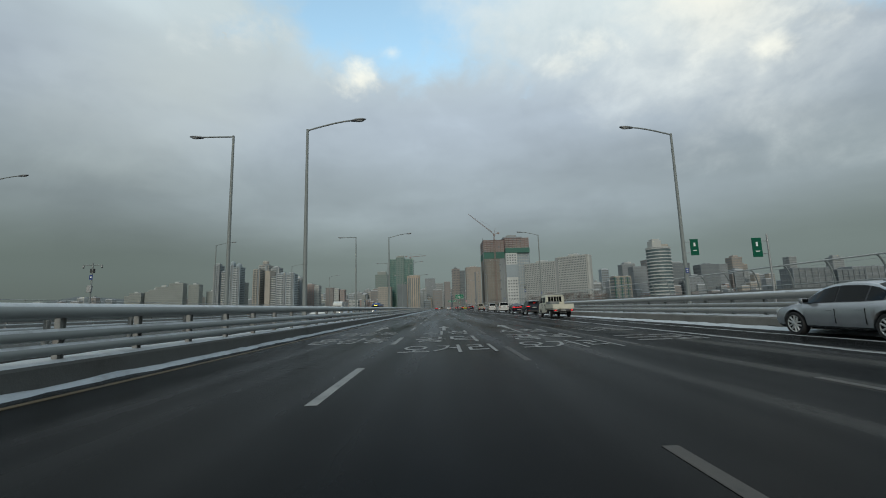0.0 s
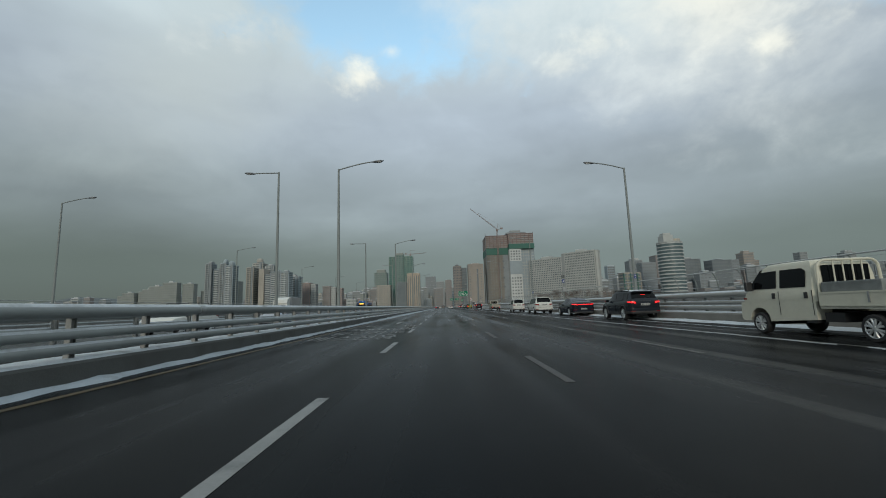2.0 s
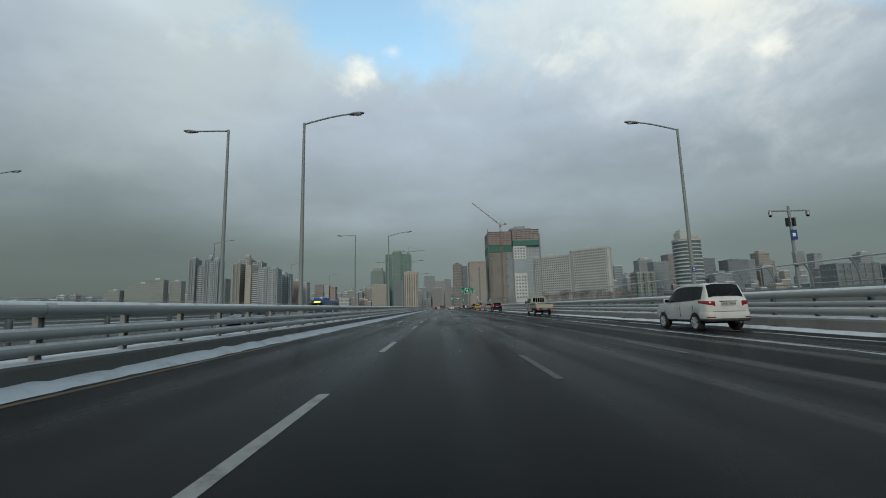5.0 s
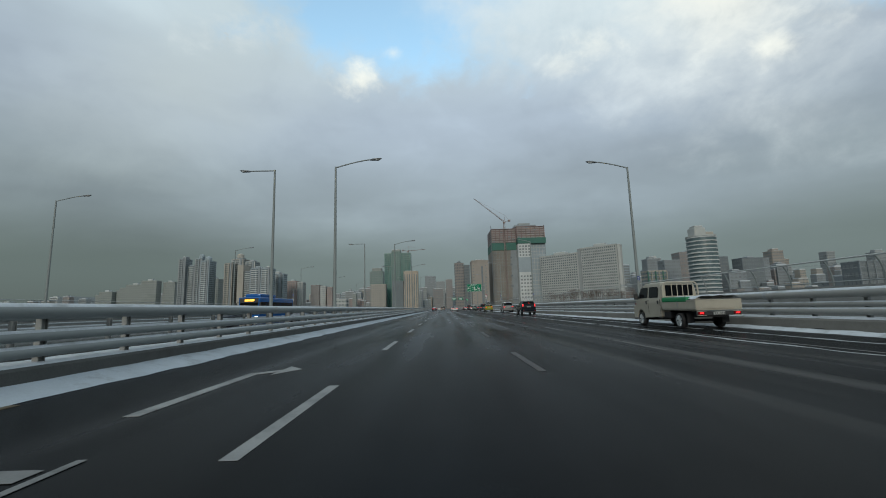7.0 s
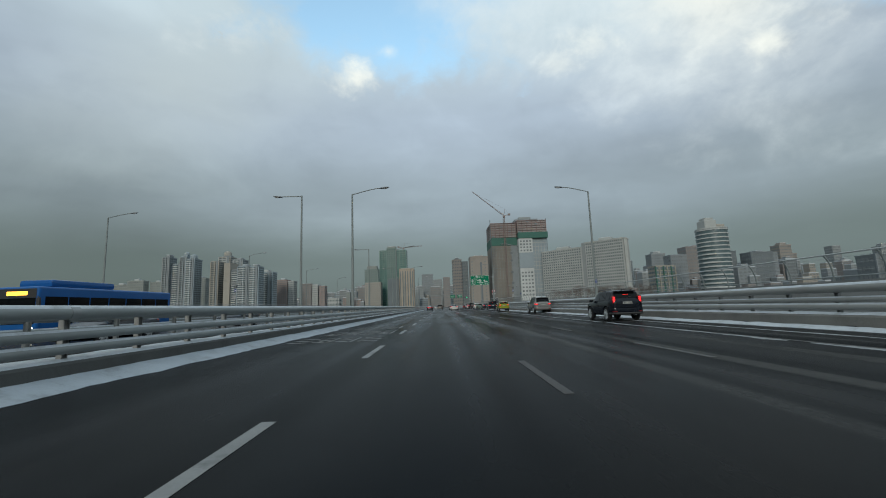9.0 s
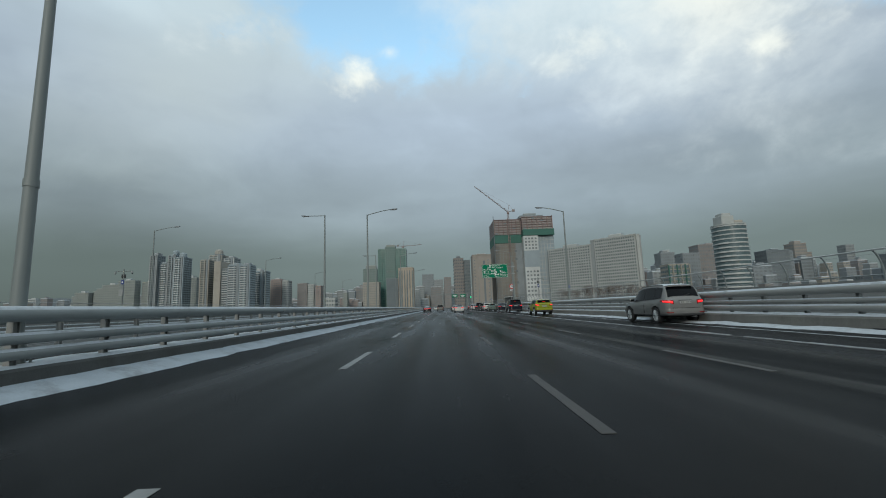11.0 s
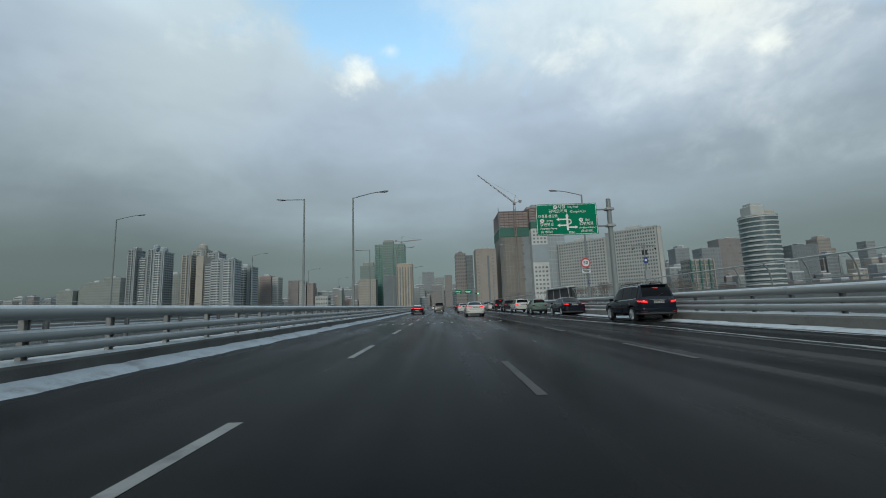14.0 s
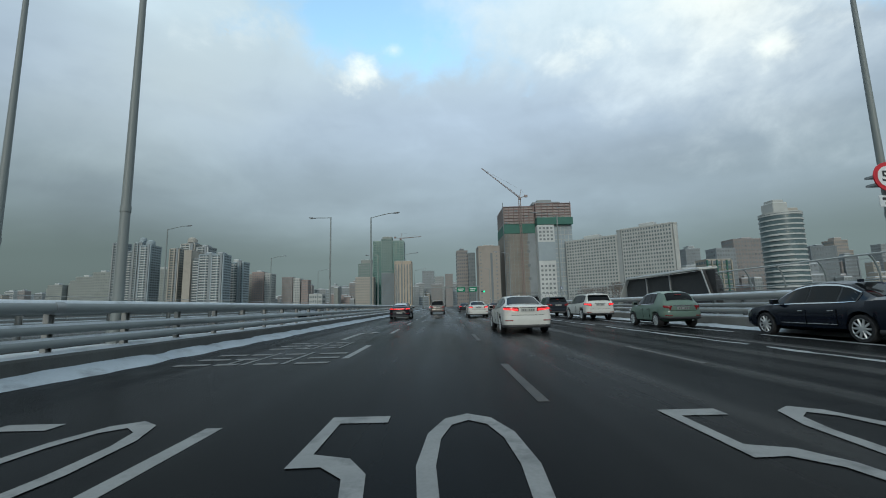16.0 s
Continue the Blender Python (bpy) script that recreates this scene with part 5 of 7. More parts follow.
    for s in (-1, 1):
        l = part("tail_lamp", rounded(s * 0.56, s * 0.80, -0.03, 0.06, 0.55, 0.66, 0.02), M["tail_off"], t, "red tail lamp, lit")
        part("lamp_core", rounded(s * 0.62, s * 0.76, -0.036, 0.02, 0.58, 0.635, 0.01), M["tail"], l, "lit red lamp")
        part("lamp_frame", boxes((s * 0.50, s * 0.83, -0.012, 0.05, 0.51, 0.53), (s * 0.50, s * 0.83, -0.012, 0.05, 0.67, 0.69)), mat, l)
        part("mud_flap", boxes((s * 0.55, s * 0.82, 0.70, 0.72, 0.22, 0.60)), M["under"], t)
    plate_on(t, 0.018, 0.60, 0.44)
    cargo(t)
    add_wheels(t, (1.22, 4.42), w + 0.01, 0.30, 0.20, False, 6)
    return t


def crate_cargo(t):
    part("cargo_box", rounded(-0.82, -0.05, 0.95, 2.38, 0.80, 1.36, 0.02), M["crate"], t, "long dark grey crate lying behind the cab")


def snowy_cargo(t):
    bm = bmesh.new()
    n = 12
    g = [[bm.verts.new((-0.82 + 1.64 * i / n, 0.05 + 2.32 * j / n, 1.16 + 0.10 * min(1.0, 3 * math.sin(math.pi * i / n)) + 0.05 * noise.noise((i * 0.5, j * 0.5, 2.0)))) for i in range(n + 1)] for j in range(n + 1)]
    for j in range(n):
        for i in range(n):
            bm.faces.new((g[j][i], g[j][i + 1], g[j + 1][i + 1], g[j + 1][i]))
    part("snow_load", bm, M["snow"], t, "snow lying over the load", smooth=60)
    part("tarpaulin", rounded(-0.90, -0.70, 0.55, 2.40, 1.04, 1.25, 0.06), material("green_tarpaulin", (0.01, 0.20, 0.07), 0.6, vary=0.2), t, "green tarpaulin edge")


def box_lorry(label, x, y):
    """An oncoming box van: nose towards -y."""
    t = thing("box_lorry", label, "lorry", "oncoming traffic", at=pose(x, y, 0, 0, 0, 180))
    part("cargo_box", rounded(-0.95, 0.95, 0.0, 3.3, 0.72, 2.78, 0.03), P["silver"], t, "pale blue-grey cargo box")
    bm = bmesh.new()
    prof = [(3.36, 0.45), (3.36, 1.95), (4.25, 1.95), (4.9, 1.15), (5.05, 0.95), (5.06, 0.40)]
    prism(bm, [(-q, z) for q, z in prof], -0.84, 0.84)
    bm.transform(Matrix.Rotation(radians(-90), 4, "Z"))
    part("cab", bm, P["white"], t, smooth=30)
    bm = prism(bmesh.new(), [(-3.3, 1.95), (-4.25, 1.95), (-4.3, 2.1), (-4.0, 2.5), (-3.3, 2.78)], -0.80, 0.80)
    bm.transform(Matrix.Rotation(radians(-90), 4, "Z"))
    part("wind_deflector", bm, P["white"], t, "white roof fairing", smooth=30)
    bm = bmesh.new()
    bm.faces.new([bm.verts.new(v) for v in ((-0.74, 4.86, 1.24), (0.74, 4.86, 1.24), (0.70, 4.33, 1.88), (-0.70, 4.33, 1.88))])
    bm.transform(Matrix.Translation((0, 0.012, 0.012)))
    part("windscreen", bm, M["glass"], t)
    for s in (-1, 1):
        bm = bmesh.new()
        bm.faces.new([bm.verts.new((s * 0.852, yy, z)) for yy, z in ((4.65, 1.22), (4.26, 1.80), (3.55, 1.80), (3.55, 1.22))])
        part("side_window", bm, M["glass"], t)
        part("head_lamp", rounded(s * 0.58, s * 0.76, 4.98, 5.10, 0.69, 0.78, 0.02), M["head"], t, "lit head lamp")
    part("bumper", rounded(-0.86, 0.86, 4.98, 5.12, 0.36, 0.58, 0.03), M["trim"], t)
    part("chassis", boxes((-0.45, 0.45, 0.1, 4.9, 0.42, 0.72)), M["under"], t)
    add_wheels(t, (0.95, 4.25), 0.86, 0.34, 0.2)


def city_bus(label, x, y):
    t = thing("city_bus", label, "bus", "oncoming traffic", at=pose(x, y, 0, 0, 0, 180))
    L, w = 11.0, 1.24
    bm = box(bmesh.new(), -w, w, 0, L, 0.32, 2.98, bevel=0.14, seg=3)
    part("body", bm, P["blue"], t, smooth=40)
    for k in range(7):
        for s in (-1, 1):
            part("side_window", boxes((s * w - 0.012, s * w + 0.012, 0.35 + 1.48 * k, 0.35 + 1.48 * k + 1.40, 1.25, 2.42)), M["glass"], t, "dark side window")
    part("windscreen", boxes((-1.08, 1.08, L - 0.01, L + 0.012, 0.95, 2.35)), M["glass"], t)
    part("route_display", boxes((-1.10, 1.10, L - 0.005, L + 0.016, 2.36, 2.86)), M["trim"], t)
    part("display_text", boxes((-0.62, 0.50, L + 0.014, L + 0.024, 2.50, 2.72)), M["led"], t, "lit amber display")
    part("roof_pod", rounded(-0.95, 0.95, L - 5.6, L - 1.0, 2.98, 3.42, 0.18), P["blue"], t, "blue gas tank cover on the roof", smooth=40)
    for s in (-1, 1):
        part("head_lamp", rounded(s * 0.72, s * 1.05, L - 0.05, L + 0.03, 0.58, 0.76, 0.03), M["head"], t, "lit head lamp")
        m = part("door_mirror", rounded(s * 1.30, s * 1.48, L + 0.10, L + 0.22, 1.9, 2.35, 0.03), M["trim"], t)
        part("mirror_stay", tube(bmesh.new(), (s * 1.15, L, 2.45), (s * 1.38, L + 0.15, 2.35), 0.02, seg=6), M["trim"], m)
    part("bumper", rounded(-1.2, 1.2, L - 0.1, L + 0.05, 0.30, 0.55, 0.04), M["trim"], t)
    add_wheels(t, (2.6, 8.3), w, 0.48, 0.28, True, 8)


def traffic():
    # beside the walkway, in order along the bridge
    sedan_car("silver saloon car with dark tinted windows, lights off", 10.95, 9.4, P["silver"], 4.4, 1.74, 1.47, lit="tail_off", turn=0)
    utility_truck("cream double-cab utility truck with an open load bed", 9.85, 35.3, P["cream"], crate_cargo)
    suv_car("dark grey compact crossover with a snowy roof and lit tail lamps", 10.75, 50.2, P["grey"], 4.25, 1.76, 1.64, roof_snow=True, cladding=True, rails=True)
    sedan_car("black fastback saloon with a red light bar", 10.75, 60.2, P["navy"], 4.6, 1.80, 1.43, 1.0, light_bar=True, spokes=10)
    suv_car("white minivan with a dark tailgate window", 10.2, 70.6, P["white"], 4.85, 1.88, 1.74, 0.6, name="minivan", lit="tail_off", spokes=10, high_lamp=False)
    suv_car("white boxy kei-sized car with a dark rear window", 9.65, 82.0, P["white"], 3.6, 1.60, 1.70, 1.0, name="small_car", r=0.29, lit="tail_off", high_lamp=False)
    utility_truck("dusty beige double-cab truck carrying snow and a green tarpaulin", 10.25, 110.3, P["beige"], snowy_cargo)
    suv_car("black small sport utility car with tall lit tail lamps", 9.7, 142.6, P["black"], 4.0, 1.72, 1.62, 0.5, tall_lamps=True, rails=True)
    suv_car("grey-bronze sport utility car with chrome wheels", 10.85, 165.2, P["bronze"], 4.45, 1.82, 1.76, rails=False, roof_snow=True, high_lamp=False, lit="tail", spokes=6)
    suv_car("acid yellow compact crossover with a white roof", 10.0, 187.0, P["lime"], 3.95, 1.70, 1.56, cladding=True, roof_mat=P["white"], rails=False)
    suv_car("black large sport utility car with lit brake lamps", 10.65, 206.0, P["navy"], 4.6, 1.88, 1.84, 0.5, rails=True, chrome=True)
    sedan_car("black saloon with bright window trim and chrome wheels", 10.95, 219.6, P["navy"], 4.85, 1.80, 1.49, chrome=True, spokes=10, high_lamp=False)
    hatch_car("pale green round-backed retro hatchback", 10.0, 227.6, P["mint"], lit="tail_off", high_lamp=True, chrome=True, lamp_in=0.86, lamp_round=0.16)
    suv_car("white sport utility car with lit tail lamps", 10.0, 236.4, P["white"], 4.45, 1.82, 1.66, lit="tail", rails=True, high_lamp=False)
    suv_car("dark grey crossover waiting in the slow lane", 10.0, 245.6, P["grey"], 4.5, 1.85, 1.66, lit="tail_off")
    suv_car("black van in the slow lane", 9.9, 255.0, P["black"], 4.9, 1.9, 1.9, 0.8, name="minivan")
    sedan_car("white saloon in the slow lane", 9.8, 264.5, P["white"], 4.7, 1.84, 1.45)
    suv_car("silver sport utility car in the slow lane", 9.8, 274.0, P["silver"], 4.6, 1.87, 1.70)
    sedan_car("dark red saloon in the slow lane", 9.7, 284.5, P["maroon"], 4.7, 1.84, 1.45)
    # middle lanes
    sedan_car("white sporty saloon with lit red tail lamps", 3.46, 226.2, P["white"], 4.7, 1.83, 1.44, spokes=10, lamp_in=0.44)
    sedan_car("white saloon with lit tail lamps farther ahead", 3.5, 247.6, P["white"], 4.7, 1.84, 1.45)
    sedan_car("black saloon in a middle lane", 4.0, 279.0, P["black"], 4.8, 1.85, 1.46)
    suv_car("taupe sport utility car with snow behind its wheels", -0.3, 263.6, P["taupe"], 4.7, 1.9, 1.78, 0.5, lit="tail_off", high_lamp=False)
    sedan_car("black fastback saloon with a snowy rear window, lamps lit", -3.45, 247.5, P["black"], 4.85, 1.87, 1.45, 1.0, rear_snow=True, light_bar=True)
    sedan_car("white saloon far ahead beside the median", -2.2, 318.0, P["white"], 4.7, 1.84, 1.45)
    # oncoming
    box_lorry("white box lorry coming the other way with lit head lamps", -19.0, 79.6)
    city_bus("blue city bus coming the other way with an amber display", -23.0, 154.5)
    far = dict(turn=180, lit="tail_off", oncoming=True)
    suv_car("white sport utility car coming the other way, head lamps lit", -14.5, 52.5, P["white"], 4.6, 1.86, 1.70, rails=True, **far)
    sedan_car("silver saloon coming the other way, head lamps lit", -14.1, 64.8, P["silver"], **far)
    sedan_car("dark grey saloon coming the other way, head lamps lit", -14.2, 100.6, P["grey"], **far)
    sedan_car("grey saloon coming the other way, head lamps lit", -15.6, 143.0, P["grey"], **far)
    suv_car("dark sport utility car coming the other way, head lamps lit", -17.6, 159.6, P["navy"], 4.6, 1.86, 1.72, **far)
    suv_car("dark boxy four-wheel-drive car coming the other way, head lamps lit", -20.0, 136.0, P["navy"], 4.6, 1.88, 1.90, 0.9, **far)
    sedan_car("black saloon coming the other way, head lamps lit", -15.0, 262.0, P["black"], **far)


traffic()


# ------------------------------------------------------------------ signs and poles on the bridge
def letters(body, size, x, z, parent, mat=None, align="CENTER"):
    me = text_mesh(body, size, 0.003, align=align, weight=0.006 * size)
    me.transform(Matrix.Rotation(radians(90), 4, "X"))
    me.materials.append(mat or M["sign_white"])
    return share("lettering", me, parent, pose(x, -0.034, z))


def direction_sign():
    t = thing("direction_sign", "large green direction sign on a side mast over the road", "road sign", at=pose(11.85, 213.6, 0.30))
    bm = tube(bmesh.new(), (0, 0, 0), (0, 0, 7.60), 0.19, 0.15, 18)
    part("mast", bm, M["pole"], t, smooth=40)
    part("base_flange", boxes((-0.35, 0.35, -0.35, 0.35, 0, 0.05)), M["pole"], t)
    part("mast_cap", tube(bmesh.new(), (0, 0, 7.60), (0, 0, 7.67), 0.17, 0.12, 16), M["pole"], t)
    for z in (5.80, 6.93):
        part("arm", tube(bmesh.new(), (0.35, 0, z), (-4.85, 0, z), 0.06, seg=10), M["pole"], t, smooth=40)
        part("clamp", boxes((-0.26, 0.26, -0.24, 0.24, z - 0.09, z + 0.09), bevel=0.03), M["steel"], t)
    W, H = 3.72, 2.0
    b = part("board", rounded(-W / 2, W / 2, -0.02, 0.02, -H / 2, H / 2, 0.012), M["sign_green"], t, "green sign board")
    b.matrix_basis = pose(-2.97, -0.14, 6.30) @ Matrix.Diagonal((1.115, 1, 1.075, 1))
    part("border", boxes((-W / 2 + 0.04, W / 2 - 0.04, -0.026, -0.02, H / 2 - 0.065, H / 2 - 0.04), (-W / 2 + 0.04, W / 2 - 0.04, -0.026, -0.02, -H / 2 + 0.04, -H / 2 + 0.065), (-W / 2 + 0.04, -W / 2 + 0.065, -0.026, -0.02, -H / 2 + 0.065, H / 2 - 0.065), (W / 2 - 0.065, W / 2 - 0.04, -0.026, -0.02, -H / 2 + 0.065, H / 2 - 0.065)), M["sign_white"], b)
    letters("시청", 0.27, -0.28, 0.80, b)
    letters("City Hall", 0.19, 0.42, 0.78, b)
    letters("공덕오거리", 0.25, -0.50, 0.52, b)
    letters("Gongdok Jct", 0.19, 0.72, 0.48, b)
    letters("대흥동,용강동", 0.21, -1.12, 0.22, b)
    letters("서(W)", 0.15, -1.05, -0.08, b)
    letters("강변북로", 0.23, -1.22, -0.32, b)
    letters("Gangbyeon Expwy", 0.14, -1.15, -0.56, b)
    letters("(성산대교)", 0.17, -1.25, -0.78, b)
    letters("동(E)", 0.15, 1.25, -0.08, b)
    letters("강변북로", 0.23, 1.18, -0.32, b)
    letters("Gangbyeon Expwy", 0.14, 1.22, -0.56, b)
    letters("(한남대교)", 0.17, 1.18, -0.78, b)
    letters("200m", 0.18, 0.25, -0.84, b)
    for x, z, n in ((-0.66, 0.80, "60"), (-1.50, -0.06, "70"), (0.86, -0.06, "70")):
        s = part("route_shield", tube(bmesh.new(), (x, -0.024, z), (x, -0.030, z), 0.125, seg=16), M["sign_white"], b, "white route shield")
        letters(n, 0.16, x, z, s, M["sign_blue"])
    # junction diagram
    bm = boxes((-0.03, 0.09, -0.028, -0.02, -0.70, 0.22), (-0.50, -0.03, -0.028, -0.02, -0.04, 0.05), (-0.46, -0.03, -0.028, -0.02, -0.42, -0.33), (0.09, 0.52, -0.028, -0.02, -0.56, -0.47))
    for px, pz, dx, dz in ((0.03, 0.36, 0, 1), (-0.64, 0.005, -1, 0), (-0.60, -0.375, -1, 0), (0.66, -0.515, 1, 0)):
        tip, back = Vector((px, pz)), Vector((px - dx * 0.17, pz - dz * 0.17))
        sx, sz = dz * 0.11, dx * 0.11
        bm.faces.new([bm.verts.new((q.x, -0.028, q.y)) for q in (tip, back + Vector((sx, sz)), back - Vector((sx, sz)))])
    for i in range(14):
        a, c = -math.pi / 2 + math.pi * 1.15 * i / 14, -math.pi / 2 + math.pi * 1.15 * (i + 1) / 14
        tube(bm, (0.12 + 0.14 * math.cos(a), -0.024, -0.16 + 0.15 * math.sin(a)), (0.12 + 0.14 * math.cos(c), -0.024, -0.16 + 0.15 * math.sin(c)), 0.035, seg=6)
    part("junction_diagram", bm, M["sign_white"], b, "white junction diagram")


direction_sign()


def speed_sign():
    t = thing("speed_limit_sign", "round red-rimmed speed limit sign on a lamp post", "road sign", at=pose(12.95, 222.2, 4.40))
    r = part("red_rim", tube(bmesh.new(), (0, -0.12, 0), (0, -0.15, 0), 0.42, seg=32), M["sign_red"], t)
    f = part("white_face", tube(bmesh.new(), (0, -0.15, 0), (0, -0.156, 0), 0.31, seg=32), M["sign_white"], t)
    me = text_mesh("50", 0.42, 0.002, weight=0.008)
    me.transform(Matrix.Rotation(radians(90), 4, "X"))
    me.materials.append(M["sign_black"])
    share("numerals", me, f, pose(0, -0.16, 0))
    for zz in (-0.12, 0.12):
        part("clamp", boxes((-0.05, 0.36, -0.13, 0.46, zz - 0.03, zz + 0.03)), M["steel"], t)
    p = part("extra_plate", boxes((-0.36, 0.36, -0.15, -0.13, -0.86, -0.54)), M["sign_white"], t, "white plate below the sign")
    part("plate_marks", boxes((-0.28, 0.28, -0.155, -0.15, -0.68, -0.60), (-0.22, 0.22, -0.155, -0.15, -0.80, -0.74)), M["sign_black"], p)


speed_sign()


def banner_sign(x, y, z, arm, label, own_post):
    t = thing("banner_sign", label, "sign", "green banner signs", at=pose(x, y, z))
    s = 1 if arm > 0 else -1
    b = part("panel", rounded(s * 0.30, s * 0.74, -0.02, 0.02, -0.45, 0.45, 0.01), M["banner_green"], t, "green panel")
    part("panel_marks", boxes((s * 0.48, s * 0.58, -0.026, -0.02, 0.05, 0.25), (s * 0.42, s * 0.62, -0.026, -0.02, -0.20, -0.16)), M["sign_white"], b)
    for zz in (-0.30, 0.30):
        part("bracket", tube(bmesh.new(), (0, 0, zz), (s * 0.30, 0, zz), 0.02, seg=8), M["steel"], t)
    if own_post:
        part("post", tube(bmesh.new(), (0, 0, -z + 0.3), (0, 0, 0.62), 0.05, 0.04, 10), M["steel"], t, smooth=40)


banner_sign(13.25, 23.15, 4.0, 1, "green banner panel fixed to a lamp post", False)
banner_sign(15.0, 19.6, 3.45, -1, "green banner panel on its own slim post", True)


def camera_mast(x, y, base, top, label):
    t = thing("camera_mast", label, "camera mast", "traffic camera masts", at=pose(x, y, base))
    h = top - base
    part("mast", tube(bmesh.new(), (0, 0, 0), (0, 0, h), 0.09, 0.06, 12), M["pole"], t, smooth=40)
    part("crossbar", tube(bmesh.new(), (-1.0, 0, h - 0.25), (1.0, 0, h - 0.25), 0.04, seg=8), M["pole"], t)
    for xx in (-0.95, 0.95):
        bm = tube(bmesh.new(), (xx, 0, h - 0.28), (xx, 0, h - 0.48), 0.085, 0.085, 12)
        c = part("dome_camera", bm, M["steel"], t, "grey dome camera", smooth=40)
        bm = bmesh.new()
        bmesh.ops.create_uvsphere(bm, u_segments=12, v_segments=8, radius=0.075, matrix=Matrix.Translation((xx, 0, h - 0.50)))
        part("dome", bm, M["glass"], c, smooth=60)
    for xx, a in ((-0.12, 20), (0.16, -15)):
        bm = boxes((xx - 0.05, xx + 0.05, -0.1, 0.1, h - 1.05, h - 0.62))
        part("floodlight", bm, M["trim"], t, "black floodlight")
    p = part("number_panel", boxes((-0.16, 0.16, -0.13, -0.10, h - 1.75, h - 1.25)), M["sign_blue"], t, "blue panel")
    part("panel_marks", boxes((-0.08, 0.08, -0.136, -0.13, h - 1.58, h - 1.42)), M["sign_white"], p)
    part("control_box", rounded(-0.22, 0.22, -0.30, -0.07, h - 3.05, h - 2.35, 0.02), M["steel"], t, "grey control cabinet")


camera_mast(17.4, 88.0, -0.02, 5.7, "slim mast with two dome cameras and floodlights on the walkway")
camera_mast(17.4, 220.5, -0.02, 5.8, "slim mast with two dome cameras beside the speed sign")
camera_mast(-36.0, 43.0, 0.0, 6.7, "camera mast at the far side of the twin bridge")
camera_mast(-36.0, 194.0, 0.0, 6.7, "camera mast on the far walkway of the twin bridge")


def stair_shelter():
    """The open-sided roof over a stairway down from the walkway."""
    t = thing("stair_shelter", "pale metal shelter over a stairway with a dark open side", "shelter", at=pose(14.75, 234.0, 0.3))
    shell = wall_paint("shelter_panels", (0.52, 0.52, 0.49))
    part("roof", prism(bmesh.new(), [(-0.15, 2.46), (0.9, 2.54), (0.9, 2.62), (-0.15, 2.54)], -0.3, 9.0), shell, t, "pale sloping roof panel")
    # dark end wall sloping down from the roof, with a slim pale frame
    bm = bmesh.new()
    a = [bm.verts.new(v) for v in ((0.02, -1.3, 0), (0.85, -1.3, 0), (0.85, -0.3, 2.50), (0.02, -0.3, 2.42))]
    b = [bm.verts.new(v) for v in ((0.02, -1.2, 0), (0.85, -1.2, 0), (0.85, -0.2, 2.50), (0.02, -0.2, 2.42))]
    bm.faces.new(a)
    bm.faces.new(b[::-1])
    for i in range(4):
        bm.faces.new((a[i], b[i], b[(i + 1) % 4], a[(i + 1) % 4]))
    part("end_panel", bm, M["trim"], t, "dark glazed end wall")
    part("end_frame", tube(bmesh.new(), (0.0, -1.28, 0.0), (0.0, -0.26, 2.46), 0.04, seg=8), M["steel"], t, "slim grey frame")
    bm = bmesh.new()
    a = [bm.verts.new(v) for v in ((-0.02, 11.5, 0), (0.3, 11.5, 0), (0.85, 9.0, 2.52), (-0.1, 9.0, 2.46))]
    b = [bm.verts.new(v) for v in ((-0.02, 11.6, 0), (0.3, 11.6, 0), (0.85, 9.1, 2.52), (-0.1, 9.1, 2.46))]
    bm.faces.new(a)
    bm.faces.new(b[::-1])
    for i in range(4):
        bm.faces.new((a[i], b[i], b[(i + 1) % 4], a[(i + 1) % 4]))
    part("end_panel", bm, shell, t)
    # wall, floor and soffit are black: the shade inside is put into their colour
    part("back_wall", boxes((0.19, 0.23, -1.1, 9.6, 0, 2.40)), M["trim"], t, "inner wall blackened for the shade inside")
    part("floor", boxes((0.0, 0.19, 0.1, 11.0, 0.0, 0.05)), M["under"], t)
    part("soffit", boxes((0.0, 0.84, 0.1, 9.0, 2.36, 2.40)), M["trim"], t)
    for yy in (3.0, 6.0):
        part("post", boxes((-0.02, 0.06, yy, yy + 0.08, 0, 2.42)), M["steel"], t)
    part("roof_snow", prism(bmesh.new(), [(-0.1, 2.555), (0.86, 2.63), (0.84, 2.67), (-0.05, 2.60)], 0.1, 8.9), M["snow"], t)


stair_shelter()


def far_gantry():
    t = thing("sign_gantry", "distant gantry with two green signs and a green light", "gantry", at=pose(0, 352, 0))
    for x in (-6.0, 13.0):
        part("leg", tube(bmesh.new(), (x, 0, -1.0), (x, 0, 7.6), 0.2, 0.16, 10), M["pole"], t)
    part("beam", tube(bmesh.new(), (-6, 0, 7.3), (13, 0, 7.3), 0.14, seg=10), M["pole"], t)
    for x in (5.4, 9.4):
        b = part("board", boxes((x, x + 2.7, -0.12, -0.06, 5.7, 7.2)), M["sign_green"], t, "green sign board")
        part("board_marks", boxes((x + 0.3, x + 2.3, -0.13, -0.12, 6.5, 6.75), (x + 0.5, x + 2.0, -0.13, -0.12, 6.0, 6.15)), M["sign_white"], b)
    s = part("signal_head", rounded(13.6, 14.9, -0.25, 0.1, 5.4, 5.9, 0.05), M["trim"], t)
    part("green_light", tube(bmesh.new(), (14.6, -0.26, 5.65), (14.6, -0.30, 5.65), 0.30, seg=14), M["green_lit"], s, "lit green signal")


far_gantry()


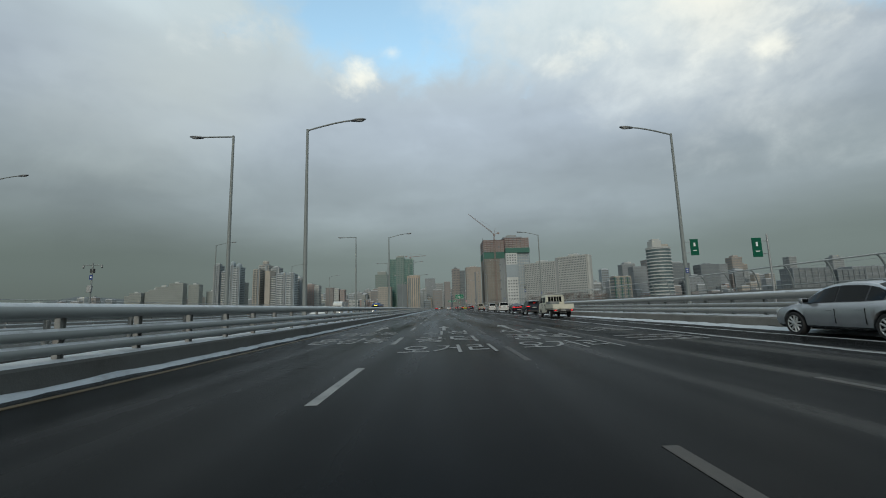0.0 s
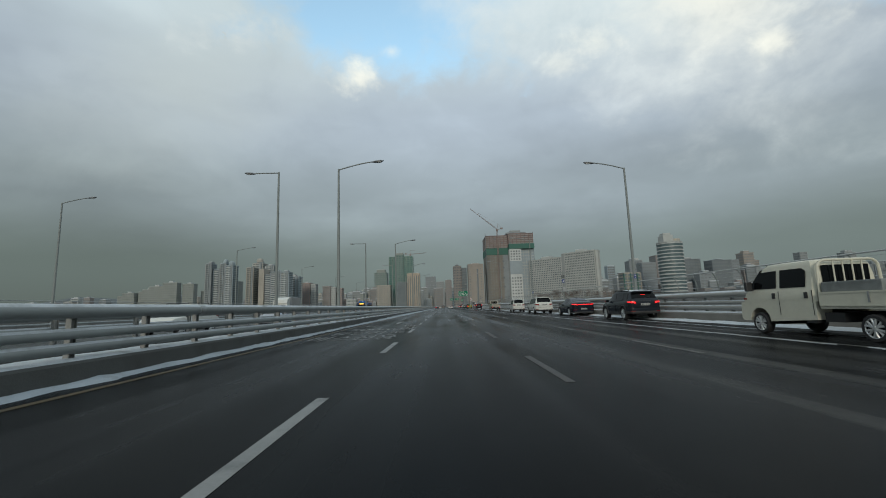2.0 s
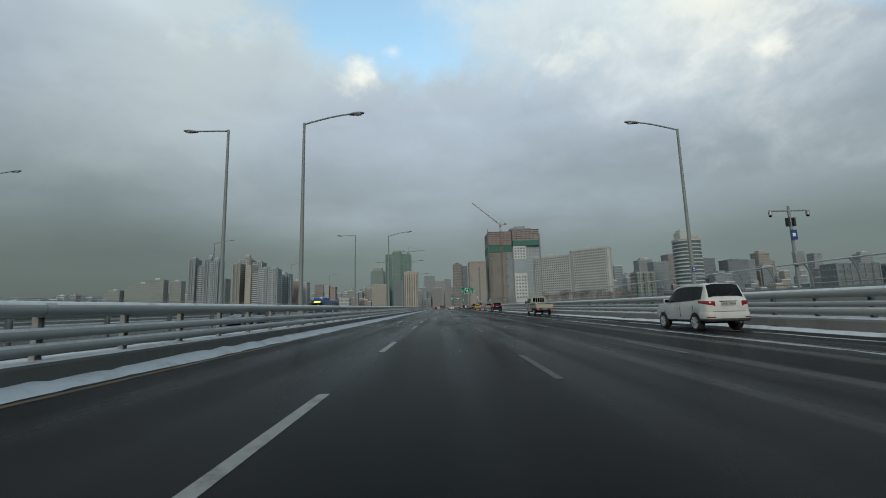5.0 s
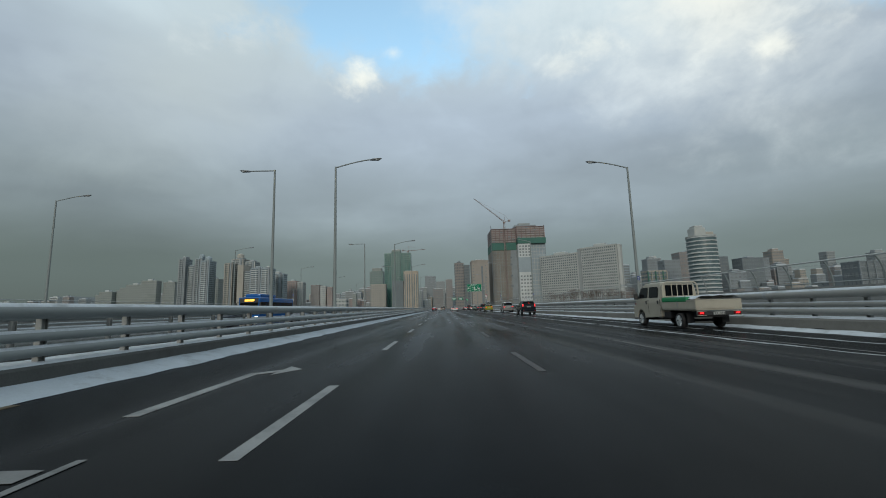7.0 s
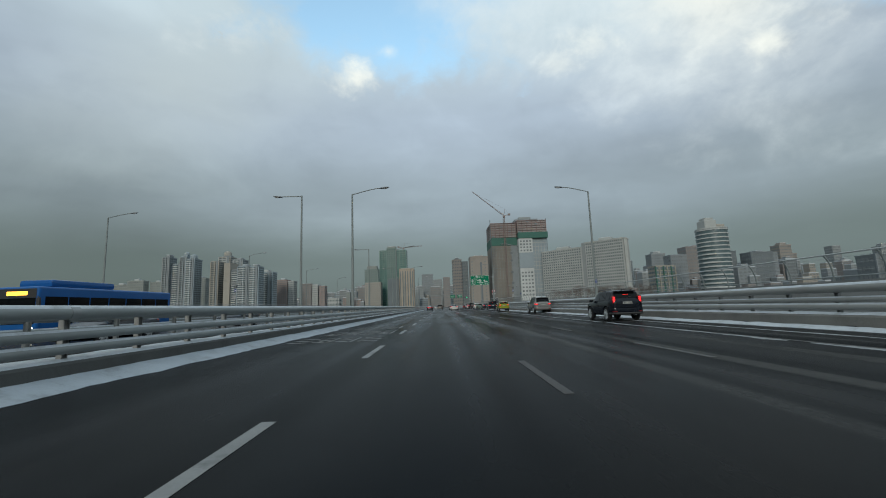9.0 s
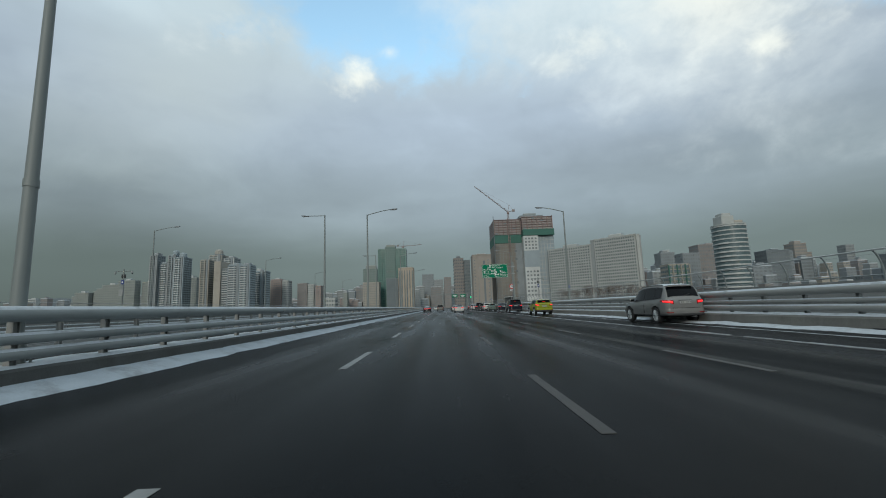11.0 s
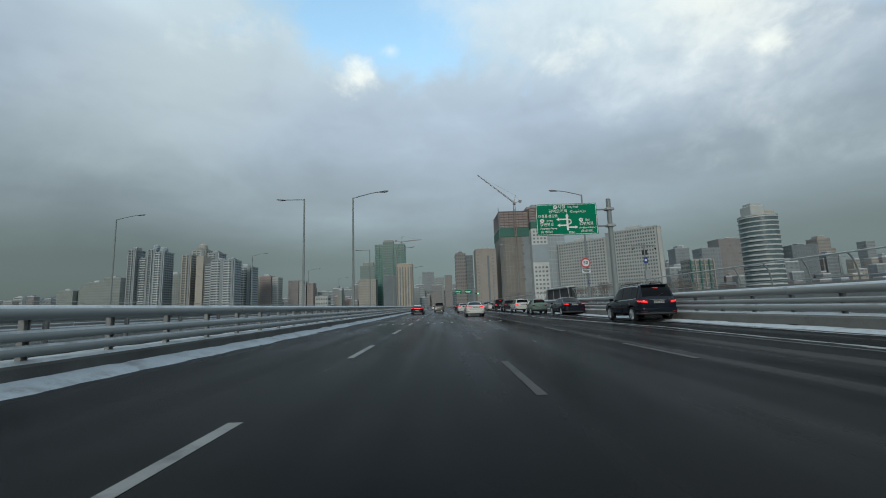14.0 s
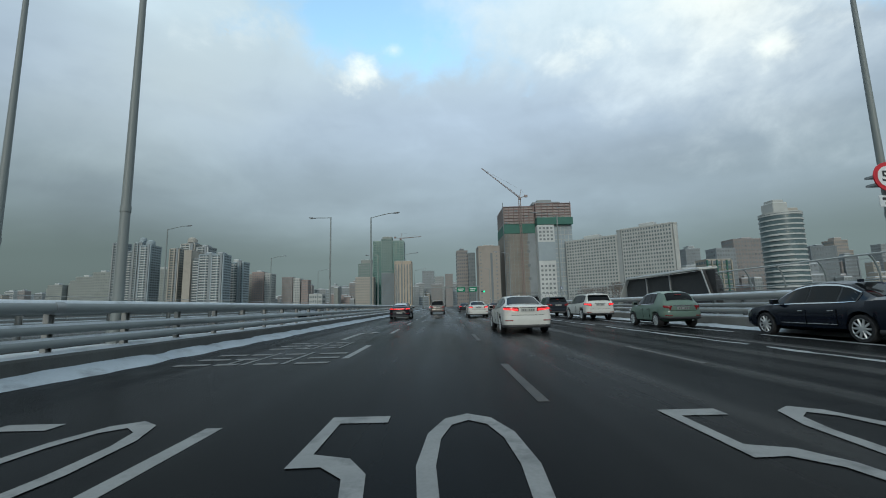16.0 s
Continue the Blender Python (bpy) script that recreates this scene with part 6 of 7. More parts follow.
# ------------------------------------------------------------------ the far bank
BASE = -1.2
# pane tones are raised: distance haze and reflected sky sit in the colour
PANE = wall_paint("window_glass_slight_haze", (0.125, 0.15, 0.16), rough=0.25)
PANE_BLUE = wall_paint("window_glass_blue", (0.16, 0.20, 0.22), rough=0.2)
PANE_HAZED = wall_paint("window_glass_hazed", (0.17, 0.185, 0.19), rough=0.3)
GLASS_TEAL = wall_paint("window_glass_teal", (0.045, 0.115, 0.105), rough=0.2)
# many walls are greyed and levelled: the far bank's haze is put into them
W = dict(
    ivory=wall_paint("ivory_concrete_panels", (0.362, 0.368, 0.352)),
    pale=wall_paint("pale_grey_render", (0.38, 0.39, 0.375)), white=wall_paint("white_panels", (0.48, 0.49, 0.48)), grey=wall_paint("mid_grey_render", (0.255, 0.27, 0.27)), blue=wall_paint("blue_grey_render", (0.27, 0.31, 0.33)), dark=wall_paint("dark_cladding", (0.15, 0.17, 0.18)),
    beige=wall_paint("beige_stone", (0.325, 0.30, 0.26)), tan=wall_paint("tan_render", (0.28, 0.25, 0.22)), brown=wall_paint("brown_brick", (0.225, 0.205, 0.195)), red=wall_paint("red_brown_render", (0.285, 0.228, 0.208)), teal=wall_paint("green_glass_cladding", (0.062, 0.15, 0.13), rough=0.3), azure=wall_paint("blue_glass_render", (0.265, 0.31, 0.33)), cream=wall_paint("cream_render", (0.32, 0.305, 0.272)), net=wall_paint("green_site_netting", (0.052, 0.135, 0.108)), rust=wall_paint("rusty_formwork", (0.25, 0.18, 0.17)), screen=wall_paint("grey_pink_floor_fill", (0.30, 0.275, 0.265)), site=wall_paint("grey_tan_site_panels", (0.20, 0.182, 0.156)),
    jade=wall_paint("grey_green_cladding", (0.11, 0.165, 0.15), rough=0.5),
    sand=wall_paint("warm_sandstone", (0.37, 0.31, 0.245)),
    olive=wall_paint("grey_green_render", (0.245, 0.262, 0.242)), slate=wall_paint("slate_render", (0.22, 0.24, 0.25)),
)


def pane_mesh(w, h, d=0.5, mat=PANE):
    me = mesh_of(boxes((-w / 2, w / 2, -d / 2, d / 2, -h / 2, h / 2)), "window")
    me.materials.append(mat)
    return me


def block(label, x0, x1, y, depth, top, wall, cols=0, rows=0, style="windows", name="apartment_block", cap=None, glass=None, side=True, base=BASE, turn=0.0, band=None, snow_top=True, pane=(0.50, 0.46), dome=0.0):
    """A building of the far bank; its front faces the river."""
    w = x1 - x0
    # farther buildings take the pane tone that has more haze in it
    glass = glass or (PANE_HAZED if y > 735 or x0 > 230 else PANE)
    t = thing(name, label, "building", "buildings of the far bank", at=pose((x0 + x1) / 2, y, base, 0, 0, turn))
    h = top - base
    part("wall", box(bmesh.new(), -w / 2, w / 2, 0, depth, 0, h, bevel=min(0.4, w * 0.02)), wall, t)
    if name != "city_block":
        part("parapet", boxes((-w / 2 - 0.2, w / 2 + 0.2, -0.2, 0.3, h - 0.2, h + 1.0), (-w / 2 - 0.2, w / 2 + 0.2, depth - 0.3, depth + 0.2, h - 0.2, h + 1.0), (-w / 2 - 0.2, -w / 2 + 0.3, 0.3, depth - 0.3, h - 0.2, h + 1.0), (w / 2 - 0.3, w / 2 + 0.2, 0.3, depth - 0.3, h - 0.2, h + 1.0)), wall, t)
    if snow_top:
        part("roof_snow", boxes((-w / 2 + 0.3, w / 2 - 0.3, 0.3, depth - 0.3, h, h + 1.15)), M["snow"], t)
    z = h
    if cap:
        cw, ch, cmat = cap
        part("roof_house", box(bmesh.new(), -w * cw / 2, w * cw / 2, depth * 0.2, depth * 0.75, h, h + ch, bevel=0.3), cmat, t)
        z = h + ch
        if not dome:
            part("roof_snow", boxes((-w * cw / 2 + 0.1, w * cw / 2 - 0.1, depth * 0.22, depth * 0.73, z, z + 0.35)), M["snow"], t)
    if dome:
        bm = tube(bmesh.new(), (0, depth * 0.4, z), (0, depth * 0.4, z + dome * 0.5), dome * 0.8, seg=16)
        bmesh.ops.create_uvsphere(bm, u_segments=16, v_segments=8, radius=1, matrix=Matrix.LocRotScale((0, depth * 0.4, z + dome * 0.5), None, (dome * 0.8, dome * 0.8, dome * 0.55)))
        part("roof_dome", bm, wall, t, "rounded roof drum", smooth=40)
    inner = -1 if (x0 + x1) / 2 > 0 else 1
    far = y > 735 or name == "city_block"
    if style != "slots" and rows:
        n = cols + (0 if name in ("slab_block", "city_block") else 2)
        pw, ph = pane
        if style == "bands":
            n, pw, ph = max(2, int(w / 3.2)), 0.84, 0.56
        sx, sz = w * 0.96 / n, (h - 3) / rows
        spots = [(-w * 0.48 + (k + 0.5) * sx, 3 + (j + 0.5) * sz) for j in range(rows) for k in range(n)]
        if far:
            # too small to tell apart: one joined grid
            bm = bmesh.new()
            for px, pz in spots:
                box(bm, px - sx * pw / 2, px + sx * pw / 2, -0.3, 0.3, pz - sz * ph / 2, pz + sz * ph / 2)
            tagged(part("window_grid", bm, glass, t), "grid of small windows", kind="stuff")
        else:
            me = pane_mesh(sx * pw, sz * ph, 0.6, glass)
            spots.reverse()
            for px, pz in spots[:300]:
                share("window", me, t, pose(px, 0, pz))
            if len(spots) > 300:
                bm = bmesh.new()
                for px, pz in spots[300:]:
                    box(bm, px - sx * pw / 2, px + sx * pw / 2, -0.3, 0.3, pz - sz * ph / 2, pz + sz * ph / 2)
                tagged(part("window_grid", bm, glass, t), "grid of small windows", kind="stuff")
        if side and name != "city_block":
            bm = bmesh.new()
            for j in range(rows):
                for k in range(4):
                    yy = depth * (0.08 + 0.84 * (k + 0.5) / 4)
                    box(bm, inner * w / 2 - 0.25, inner * w / 2 + 0.25, yy - depth * 0.07, yy + depth * 0.07, 3 + (j + 0.5 - 0.25) * sz, 3 + (j + 0.5 + 0.25) * sz)
            tagged(part("window_grid", bm, glass, t), "grid of small windows on the flank", kind="stuff")
        if style == "bands":
            home = name == "apartment_block"
            hb = sz * 0.17 if home else 0.22
            bd = mesh_of(boxes((-w / 2 + 0.3, w * 0.14 if home else w / 2 - 0.3, -1.3 if home else -1.0, 0.4, -hb, hb)), "balcony")
            bd.materials.append((W["white"] if home and not band else band) or W["pale"])
            if home and not far:
                part("stair_bay", box(bmesh.new(), w * 0.18, w * 0.40, -1.1, 0.3, 0, h + 1.6, bevel=0.2), W["slate"], t, "dark glazed stair bay")
            if not far:
                for j in range(rows):
                    share("balcony", bd, t, pose(0, 0, 3 + (j + 0.10) * sz))
            for i in range(cols + 1):
                xx = -w / 2 + w * i / max(1, cols)
                part("pier", boxes((xx - 0.55, xx + 0.55, -1.25, 0.2, 0, h)), band if band and i % 2 == 0 else wall, t)
    elif style == "slots":
        sx = w / cols
        me = pane_mesh(sx * 0.42, h - 8, mat=glass)
        for i in range(cols):
            share("window", me, t, pose(-w / 2 + (i + 0.5) * sx, 0, h / 2 + 1))
    return t


def apartments():
    b = block
    b("grey-blue slim apartment tower with a blank flank", -370.0, -361.7, 674, 16, 79.5, W["slate"], 2, 26, "bands", band=W["grey"], cap=(0.6, 4, W["grey"]))
    b("grey-blue apartment tower with white balcony bands", -361.0, -349.6, 680, 18, 70.4, W["blue"], 1, 24, "bands")
    b("tall grey-blue apartment tower with a rounded top", -349.4, -341.0, 678, 18, 80.0, W["azure"], 2, 28, "bands", band=W["grey"], cap=(0.6, 3, W["azure"]), dome=4.5)
    b("grey-blue apartment tower with white balconies and a domed cap", -339.0, -327.8, 674, 18, 76.0, W["azure"], 2, 26, "bands", cap=(0.6, 2, W["slate"]), dome=5.5)
    b("lower pale apartment block between towers", -386.0, -361.0, 760, 18, 57.0, W["olive"], 6, 17, "windows", cap=(0.4, 4, W["pale"]))
    b("grey apartment tower with narrow balconies", -305.7, -295.5, 674, 16, 71.5, W["cream"], 2, 24, "bands", band=W["beige"])
    b("tallest apartment tower with a stepped cap", -305.0, -289.3, 692, 20, 79.5, W["cream"], 3, 27, "bands", band=W["pale"], cap=(0.65, 3.0, W["slate"]), dome=6.5)
    b("pale flank of an apartment tower", -280.2, -272.0, 658, 20, 66.6, W["beige"], 0, 0, "plain")
    b("dark apartment tower with white bands", -271.8, -260.5, 662, 20, 58.0, W["slate"], 1, 20, "bands")
    b("grey apartment tower with a stepped roof", -280.0, -267.8, 682, 18, 74.0, W["grey"], 2, 25, "bands", band=W["pale"], cap=(0.5, 3, W["grey"]))
    b("blue-white balconied apartment tower", -258.0, -243.5, 650, 18, 61.0, W["blue"], 2, 21, "bands", cap=(0.4, 3, W["blue"]))
    b("blue-grey apartment tower with a dark flank", -240.0, -228.0, 642, 16, 59.4, W["azure"], 2, 21, "bands", cap=(0.5, 3, W["slate"]))
    b("white-banded apartment tower at the end of the row", -246.7, -226.5, 682, 16, 55.4, W["azure"], 4, 19, "bands", cap=(0.3, 4, W["pale"]))
    b("pale apartment block beside a red one", -264.0, -248.2, 760, 16, 47.6, W["beige"], 3, 15, "windows")
    b("red-brown apartment block with a pale edge", -243.0, -228.0, 740, 16, 48.4, W["red"], 3, 15, "windows", cap=(0.4, 3, W["pale"]))
    b("pale strip of an apartment block", -227.5, -219.0, 742, 16, 46.5, W["pale"], 2, 15, "windows")
    b("brown apartment block with pale windows", -212.0, -198.0, 760, 15, 42.6, W["brown"], 3, 12, "windows")
    b("pale narrow apartment block", -197.6, -188.5, 762, 15, 41.0, W["pale"], 2, 12, "windows")
    b("small red-brown apartment block", -186.0, -177.5, 760, 14, 38.5, W["red"], 2, 11, "windows")
    b("low pale hall with a snowy roof", -156.4, -141.0, 700, 14, 17.4, W["pale"], 5, 3, "windows", name="low_building")
    for x0, x1, y, z in ((-750, -722, 1000, 56), (-720, -696, 1010, 59), (-654, -622, 950, 66), (-620, -588, 945, 73), (-585, -560, 960, 70), (-690, -660, 980, 62), (-800, -765, 1050, 52), (-560, -535, 990, 55)):
        b("pale hazy apartment slab on the far bank", x0, x1, y, 16, z, W["olive"], 5, 14, "windows", cap=(0.3, 4, W["pale"]))


apartments()


def towers():
    b = block
    # green glass office tower with a pale core, and neighbours
    b("green glass office tower, lower wing", -103.8, -91.7, 840, 30, 101.4, W["teal"], 2, 26, "bands", name="office_tower", snow_top=False, glass=GLASS_TEAL, band=W["teal"])
    b("pale core of the green glass office tower", -91.6, -75.3, 838, 30, 104.5, W["jade"], 3, 26, "windows", glass=GLASS_TEAL, name="office_tower", cap=(0.9, 5, W["olive"]), snow_top=False)
    b("green glass office tower, upper wing", -75.2, -57.7, 840, 30, 101.6, W["teal"], 3, 26, "bands", name="office_tower", snow_top=False, glass=GLASS_TEAL, band=W["teal"])
    b("dark glazed office block", -83.0, -65.0, 780, 22, 46.6, W["dark"], 5, 11, "windows", name="office_tower", glass=PANE_BLUE)
    b("beige office tower with tall dark window slots", -62.6, -40.0, 760, 22, 60.4, W["sand"], 6, 1, "slots", glass=PANE, name="office_tower", cap=(0.8, 2, W["beige"]), snow_top=False)
    b("beige stone apartment block near the road", -122.9, -97.2, 800, 20, 43.3, W["beige"], 6, 11, "windows")
    b("hazy green dome-topped tower", -159.5, -130.3, 1000, 30, 84.0, W["jade"], 6, 16, "windows", cap=(0.7, 9, W["olive"]), name="office_tower", snow_top=False)
    b("distant dark office block", -51.5, -20.0, 1300, 30, 93.0, W["slate"], 6, 14, "windows", name="office_tower")
    b("distant grey office block", -18.0, 6.0, 1250, 30, 74.0, W["grey"], 5, 12, "windows", name="office_tower")
    b("distant brown block beside the avenue", 8.0, 25.0, 1150, 30, 72.0, W["brown"], 4, 12, "windows", name="office_tower")
    # right of the avenue
    b("brown brick office tower", 18.6, 31.4, 700, 28, 65.2, W["brown"], 3, 15, "windows", name="office_tower", cap=(0.4, 4, W["dark"]), snow_top=False)
    b("dark flank of an office tower", 31.6, 39.5, 690, 28, 61.0, W["dark"], 2, 14, "windows", name="office_tower", snow_top=False)
    t = b("tan stone office tower with a dark recess", 39.0, 61.6, 640, 28, 61.5, W["tan"], 0, 0, "plain", name="office_tower", cap=(0.5, 2.5, W["tan"]), snow_top=False)
    # no hollow here: a raised strip, the recess's shade put into its dark colour
    part("recess", boxes((1.2, 3.4, -0.3, 0.5, 3, 56)), W["dark"], t, "dark strip painted as a shaded recess")
    me = pane_mesh(1.6, 1.4, mat=PANE_HAZED)
    for j in range(14):
        for xx in (-9.0, 7.5):
            share("window", me, t, pose(xx, 0, 6 + j * 3.9))
    # slab block: two long wings with a stair core between, set obliquely
    ang = math.degrees(math.atan2(558 - 628, 198 - 127))
    d = Vector((198 - 127, 558 - 628, 0))
    n = d.length
    u = d.normalized()
    for k, (a, c, top, label) in enumerate(((0.0, 0.525, 62.6, "pale grey slab block with a dense grid of windows, lower wing"), (0.565, 1.0, 67.0, "pale grey slab block with a dense grid of windows, upper wing"))):
        mid = Vector((127, 628, 0)) + u * n * (a + c) / 2
        ln = n * (c - a)
        b(label, mid.x - ln / 2, mid.x + ln / 2, mid.y, 16, top, W["ivory"], 18, 20, "windows", name="slab_block", turn=ang, side=False, pane=(0.46, 0.50), glass=PANE, cap=(0.3, 4, W["pale"]))
    mid = Vector((127, 628, 0)) + u * n * 0.545
    b("dark stair core of the slab block", mid.x - 1.8, mid.x + 1.8, mid.y, 14, 66.5, W["grey"], 0, 0, "plain", name="slab_block", turn=ang)
    b("pale blank end bay of the slab block", 198.5, 201.8, 557, 16, 66.5, W["ivory"], 0, 0, "plain", name="slab_block", turn=0)
    # right bank
    b("grey apartment cluster on the hill", 352.0, 372.0, 800, 20, 74.0, W["slate"], 5, 16, "windows", cap=(0.4, 5, W["grey"]))
    b("pale apartment cluster on the hill", 373.0, 392.0, 830, 20, 78.0, W["grey"], 5, 16, "windows", cap=(0.4, 5, W["pale"]))
    b("low showroom with green and red bands", 251.6, 274.6, 600, 18, 38.5, W["beige"], 5, 8, "bands", name="low_building", band=W["net"], glass=PANE_BLUE)
    b("brown brick block behind the round tower", 350.7, 390.0, 700, 22, 72.0, W["brown"], 8, 14, "windows", cap=(0.3, 3, W["brown"]))
    b("dark block with snowy terraces", 442.0, 474.0, 700, 22, 61.0, W["dark"], 7, 10, "windows", cap=(0.3, 3, W["dark"]))
    b("tan apartment tower on the bank", 568.0, 588.0, 800, 20, 82.0, W["tan"], 5, 16, "windows", cap=(0.5, 5, W["tan"]))
    b("narrower tan apartment tower on the bank", 593.0, 604.0, 810, 20, 68.0, W["tan"], 5, 16, "windows", cap=(0.4, 4, W["tan"]))
    b("hazy slim grey tower upriver", 850.0, 868.0, 1000, 20, 100.0, W["grey"], 4, 18, "windows")
    b("hazy broad grey tower upriver", 956.0, 984.0, 1000, 20, 96.0, W["grey"], 5, 18, "windows", cap=(0.6, 6, W["grey"]))
    b("wide grey hall on the bank", 512.0, 568.0, 600, 24, 43.0, W["dark"], 6, 4, "bands", band=W["slate"], name="low_building")
    b("wide slate hall on the bank", 577.0, 617.0, 600, 24, 39.0, W["dark"], 5, 4, "bands", band=W["dark"], name="low_building")
    b("wide grey office hall", 640.0, 700.0, 640, 24, 46.0, W["slate"], 6, 4, "bands", band=W["slate"], name="low_building")
    b("grey block beside the round tower", 322.0, 345.0, 690, 20, 60.0, W["slate"], 5, 12, "windows")
    b("grey office block with a snowy roof", 395.0, 436.0, 720, 20, 66.0, W["dark"], 7, 12, "windows", cap=(0.4, 4, W["grey"]))
    b("grey apartment block behind the halls", 490.0, 530.0, 760, 20, 66.0, W["slate"], 7, 12, "windows")


towers()


def round_tower():
    t = thing("round_tower", "round office tower with pale spandrel bands and green glass", "building", "buildings of the far bank", at=pose(304.8, 574, BASE) @ Matrix.Diagonal((0.875, 0.875, 1, 1)))
    bm = tube(bmesh.new(), (0, 0, 0), (0, 0, 76), 17.6, seg=40)
    part("glazing", bm, wall_paint("tower_glazing", (0.095, 0.132, 0.14), rough=0.25), t, "green window bands", smooth=40)
    spandrel = wall_paint("tower_spandrel", (0.42, 0.43, 0.42))
    bm = tube(bmesh.new(), (0, 0, -0.62), (0, 0, 0.62), 18.15, seg=40)
    band = mesh_of(bm, "floor_band", 40)
    band.materials.append(spandrel)
    for k in range(17):
        share("floor_band", band, t, pose(0, 0, 3 + k * 4.5))
    # balconies that step back up one side of the tower
    for k in range(13):
        bm = bmesh.new()
        n = 14
        a0, a1 = radians(196), radians(292 - 5.0 * k)
        rows = [[bm.verts.new((q * math.cos(a0 + (a1 - a0) * i / n), q * math.sin(a0 + (a1 - a0) * i / n), z)) for q, z in ((17.8, -0.75), (19.0, -0.75), (19.0, 0.85), (17.8, 0.85))] for i in range(n + 1)]
        for p, q in zip(rows, rows[1:]):
            for i in range(4):
                bm.faces.new((p[i], p[(i + 1) % 4], q[(i + 1) % 4], q[i]))
        bm.faces.new(rows[0])
        bm.faces.new(rows[-1][::-1])
        part("balcony", bm, spandrel, t, smooth=40).matrix_basis = pose(0, 0, 3.0 + k * 4.5)
    part("roof_house", box(bmesh.new(), -13, 2, -9, 7, 76, 86.5, bevel=0.6), W["pale"], t)
    part("roof_house", box(bmesh.new(), 2, 13, -8, 8, 76, 81.5, bevel=0.6), W["beige"], t)
    part("upper_house", box(bmesh.new(), -11, 0, -7, 5, 86.5, 89.2, bevel=0.4), W["pale"], t)
    part("roof_edge", tube(bmesh.new(), (0, 0, 76), (0, 0, 77.2), 18.0, seg=40), W["pale"], t)


round_tower()


def construction_tower():
    t = thing("construction_tower", "unfinished office tower with green netting and open upper floors", "building", "buildings of the far bank", at=pose(67.3, 640, BASE) @ Matrix.Diagonal((0.925, 1, 1.05, 1)))
    part("wall", box(bmesh.new(), 0, 37, 0, 50, 0, 75.4, bevel=0.4), W["site"], t, "plain grey facade panels")
    part("core_wall", box(bmesh.new(), 36.5, 75.0, 6, 50, 0, 76, bevel=0.4), W["slate"], t)
    part("netting", box(bmesh.new(), -0.4, 35.0, -0.6, 50, 72.4, 82.0, bevel=0.3), W["net"], t, "green safety netting")
    part("netting", box(bmesh.new(), 35.1, 75.4, -10.5, 50, 79.2, 86.4, bevel=0.3), W["net"], t, "green safety netting")
    # open floors: the river side is lower than the crown over the wings
    for x0, x1, y0, z0, n in ((-0.5, 35.0, -0.7, 82.6, 6), (35.0, 75.5, -6.0, 87.0, 5)):
        slab = mesh_of(boxes((x0, x1, y0, 50, -0.28, 0.28)), "floor_slab")
        slab.materials.append(W["rust"])
        col = mesh_of(boxes((-0.4, 0.4, -0.4, 0.4, 0, 2.9 * n)), "column")
        col.materials.append(W["rust"])
        for k in range(n):
            share("floor_slab", slab, t, pose(0, 0, z0 + 2.9 * (k + 1)))
        m = int((x1 - x0) / 5.8)
        for i in range(m + 1):
            share("column", col, t, pose(x0 + 0.6 + i * (x1 - x0 - 1.2) / m, y0 + 0.6, z0))
        # added filler box: its pale tone stands in for daylight through the open floors
        part("screen", boxes((x0 + 0.5, x1 - 0.5, y0 + 1.3, 48, z0, z0 + 2.9 * n - 0.4)), W["screen"], t, "grey-pink filler added behind the open floors to pale their shade")
        for i in range(m):
            part("edge_panel", boxes((x0 + 1.4 + i * 5.8, x0 + 4.8 + i * 5.8, y0 + 0.1, y0 + 0.3, z0 + 2.9 * (i * 2 % n) + 0.4, z0 + 2.9 * (i * 2 % n) + 2.0)), W["tan" if i % 2 else "slate"], t)
    part("upper_house", box(bmesh.new(), 34, 66, 2, 40, 101.7, 105.0, bevel=0.5), W["slate"], t)
    part("plant_room", box(bmesh.new(), 41, 58, 8, 34, 105.0, 108.6, bevel=0.5), W["grey"], t)
    # scaffold up the outer corner and across the foot
    bm = bmesh.new()
    for k in range(4):
        box(bm, 0.1 + 1.5 * k, 0.3 + 1.5 * k, -0.9, -0.7, 0, 72)
    for k in range(24):
        box(bm, 0.1, 4.8, -0.95, -0.6, 2.9 * k + 1.5, 2.9 * k + 1.8)
    part("scaffold", bm, W["dark"], t, "dark scaffold bays")
    bm = bmesh.new()
    for k in range(12):
        box(bm, 7 + 2.4 * k, 7.2 + 2.4 * k, -0.9, -0.7, 0, 14)
    for k in range(5):
        box(bm, 6.5, 34, -0.95, -0.6, 2.9 * k + 1.5, 2.9 * k + 1.7)
    part("scaffold", bm, W["dark"], t, "dark scaffold bays")
    part("inner_strip", boxes((26.5, 35.0, -0.35, 0.3, 0, 72.3)), W["slate"], t, "blue-grey strip of facade")
    rib = mesh_of(boxes((-0.12, 0.12, -0.14, 0.05, 0, 75)), "panel_rib")
    rib.materials.append(W["slate"])
    for i in range(9):
        share("panel_rib", rib, t, pose(2.2 + i * 3.9, 0, 0))
    ledge = mesh_of(boxes((0.1, 35.0, -0.12, 0.05, -0.10, 0.10)), "ledge")
    ledge.materials.append(W["slate"])
    for j in range(18):
        share("ledge", ledge, t, pose(0, -0.03, 5 + j * 4.0))
    for x in (-0.9, 76.1):
        part("hoist_mast", boxes((x - 0.35, x + 0.35, -1.6, -0.6, 0, 104)), W["dark"], t)
    # window wing in front
    w = part("window_wing", box(bmesh.new(), 35.2, 54.0, -10, 6, 5, 79.1, bevel=0.4), W["white"], t, "white panelled wing")
    part("blue_panel", boxes((35.1, 54.1, -10.3, -10.0, 43.5, 62.0)), W["blue"], w, "blue-grey glazed panel")
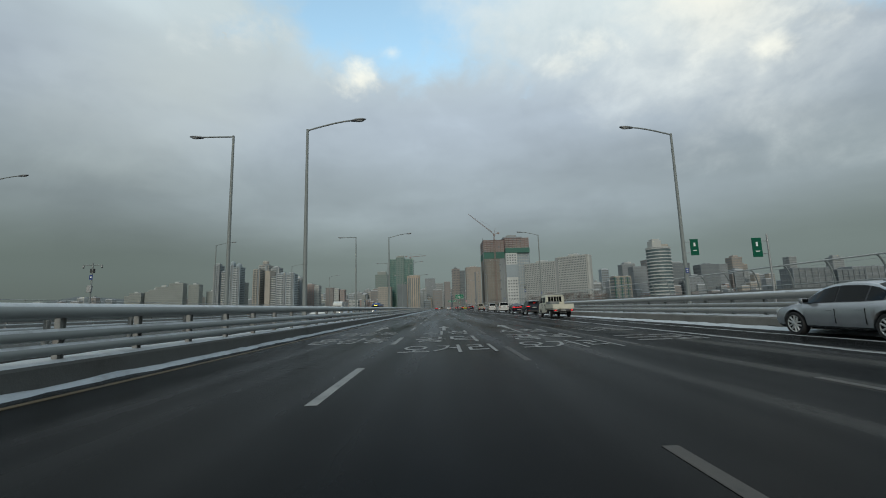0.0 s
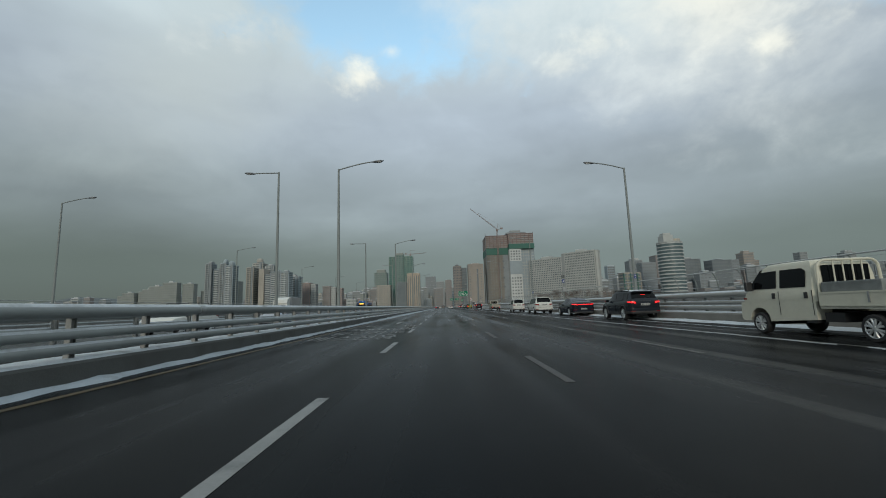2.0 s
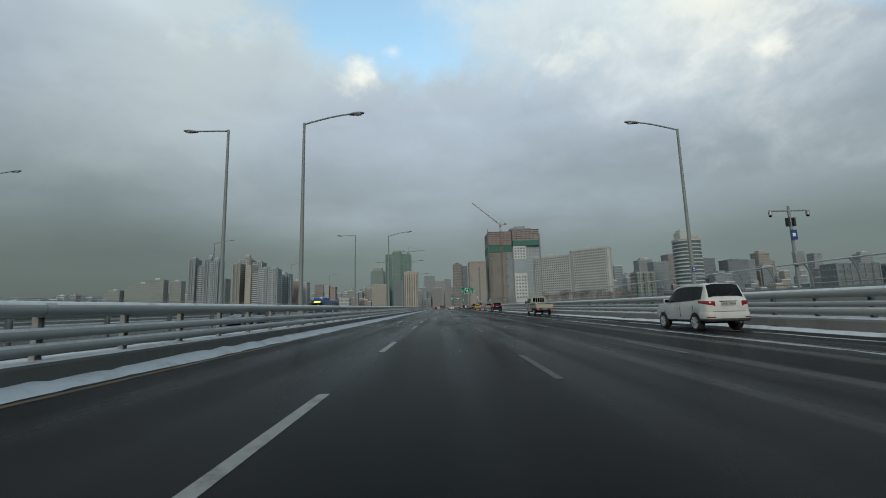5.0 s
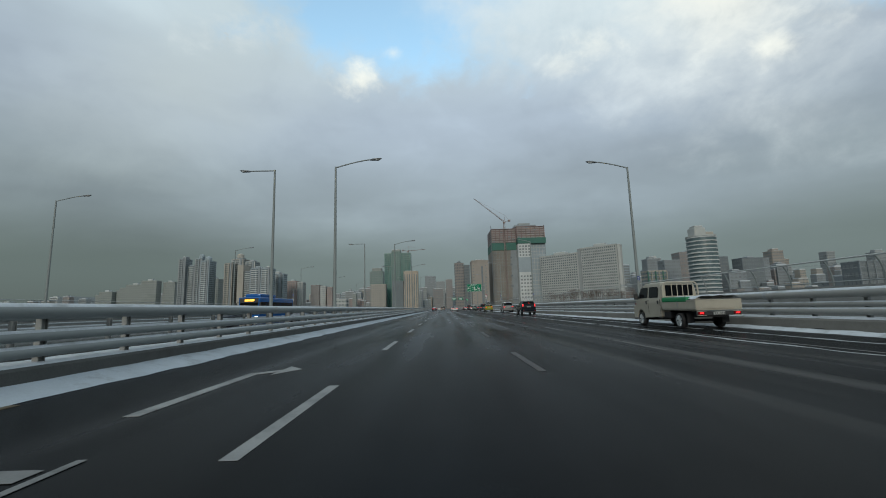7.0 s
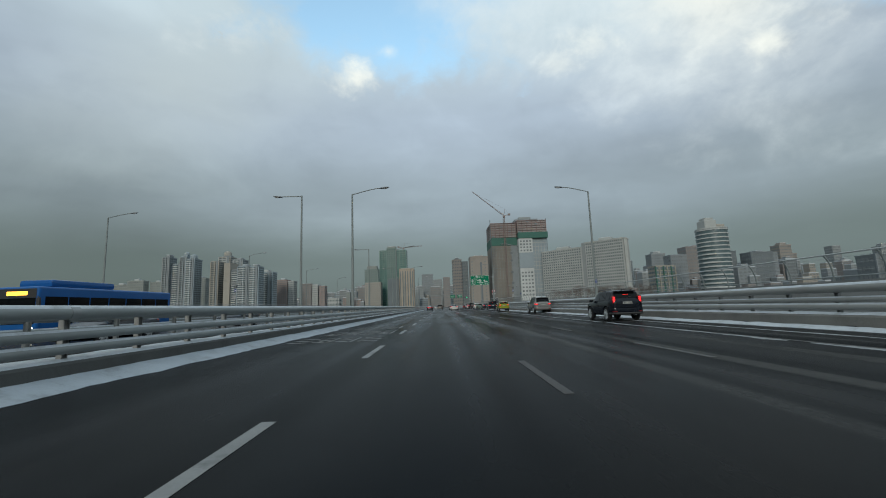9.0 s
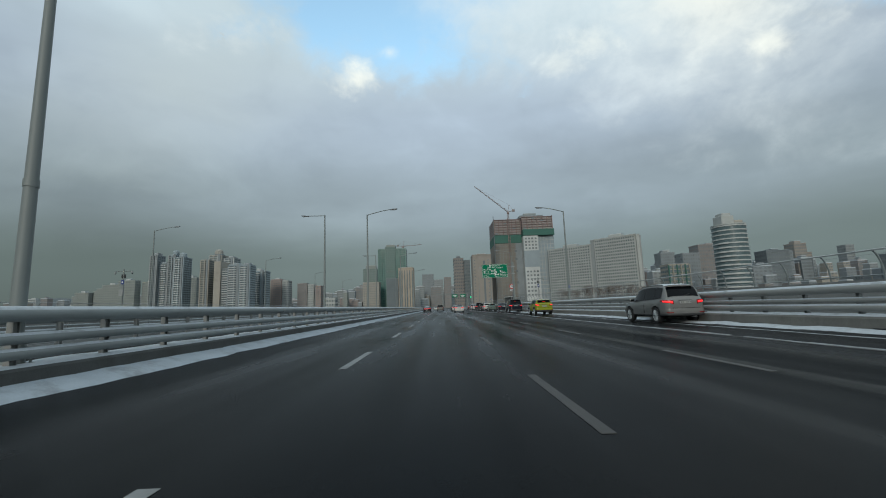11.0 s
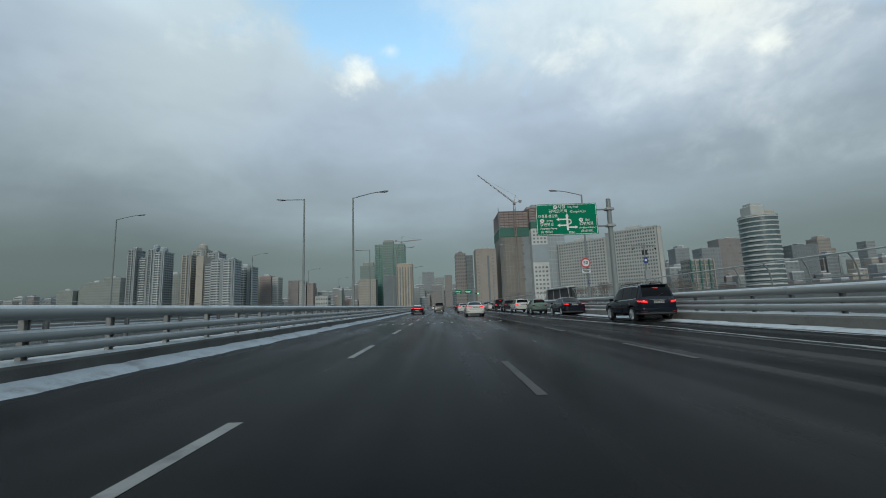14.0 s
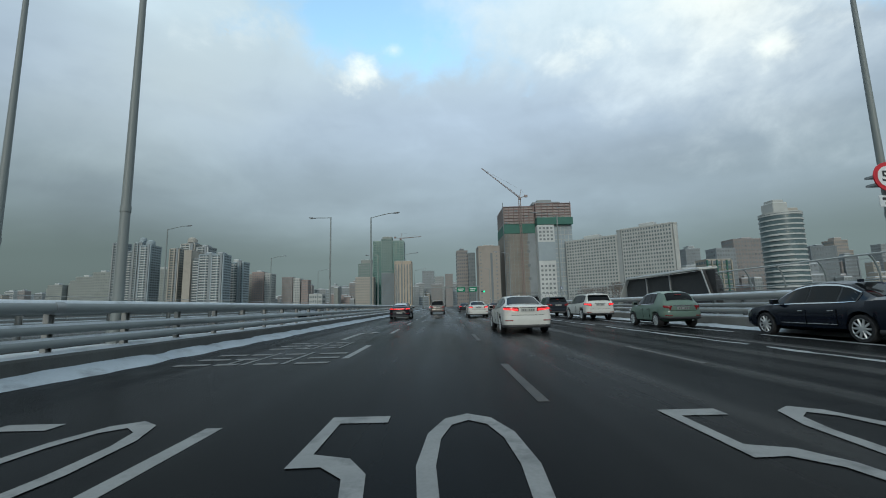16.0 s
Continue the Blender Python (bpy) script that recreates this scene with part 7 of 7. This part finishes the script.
    me = pane_mesh(2.4, 2.0, mat=PANE_HAZED)
    for i in range(4):
        for j in range(4):
            share("window", me, w, pose(38.2 + i * 4.2, -10.0, 64.6 + j * 3.7))
        for j in range(7):
            share("window", me, w, pose(38.2 + i * 4.2, -10.0, 12.5 + j * 4.3))
    for xx in (36.0, 41.5, 47.5, 53.2):
        part("pillar", boxes((xx - 0.5, xx + 0.5, -9.8, -8.8, 0, 5)), W["white"], w)
    g = part("glass_wing", box(bmesh.new(), 54.2, 74.8, -6, 8, 0, 79.1, bevel=0.4), W["blue"], t, "pale glass curtain wall")
    mu = mesh_of(boxes((-10.4, 10.4, -0.25, 0.1, -0.25, 0.25)), "mullion")
    mu.materials.append(W["pale"])
    for j in range(17):
        share("mullion", mu, g, pose(64.5, -6.0, 5 + j * 4.6))
    for xx in (58.3, 62.4, 66.5, 70.6):
        part("mullion", boxes((xx - 0.2, xx + 0.2, -6.25, -5.9, 2, 79)), W["pale"], g)
    for z in (62, 53, 39, 26):
        part("opening", boxes((25, 28, -0.5, 0.2, z, z + 2.2)), W["dark"], t)


construction_tower()


def tower_crane(x, y, base, top, tip, label):
    t = thing("tower_crane", label, "crane", "tower cranes", at=pose(x, y, base))
    steel = wall_paint("crane_steel", (0.24, 0.19, 0.175))
    h = top - base
    bm = bmesh.new()
    for a in (-0.9, 0.9):
        for c in (-0.9, 0.9):
            box(bm, a - 0.2, a + 0.2, c - 0.2, c + 0.2, 0, h)
    n = int(h / 4)
    for k in range(n):
        for c in (-0.9, 0.9):
            tube(bm, (-0.9, c, k * 4), (0.9, c, k * 4 + 4), 0.12, seg=4)
    part("mast", bm, steel, t, "lattice mast")
    part("cab", boxes((-1.4, 1.4, -1.6, 0.2, h, h + 2.6), bevel=0.2), steel, t)
    tipv = Vector(tip) - Vector((x, y, base))
    root = Vector((0, 0, h + 2.2))
    bm = bmesh.new()
    for off in (Vector((0, -0.6, 0)), Vector((0, 0.6, 0)), Vector((0.5, 0, 1.2))):
        tube(bm, root + off, tipv + off * 0.4, 0.22, 0.16, 5)
    for k in range(18):
        p, q = root.lerp(tipv, k / 18), root.lerp(tipv, (k + 1) / 18)
        tube(bm, p + Vector((0, -0.5, 0)), q + Vector((0.4, 0, 1.0)), 0.1, seg=4)
    part("jib", bm, steel, t, "luffing lattice jib")
    back = root - (tipv - root).normalized() * 9
    back.z = h + 4
    bm = tube(bmesh.new(), root, back, 0.35, seg=5)
    box(bm, back.x - 1.5, back.x + 1.5, back.y - 1, back.y + 1, back.z - 1.2, back.z + 1.2)
    part("counter_jib", bm, steel, t)
    apex = root + Vector((2.0, 0, 9))
    bm = tube(bmesh.new(), root, apex, 0.25, seg=5)
    tube(bm, apex, tipv, 0.07, seg=4)
    tube(bm, apex, back, 0.07, seg=4)
    part("stay", bm, steel, t)


tower_crane(84.4, 637.2, BASE, 110.5, (45.0, 637.2, 146.0), "red-brown tower crane with a raised jib beside the unfinished tower")
tower_crane(-62.0, 842, 100, 103.5, (-30.0, 842, 108.0), "small crane on the green glass tower")


def city_fill():
    """Low hazy blocks that close the skyline between the taller ones."""
    rnd = random.Random(4)
    walls = ["grey", "olive", "slate", "brown", "pale", "beige", "blue"]
    lab = {"grey": "hazy grey city block", "olive": "hazy grey-green city block", "slate": "hazy slate city block", "brown": "hazy brown city block", "pale": "hazy pale city block", "beige": "hazy beige city block", "blue": "hazy blue-grey city block"}
    spots = [(-265 + 14 * k, 1240 + 30 * (k % 3), 32, 62) for k in range(27)] + [(-330 + 17 * k, 1060 + 35 * (k % 3), 22, 50) for k in range(18)] + [(-1150 + 34 * k, 1180 + 30 * (k % 3), 36, 64) for k in range(16)] + [(20 + 16 * k, 1300, 40, 66) for k in range(5)] + [(240 + 26 * k, 760 + 25 * (k % 4), 34, 58) for k in range(16)] + [(-240 + 24 * k, 900 + 25 * (k % 4), 18, 46) for k in range(8)] + [(150 + 34 * k, 880 + 30 * (k % 3), 50, 74) for k in range(24)] + [(-640 + 36 * k, 1150 + 30 * (k % 3), 26, 52) for k in range(14)] + [(-60 + 18 * k, 1500, 55, 80) for k in range(5)] + [(225 + 22 * k, 680 + 20 * (k % 3), 22, 44) for k in range(12)] + [(-1300 + 60 * k, 1250, 20, 40) for k in range(8)]
    for k, (x, y, lo, hi) in enumerate(spots):
        w, h = rnd.uniform(14, 26), rnd.uniform(lo, hi)
        y += 2.3 + 1.7 * (k % 7)
        kind = rnd.choice(walls if x < 200 else ["grey", "slate", "olive", "brown", "blue"])
        n = max(3, int(h / 5))
        block(lab[kind], x - w / 2, x + w / 2, y, 16, h, W[kind], 4 if k % 3 == 1 else 1, n, "windows" if k % 3 == 1 else "bands", name="city_block", side=False, cap=(rnd.uniform(0.2, 0.5), rnd.uniform(2, 5), W[kind]))


city_fill()


def bank_houses():
    """Small houses and sheds at the water's edge, between the apartment towers and the avenue."""
    rnd = random.Random(31)
    kinds = [("blue", "small hazy blue-grey house on the bank"), ("slate", "small hazy slate house on the bank"), ("red", "small hazy red-brown house on the bank"), ("grey", "small hazy grey house on the bank"), ("olive", "small hazy grey-green house on the bank")]
    for k in range(20):
        x = -262 + 7.6 * k + rnd.uniform(-3, 3)
        y = 800 + 30 * (k % 3)
        w = rnd.uniform(5, 11)
        top = rnd.uniform(9, 22) + (9 if k % 5 == 0 else 0)
        wall, label = rnd.choice(kinds)
        block(label, x - w / 2, x + w / 2, y, 9, top, W[wall], 3, max(3, int(top / 3.4)), "windows", name="city_block", side=False, glass=PANE_HAZED)


bank_houses()


def hillside():
    """Small houses and flats climbing the slope behind the right bank, snow on their roofs."""
    rnd = random.Random(17)
    kinds = [("grey", "small grey house on the hillside with a snowy roof"), ("slate", "small dark house on the hillside with a snowy roof"), ("beige", "small beige house on the hillside with a snowy roof"), ("brown", "small brown brick house on the hillside with a snowy roof"), ("grey", "small grey house on the hillside with a snowy roof"), ("red", "small red-brown house on the hillside with a snowy roof"), ("slate", "small dark house on the hillside with a snowy roof")]
    for k in range(74):
        row = k % 4
        x = 214 + 8.6 * k + rnd.uniform(-5, 5)
        y = 640 + 42 * row + rnd.uniform(-8, 8)
        w = rnd.uniform(8, 15)
        top = BASE + 7 * row + rnd.uniform(9, 17) + (8 if k % 9 == 0 else 0) + (6 if row == 3 else 0)
        wall, label = rnd.choice(kinds)
        block(label, x - w / 2, x + w / 2, y, 11, top + 6, W[wall], 3, max(4, int(top / 3.4)), "windows", name="city_block", side=False, glass=PANE_HAZED)


hillside()


def hills():
    bm = bmesh.new()
    nx, ny = 60, 8
    g = []
    for j in range(ny + 1):
        row = []
        for i in range(nx + 1):
            x, y = -3400 + 6800 * i / nx, 2300 + 900 * j / ny
            u = j / ny
            z = (70 + 95 * math.exp(-((x + 2480) / 240) ** 2) + 60 * noise.noise((i * 0.19, 0.3, 1.1)) + 14 * noise.noise((i * 0.7, j * 0.6, 5.0))) * math.sin(min(1, u * 1.4) * math.pi / 2)
            row.append(bm.verts.new((x, y, z - 4)))
        g.append(row)
    for j in range(ny):
        for i in range(nx):
            bm.faces.new((g[j][i], g[j][i + 1], g[j + 1][i + 1], g[j + 1][i]))
    tagged(part("backdrop_hills", bm, wall_paint("winter_woodland", (0.10, 0.115, 0.118)), smooth=60), "low wooded hills far behind the city", "hills", kind="structure")


hills()


def bare_tree(seed):
    rnd = random.Random(seed)
    t = thing("tree", "leafless winter tree in front of the slab block", "tree", "bare trees on the bank")
    bm = bmesh.new()
    tw = bmesh.new()
    tube(bm, (0, 0, 0), (0, 0, 3.2), 0.32, 0.24, 7)

    def grow(p, d, l, r, n):
        q = p + d * l
        tube(bm if n > 2 else tw, p, q, r, r * 0.62, 5 if n > 2 else 3, caps=False)
        if n == 0:
            return
        for _ in range(3 if n > 1 else 4):
            e = (d + Vector((rnd.uniform(-0.8, 0.8), rnd.uniform(-0.8, 0.8), rnd.uniform(-0.1, 0.6)))).normalized()
            grow(q, e, l * rnd.uniform(0.6, 0.82), r * 0.6, n - 1)

    for _ in range(4):
        grow(Vector((0, 0, 3.0)), Vector((rnd.uniform(-0.6, 0.6), rnd.uniform(-0.6, 0.6), 1)).normalized(), 3.6, 0.20, 4)
    part("trunk", bm, M["bark"], t)
    part("crown", tw, M["bark"], t, "dense brown twigs")
    return t


def trees():
    src = [bare_tree(k) for k in range(3)]
    rnd = random.Random(8)
    first = set()
    for k in range(22):
        x, y = 122 + 4.2 * k + rnd.uniform(-1.5, 1.5), 560 - 1.3 * k + rnd.uniform(-12, 6)
        s = src[k % 3]
        m = pose(x, y, BASE, 0, 0, rnd.uniform(0, 360))
        if k % 3 in first:
            ob = copy_thing(s, m)
        else:
            first.add(k % 3)
            s.matrix_basis = m
            ob = s
        f = rnd.uniform(0.95, 1.4)
        ob.scale = (f, f, f)


trees()
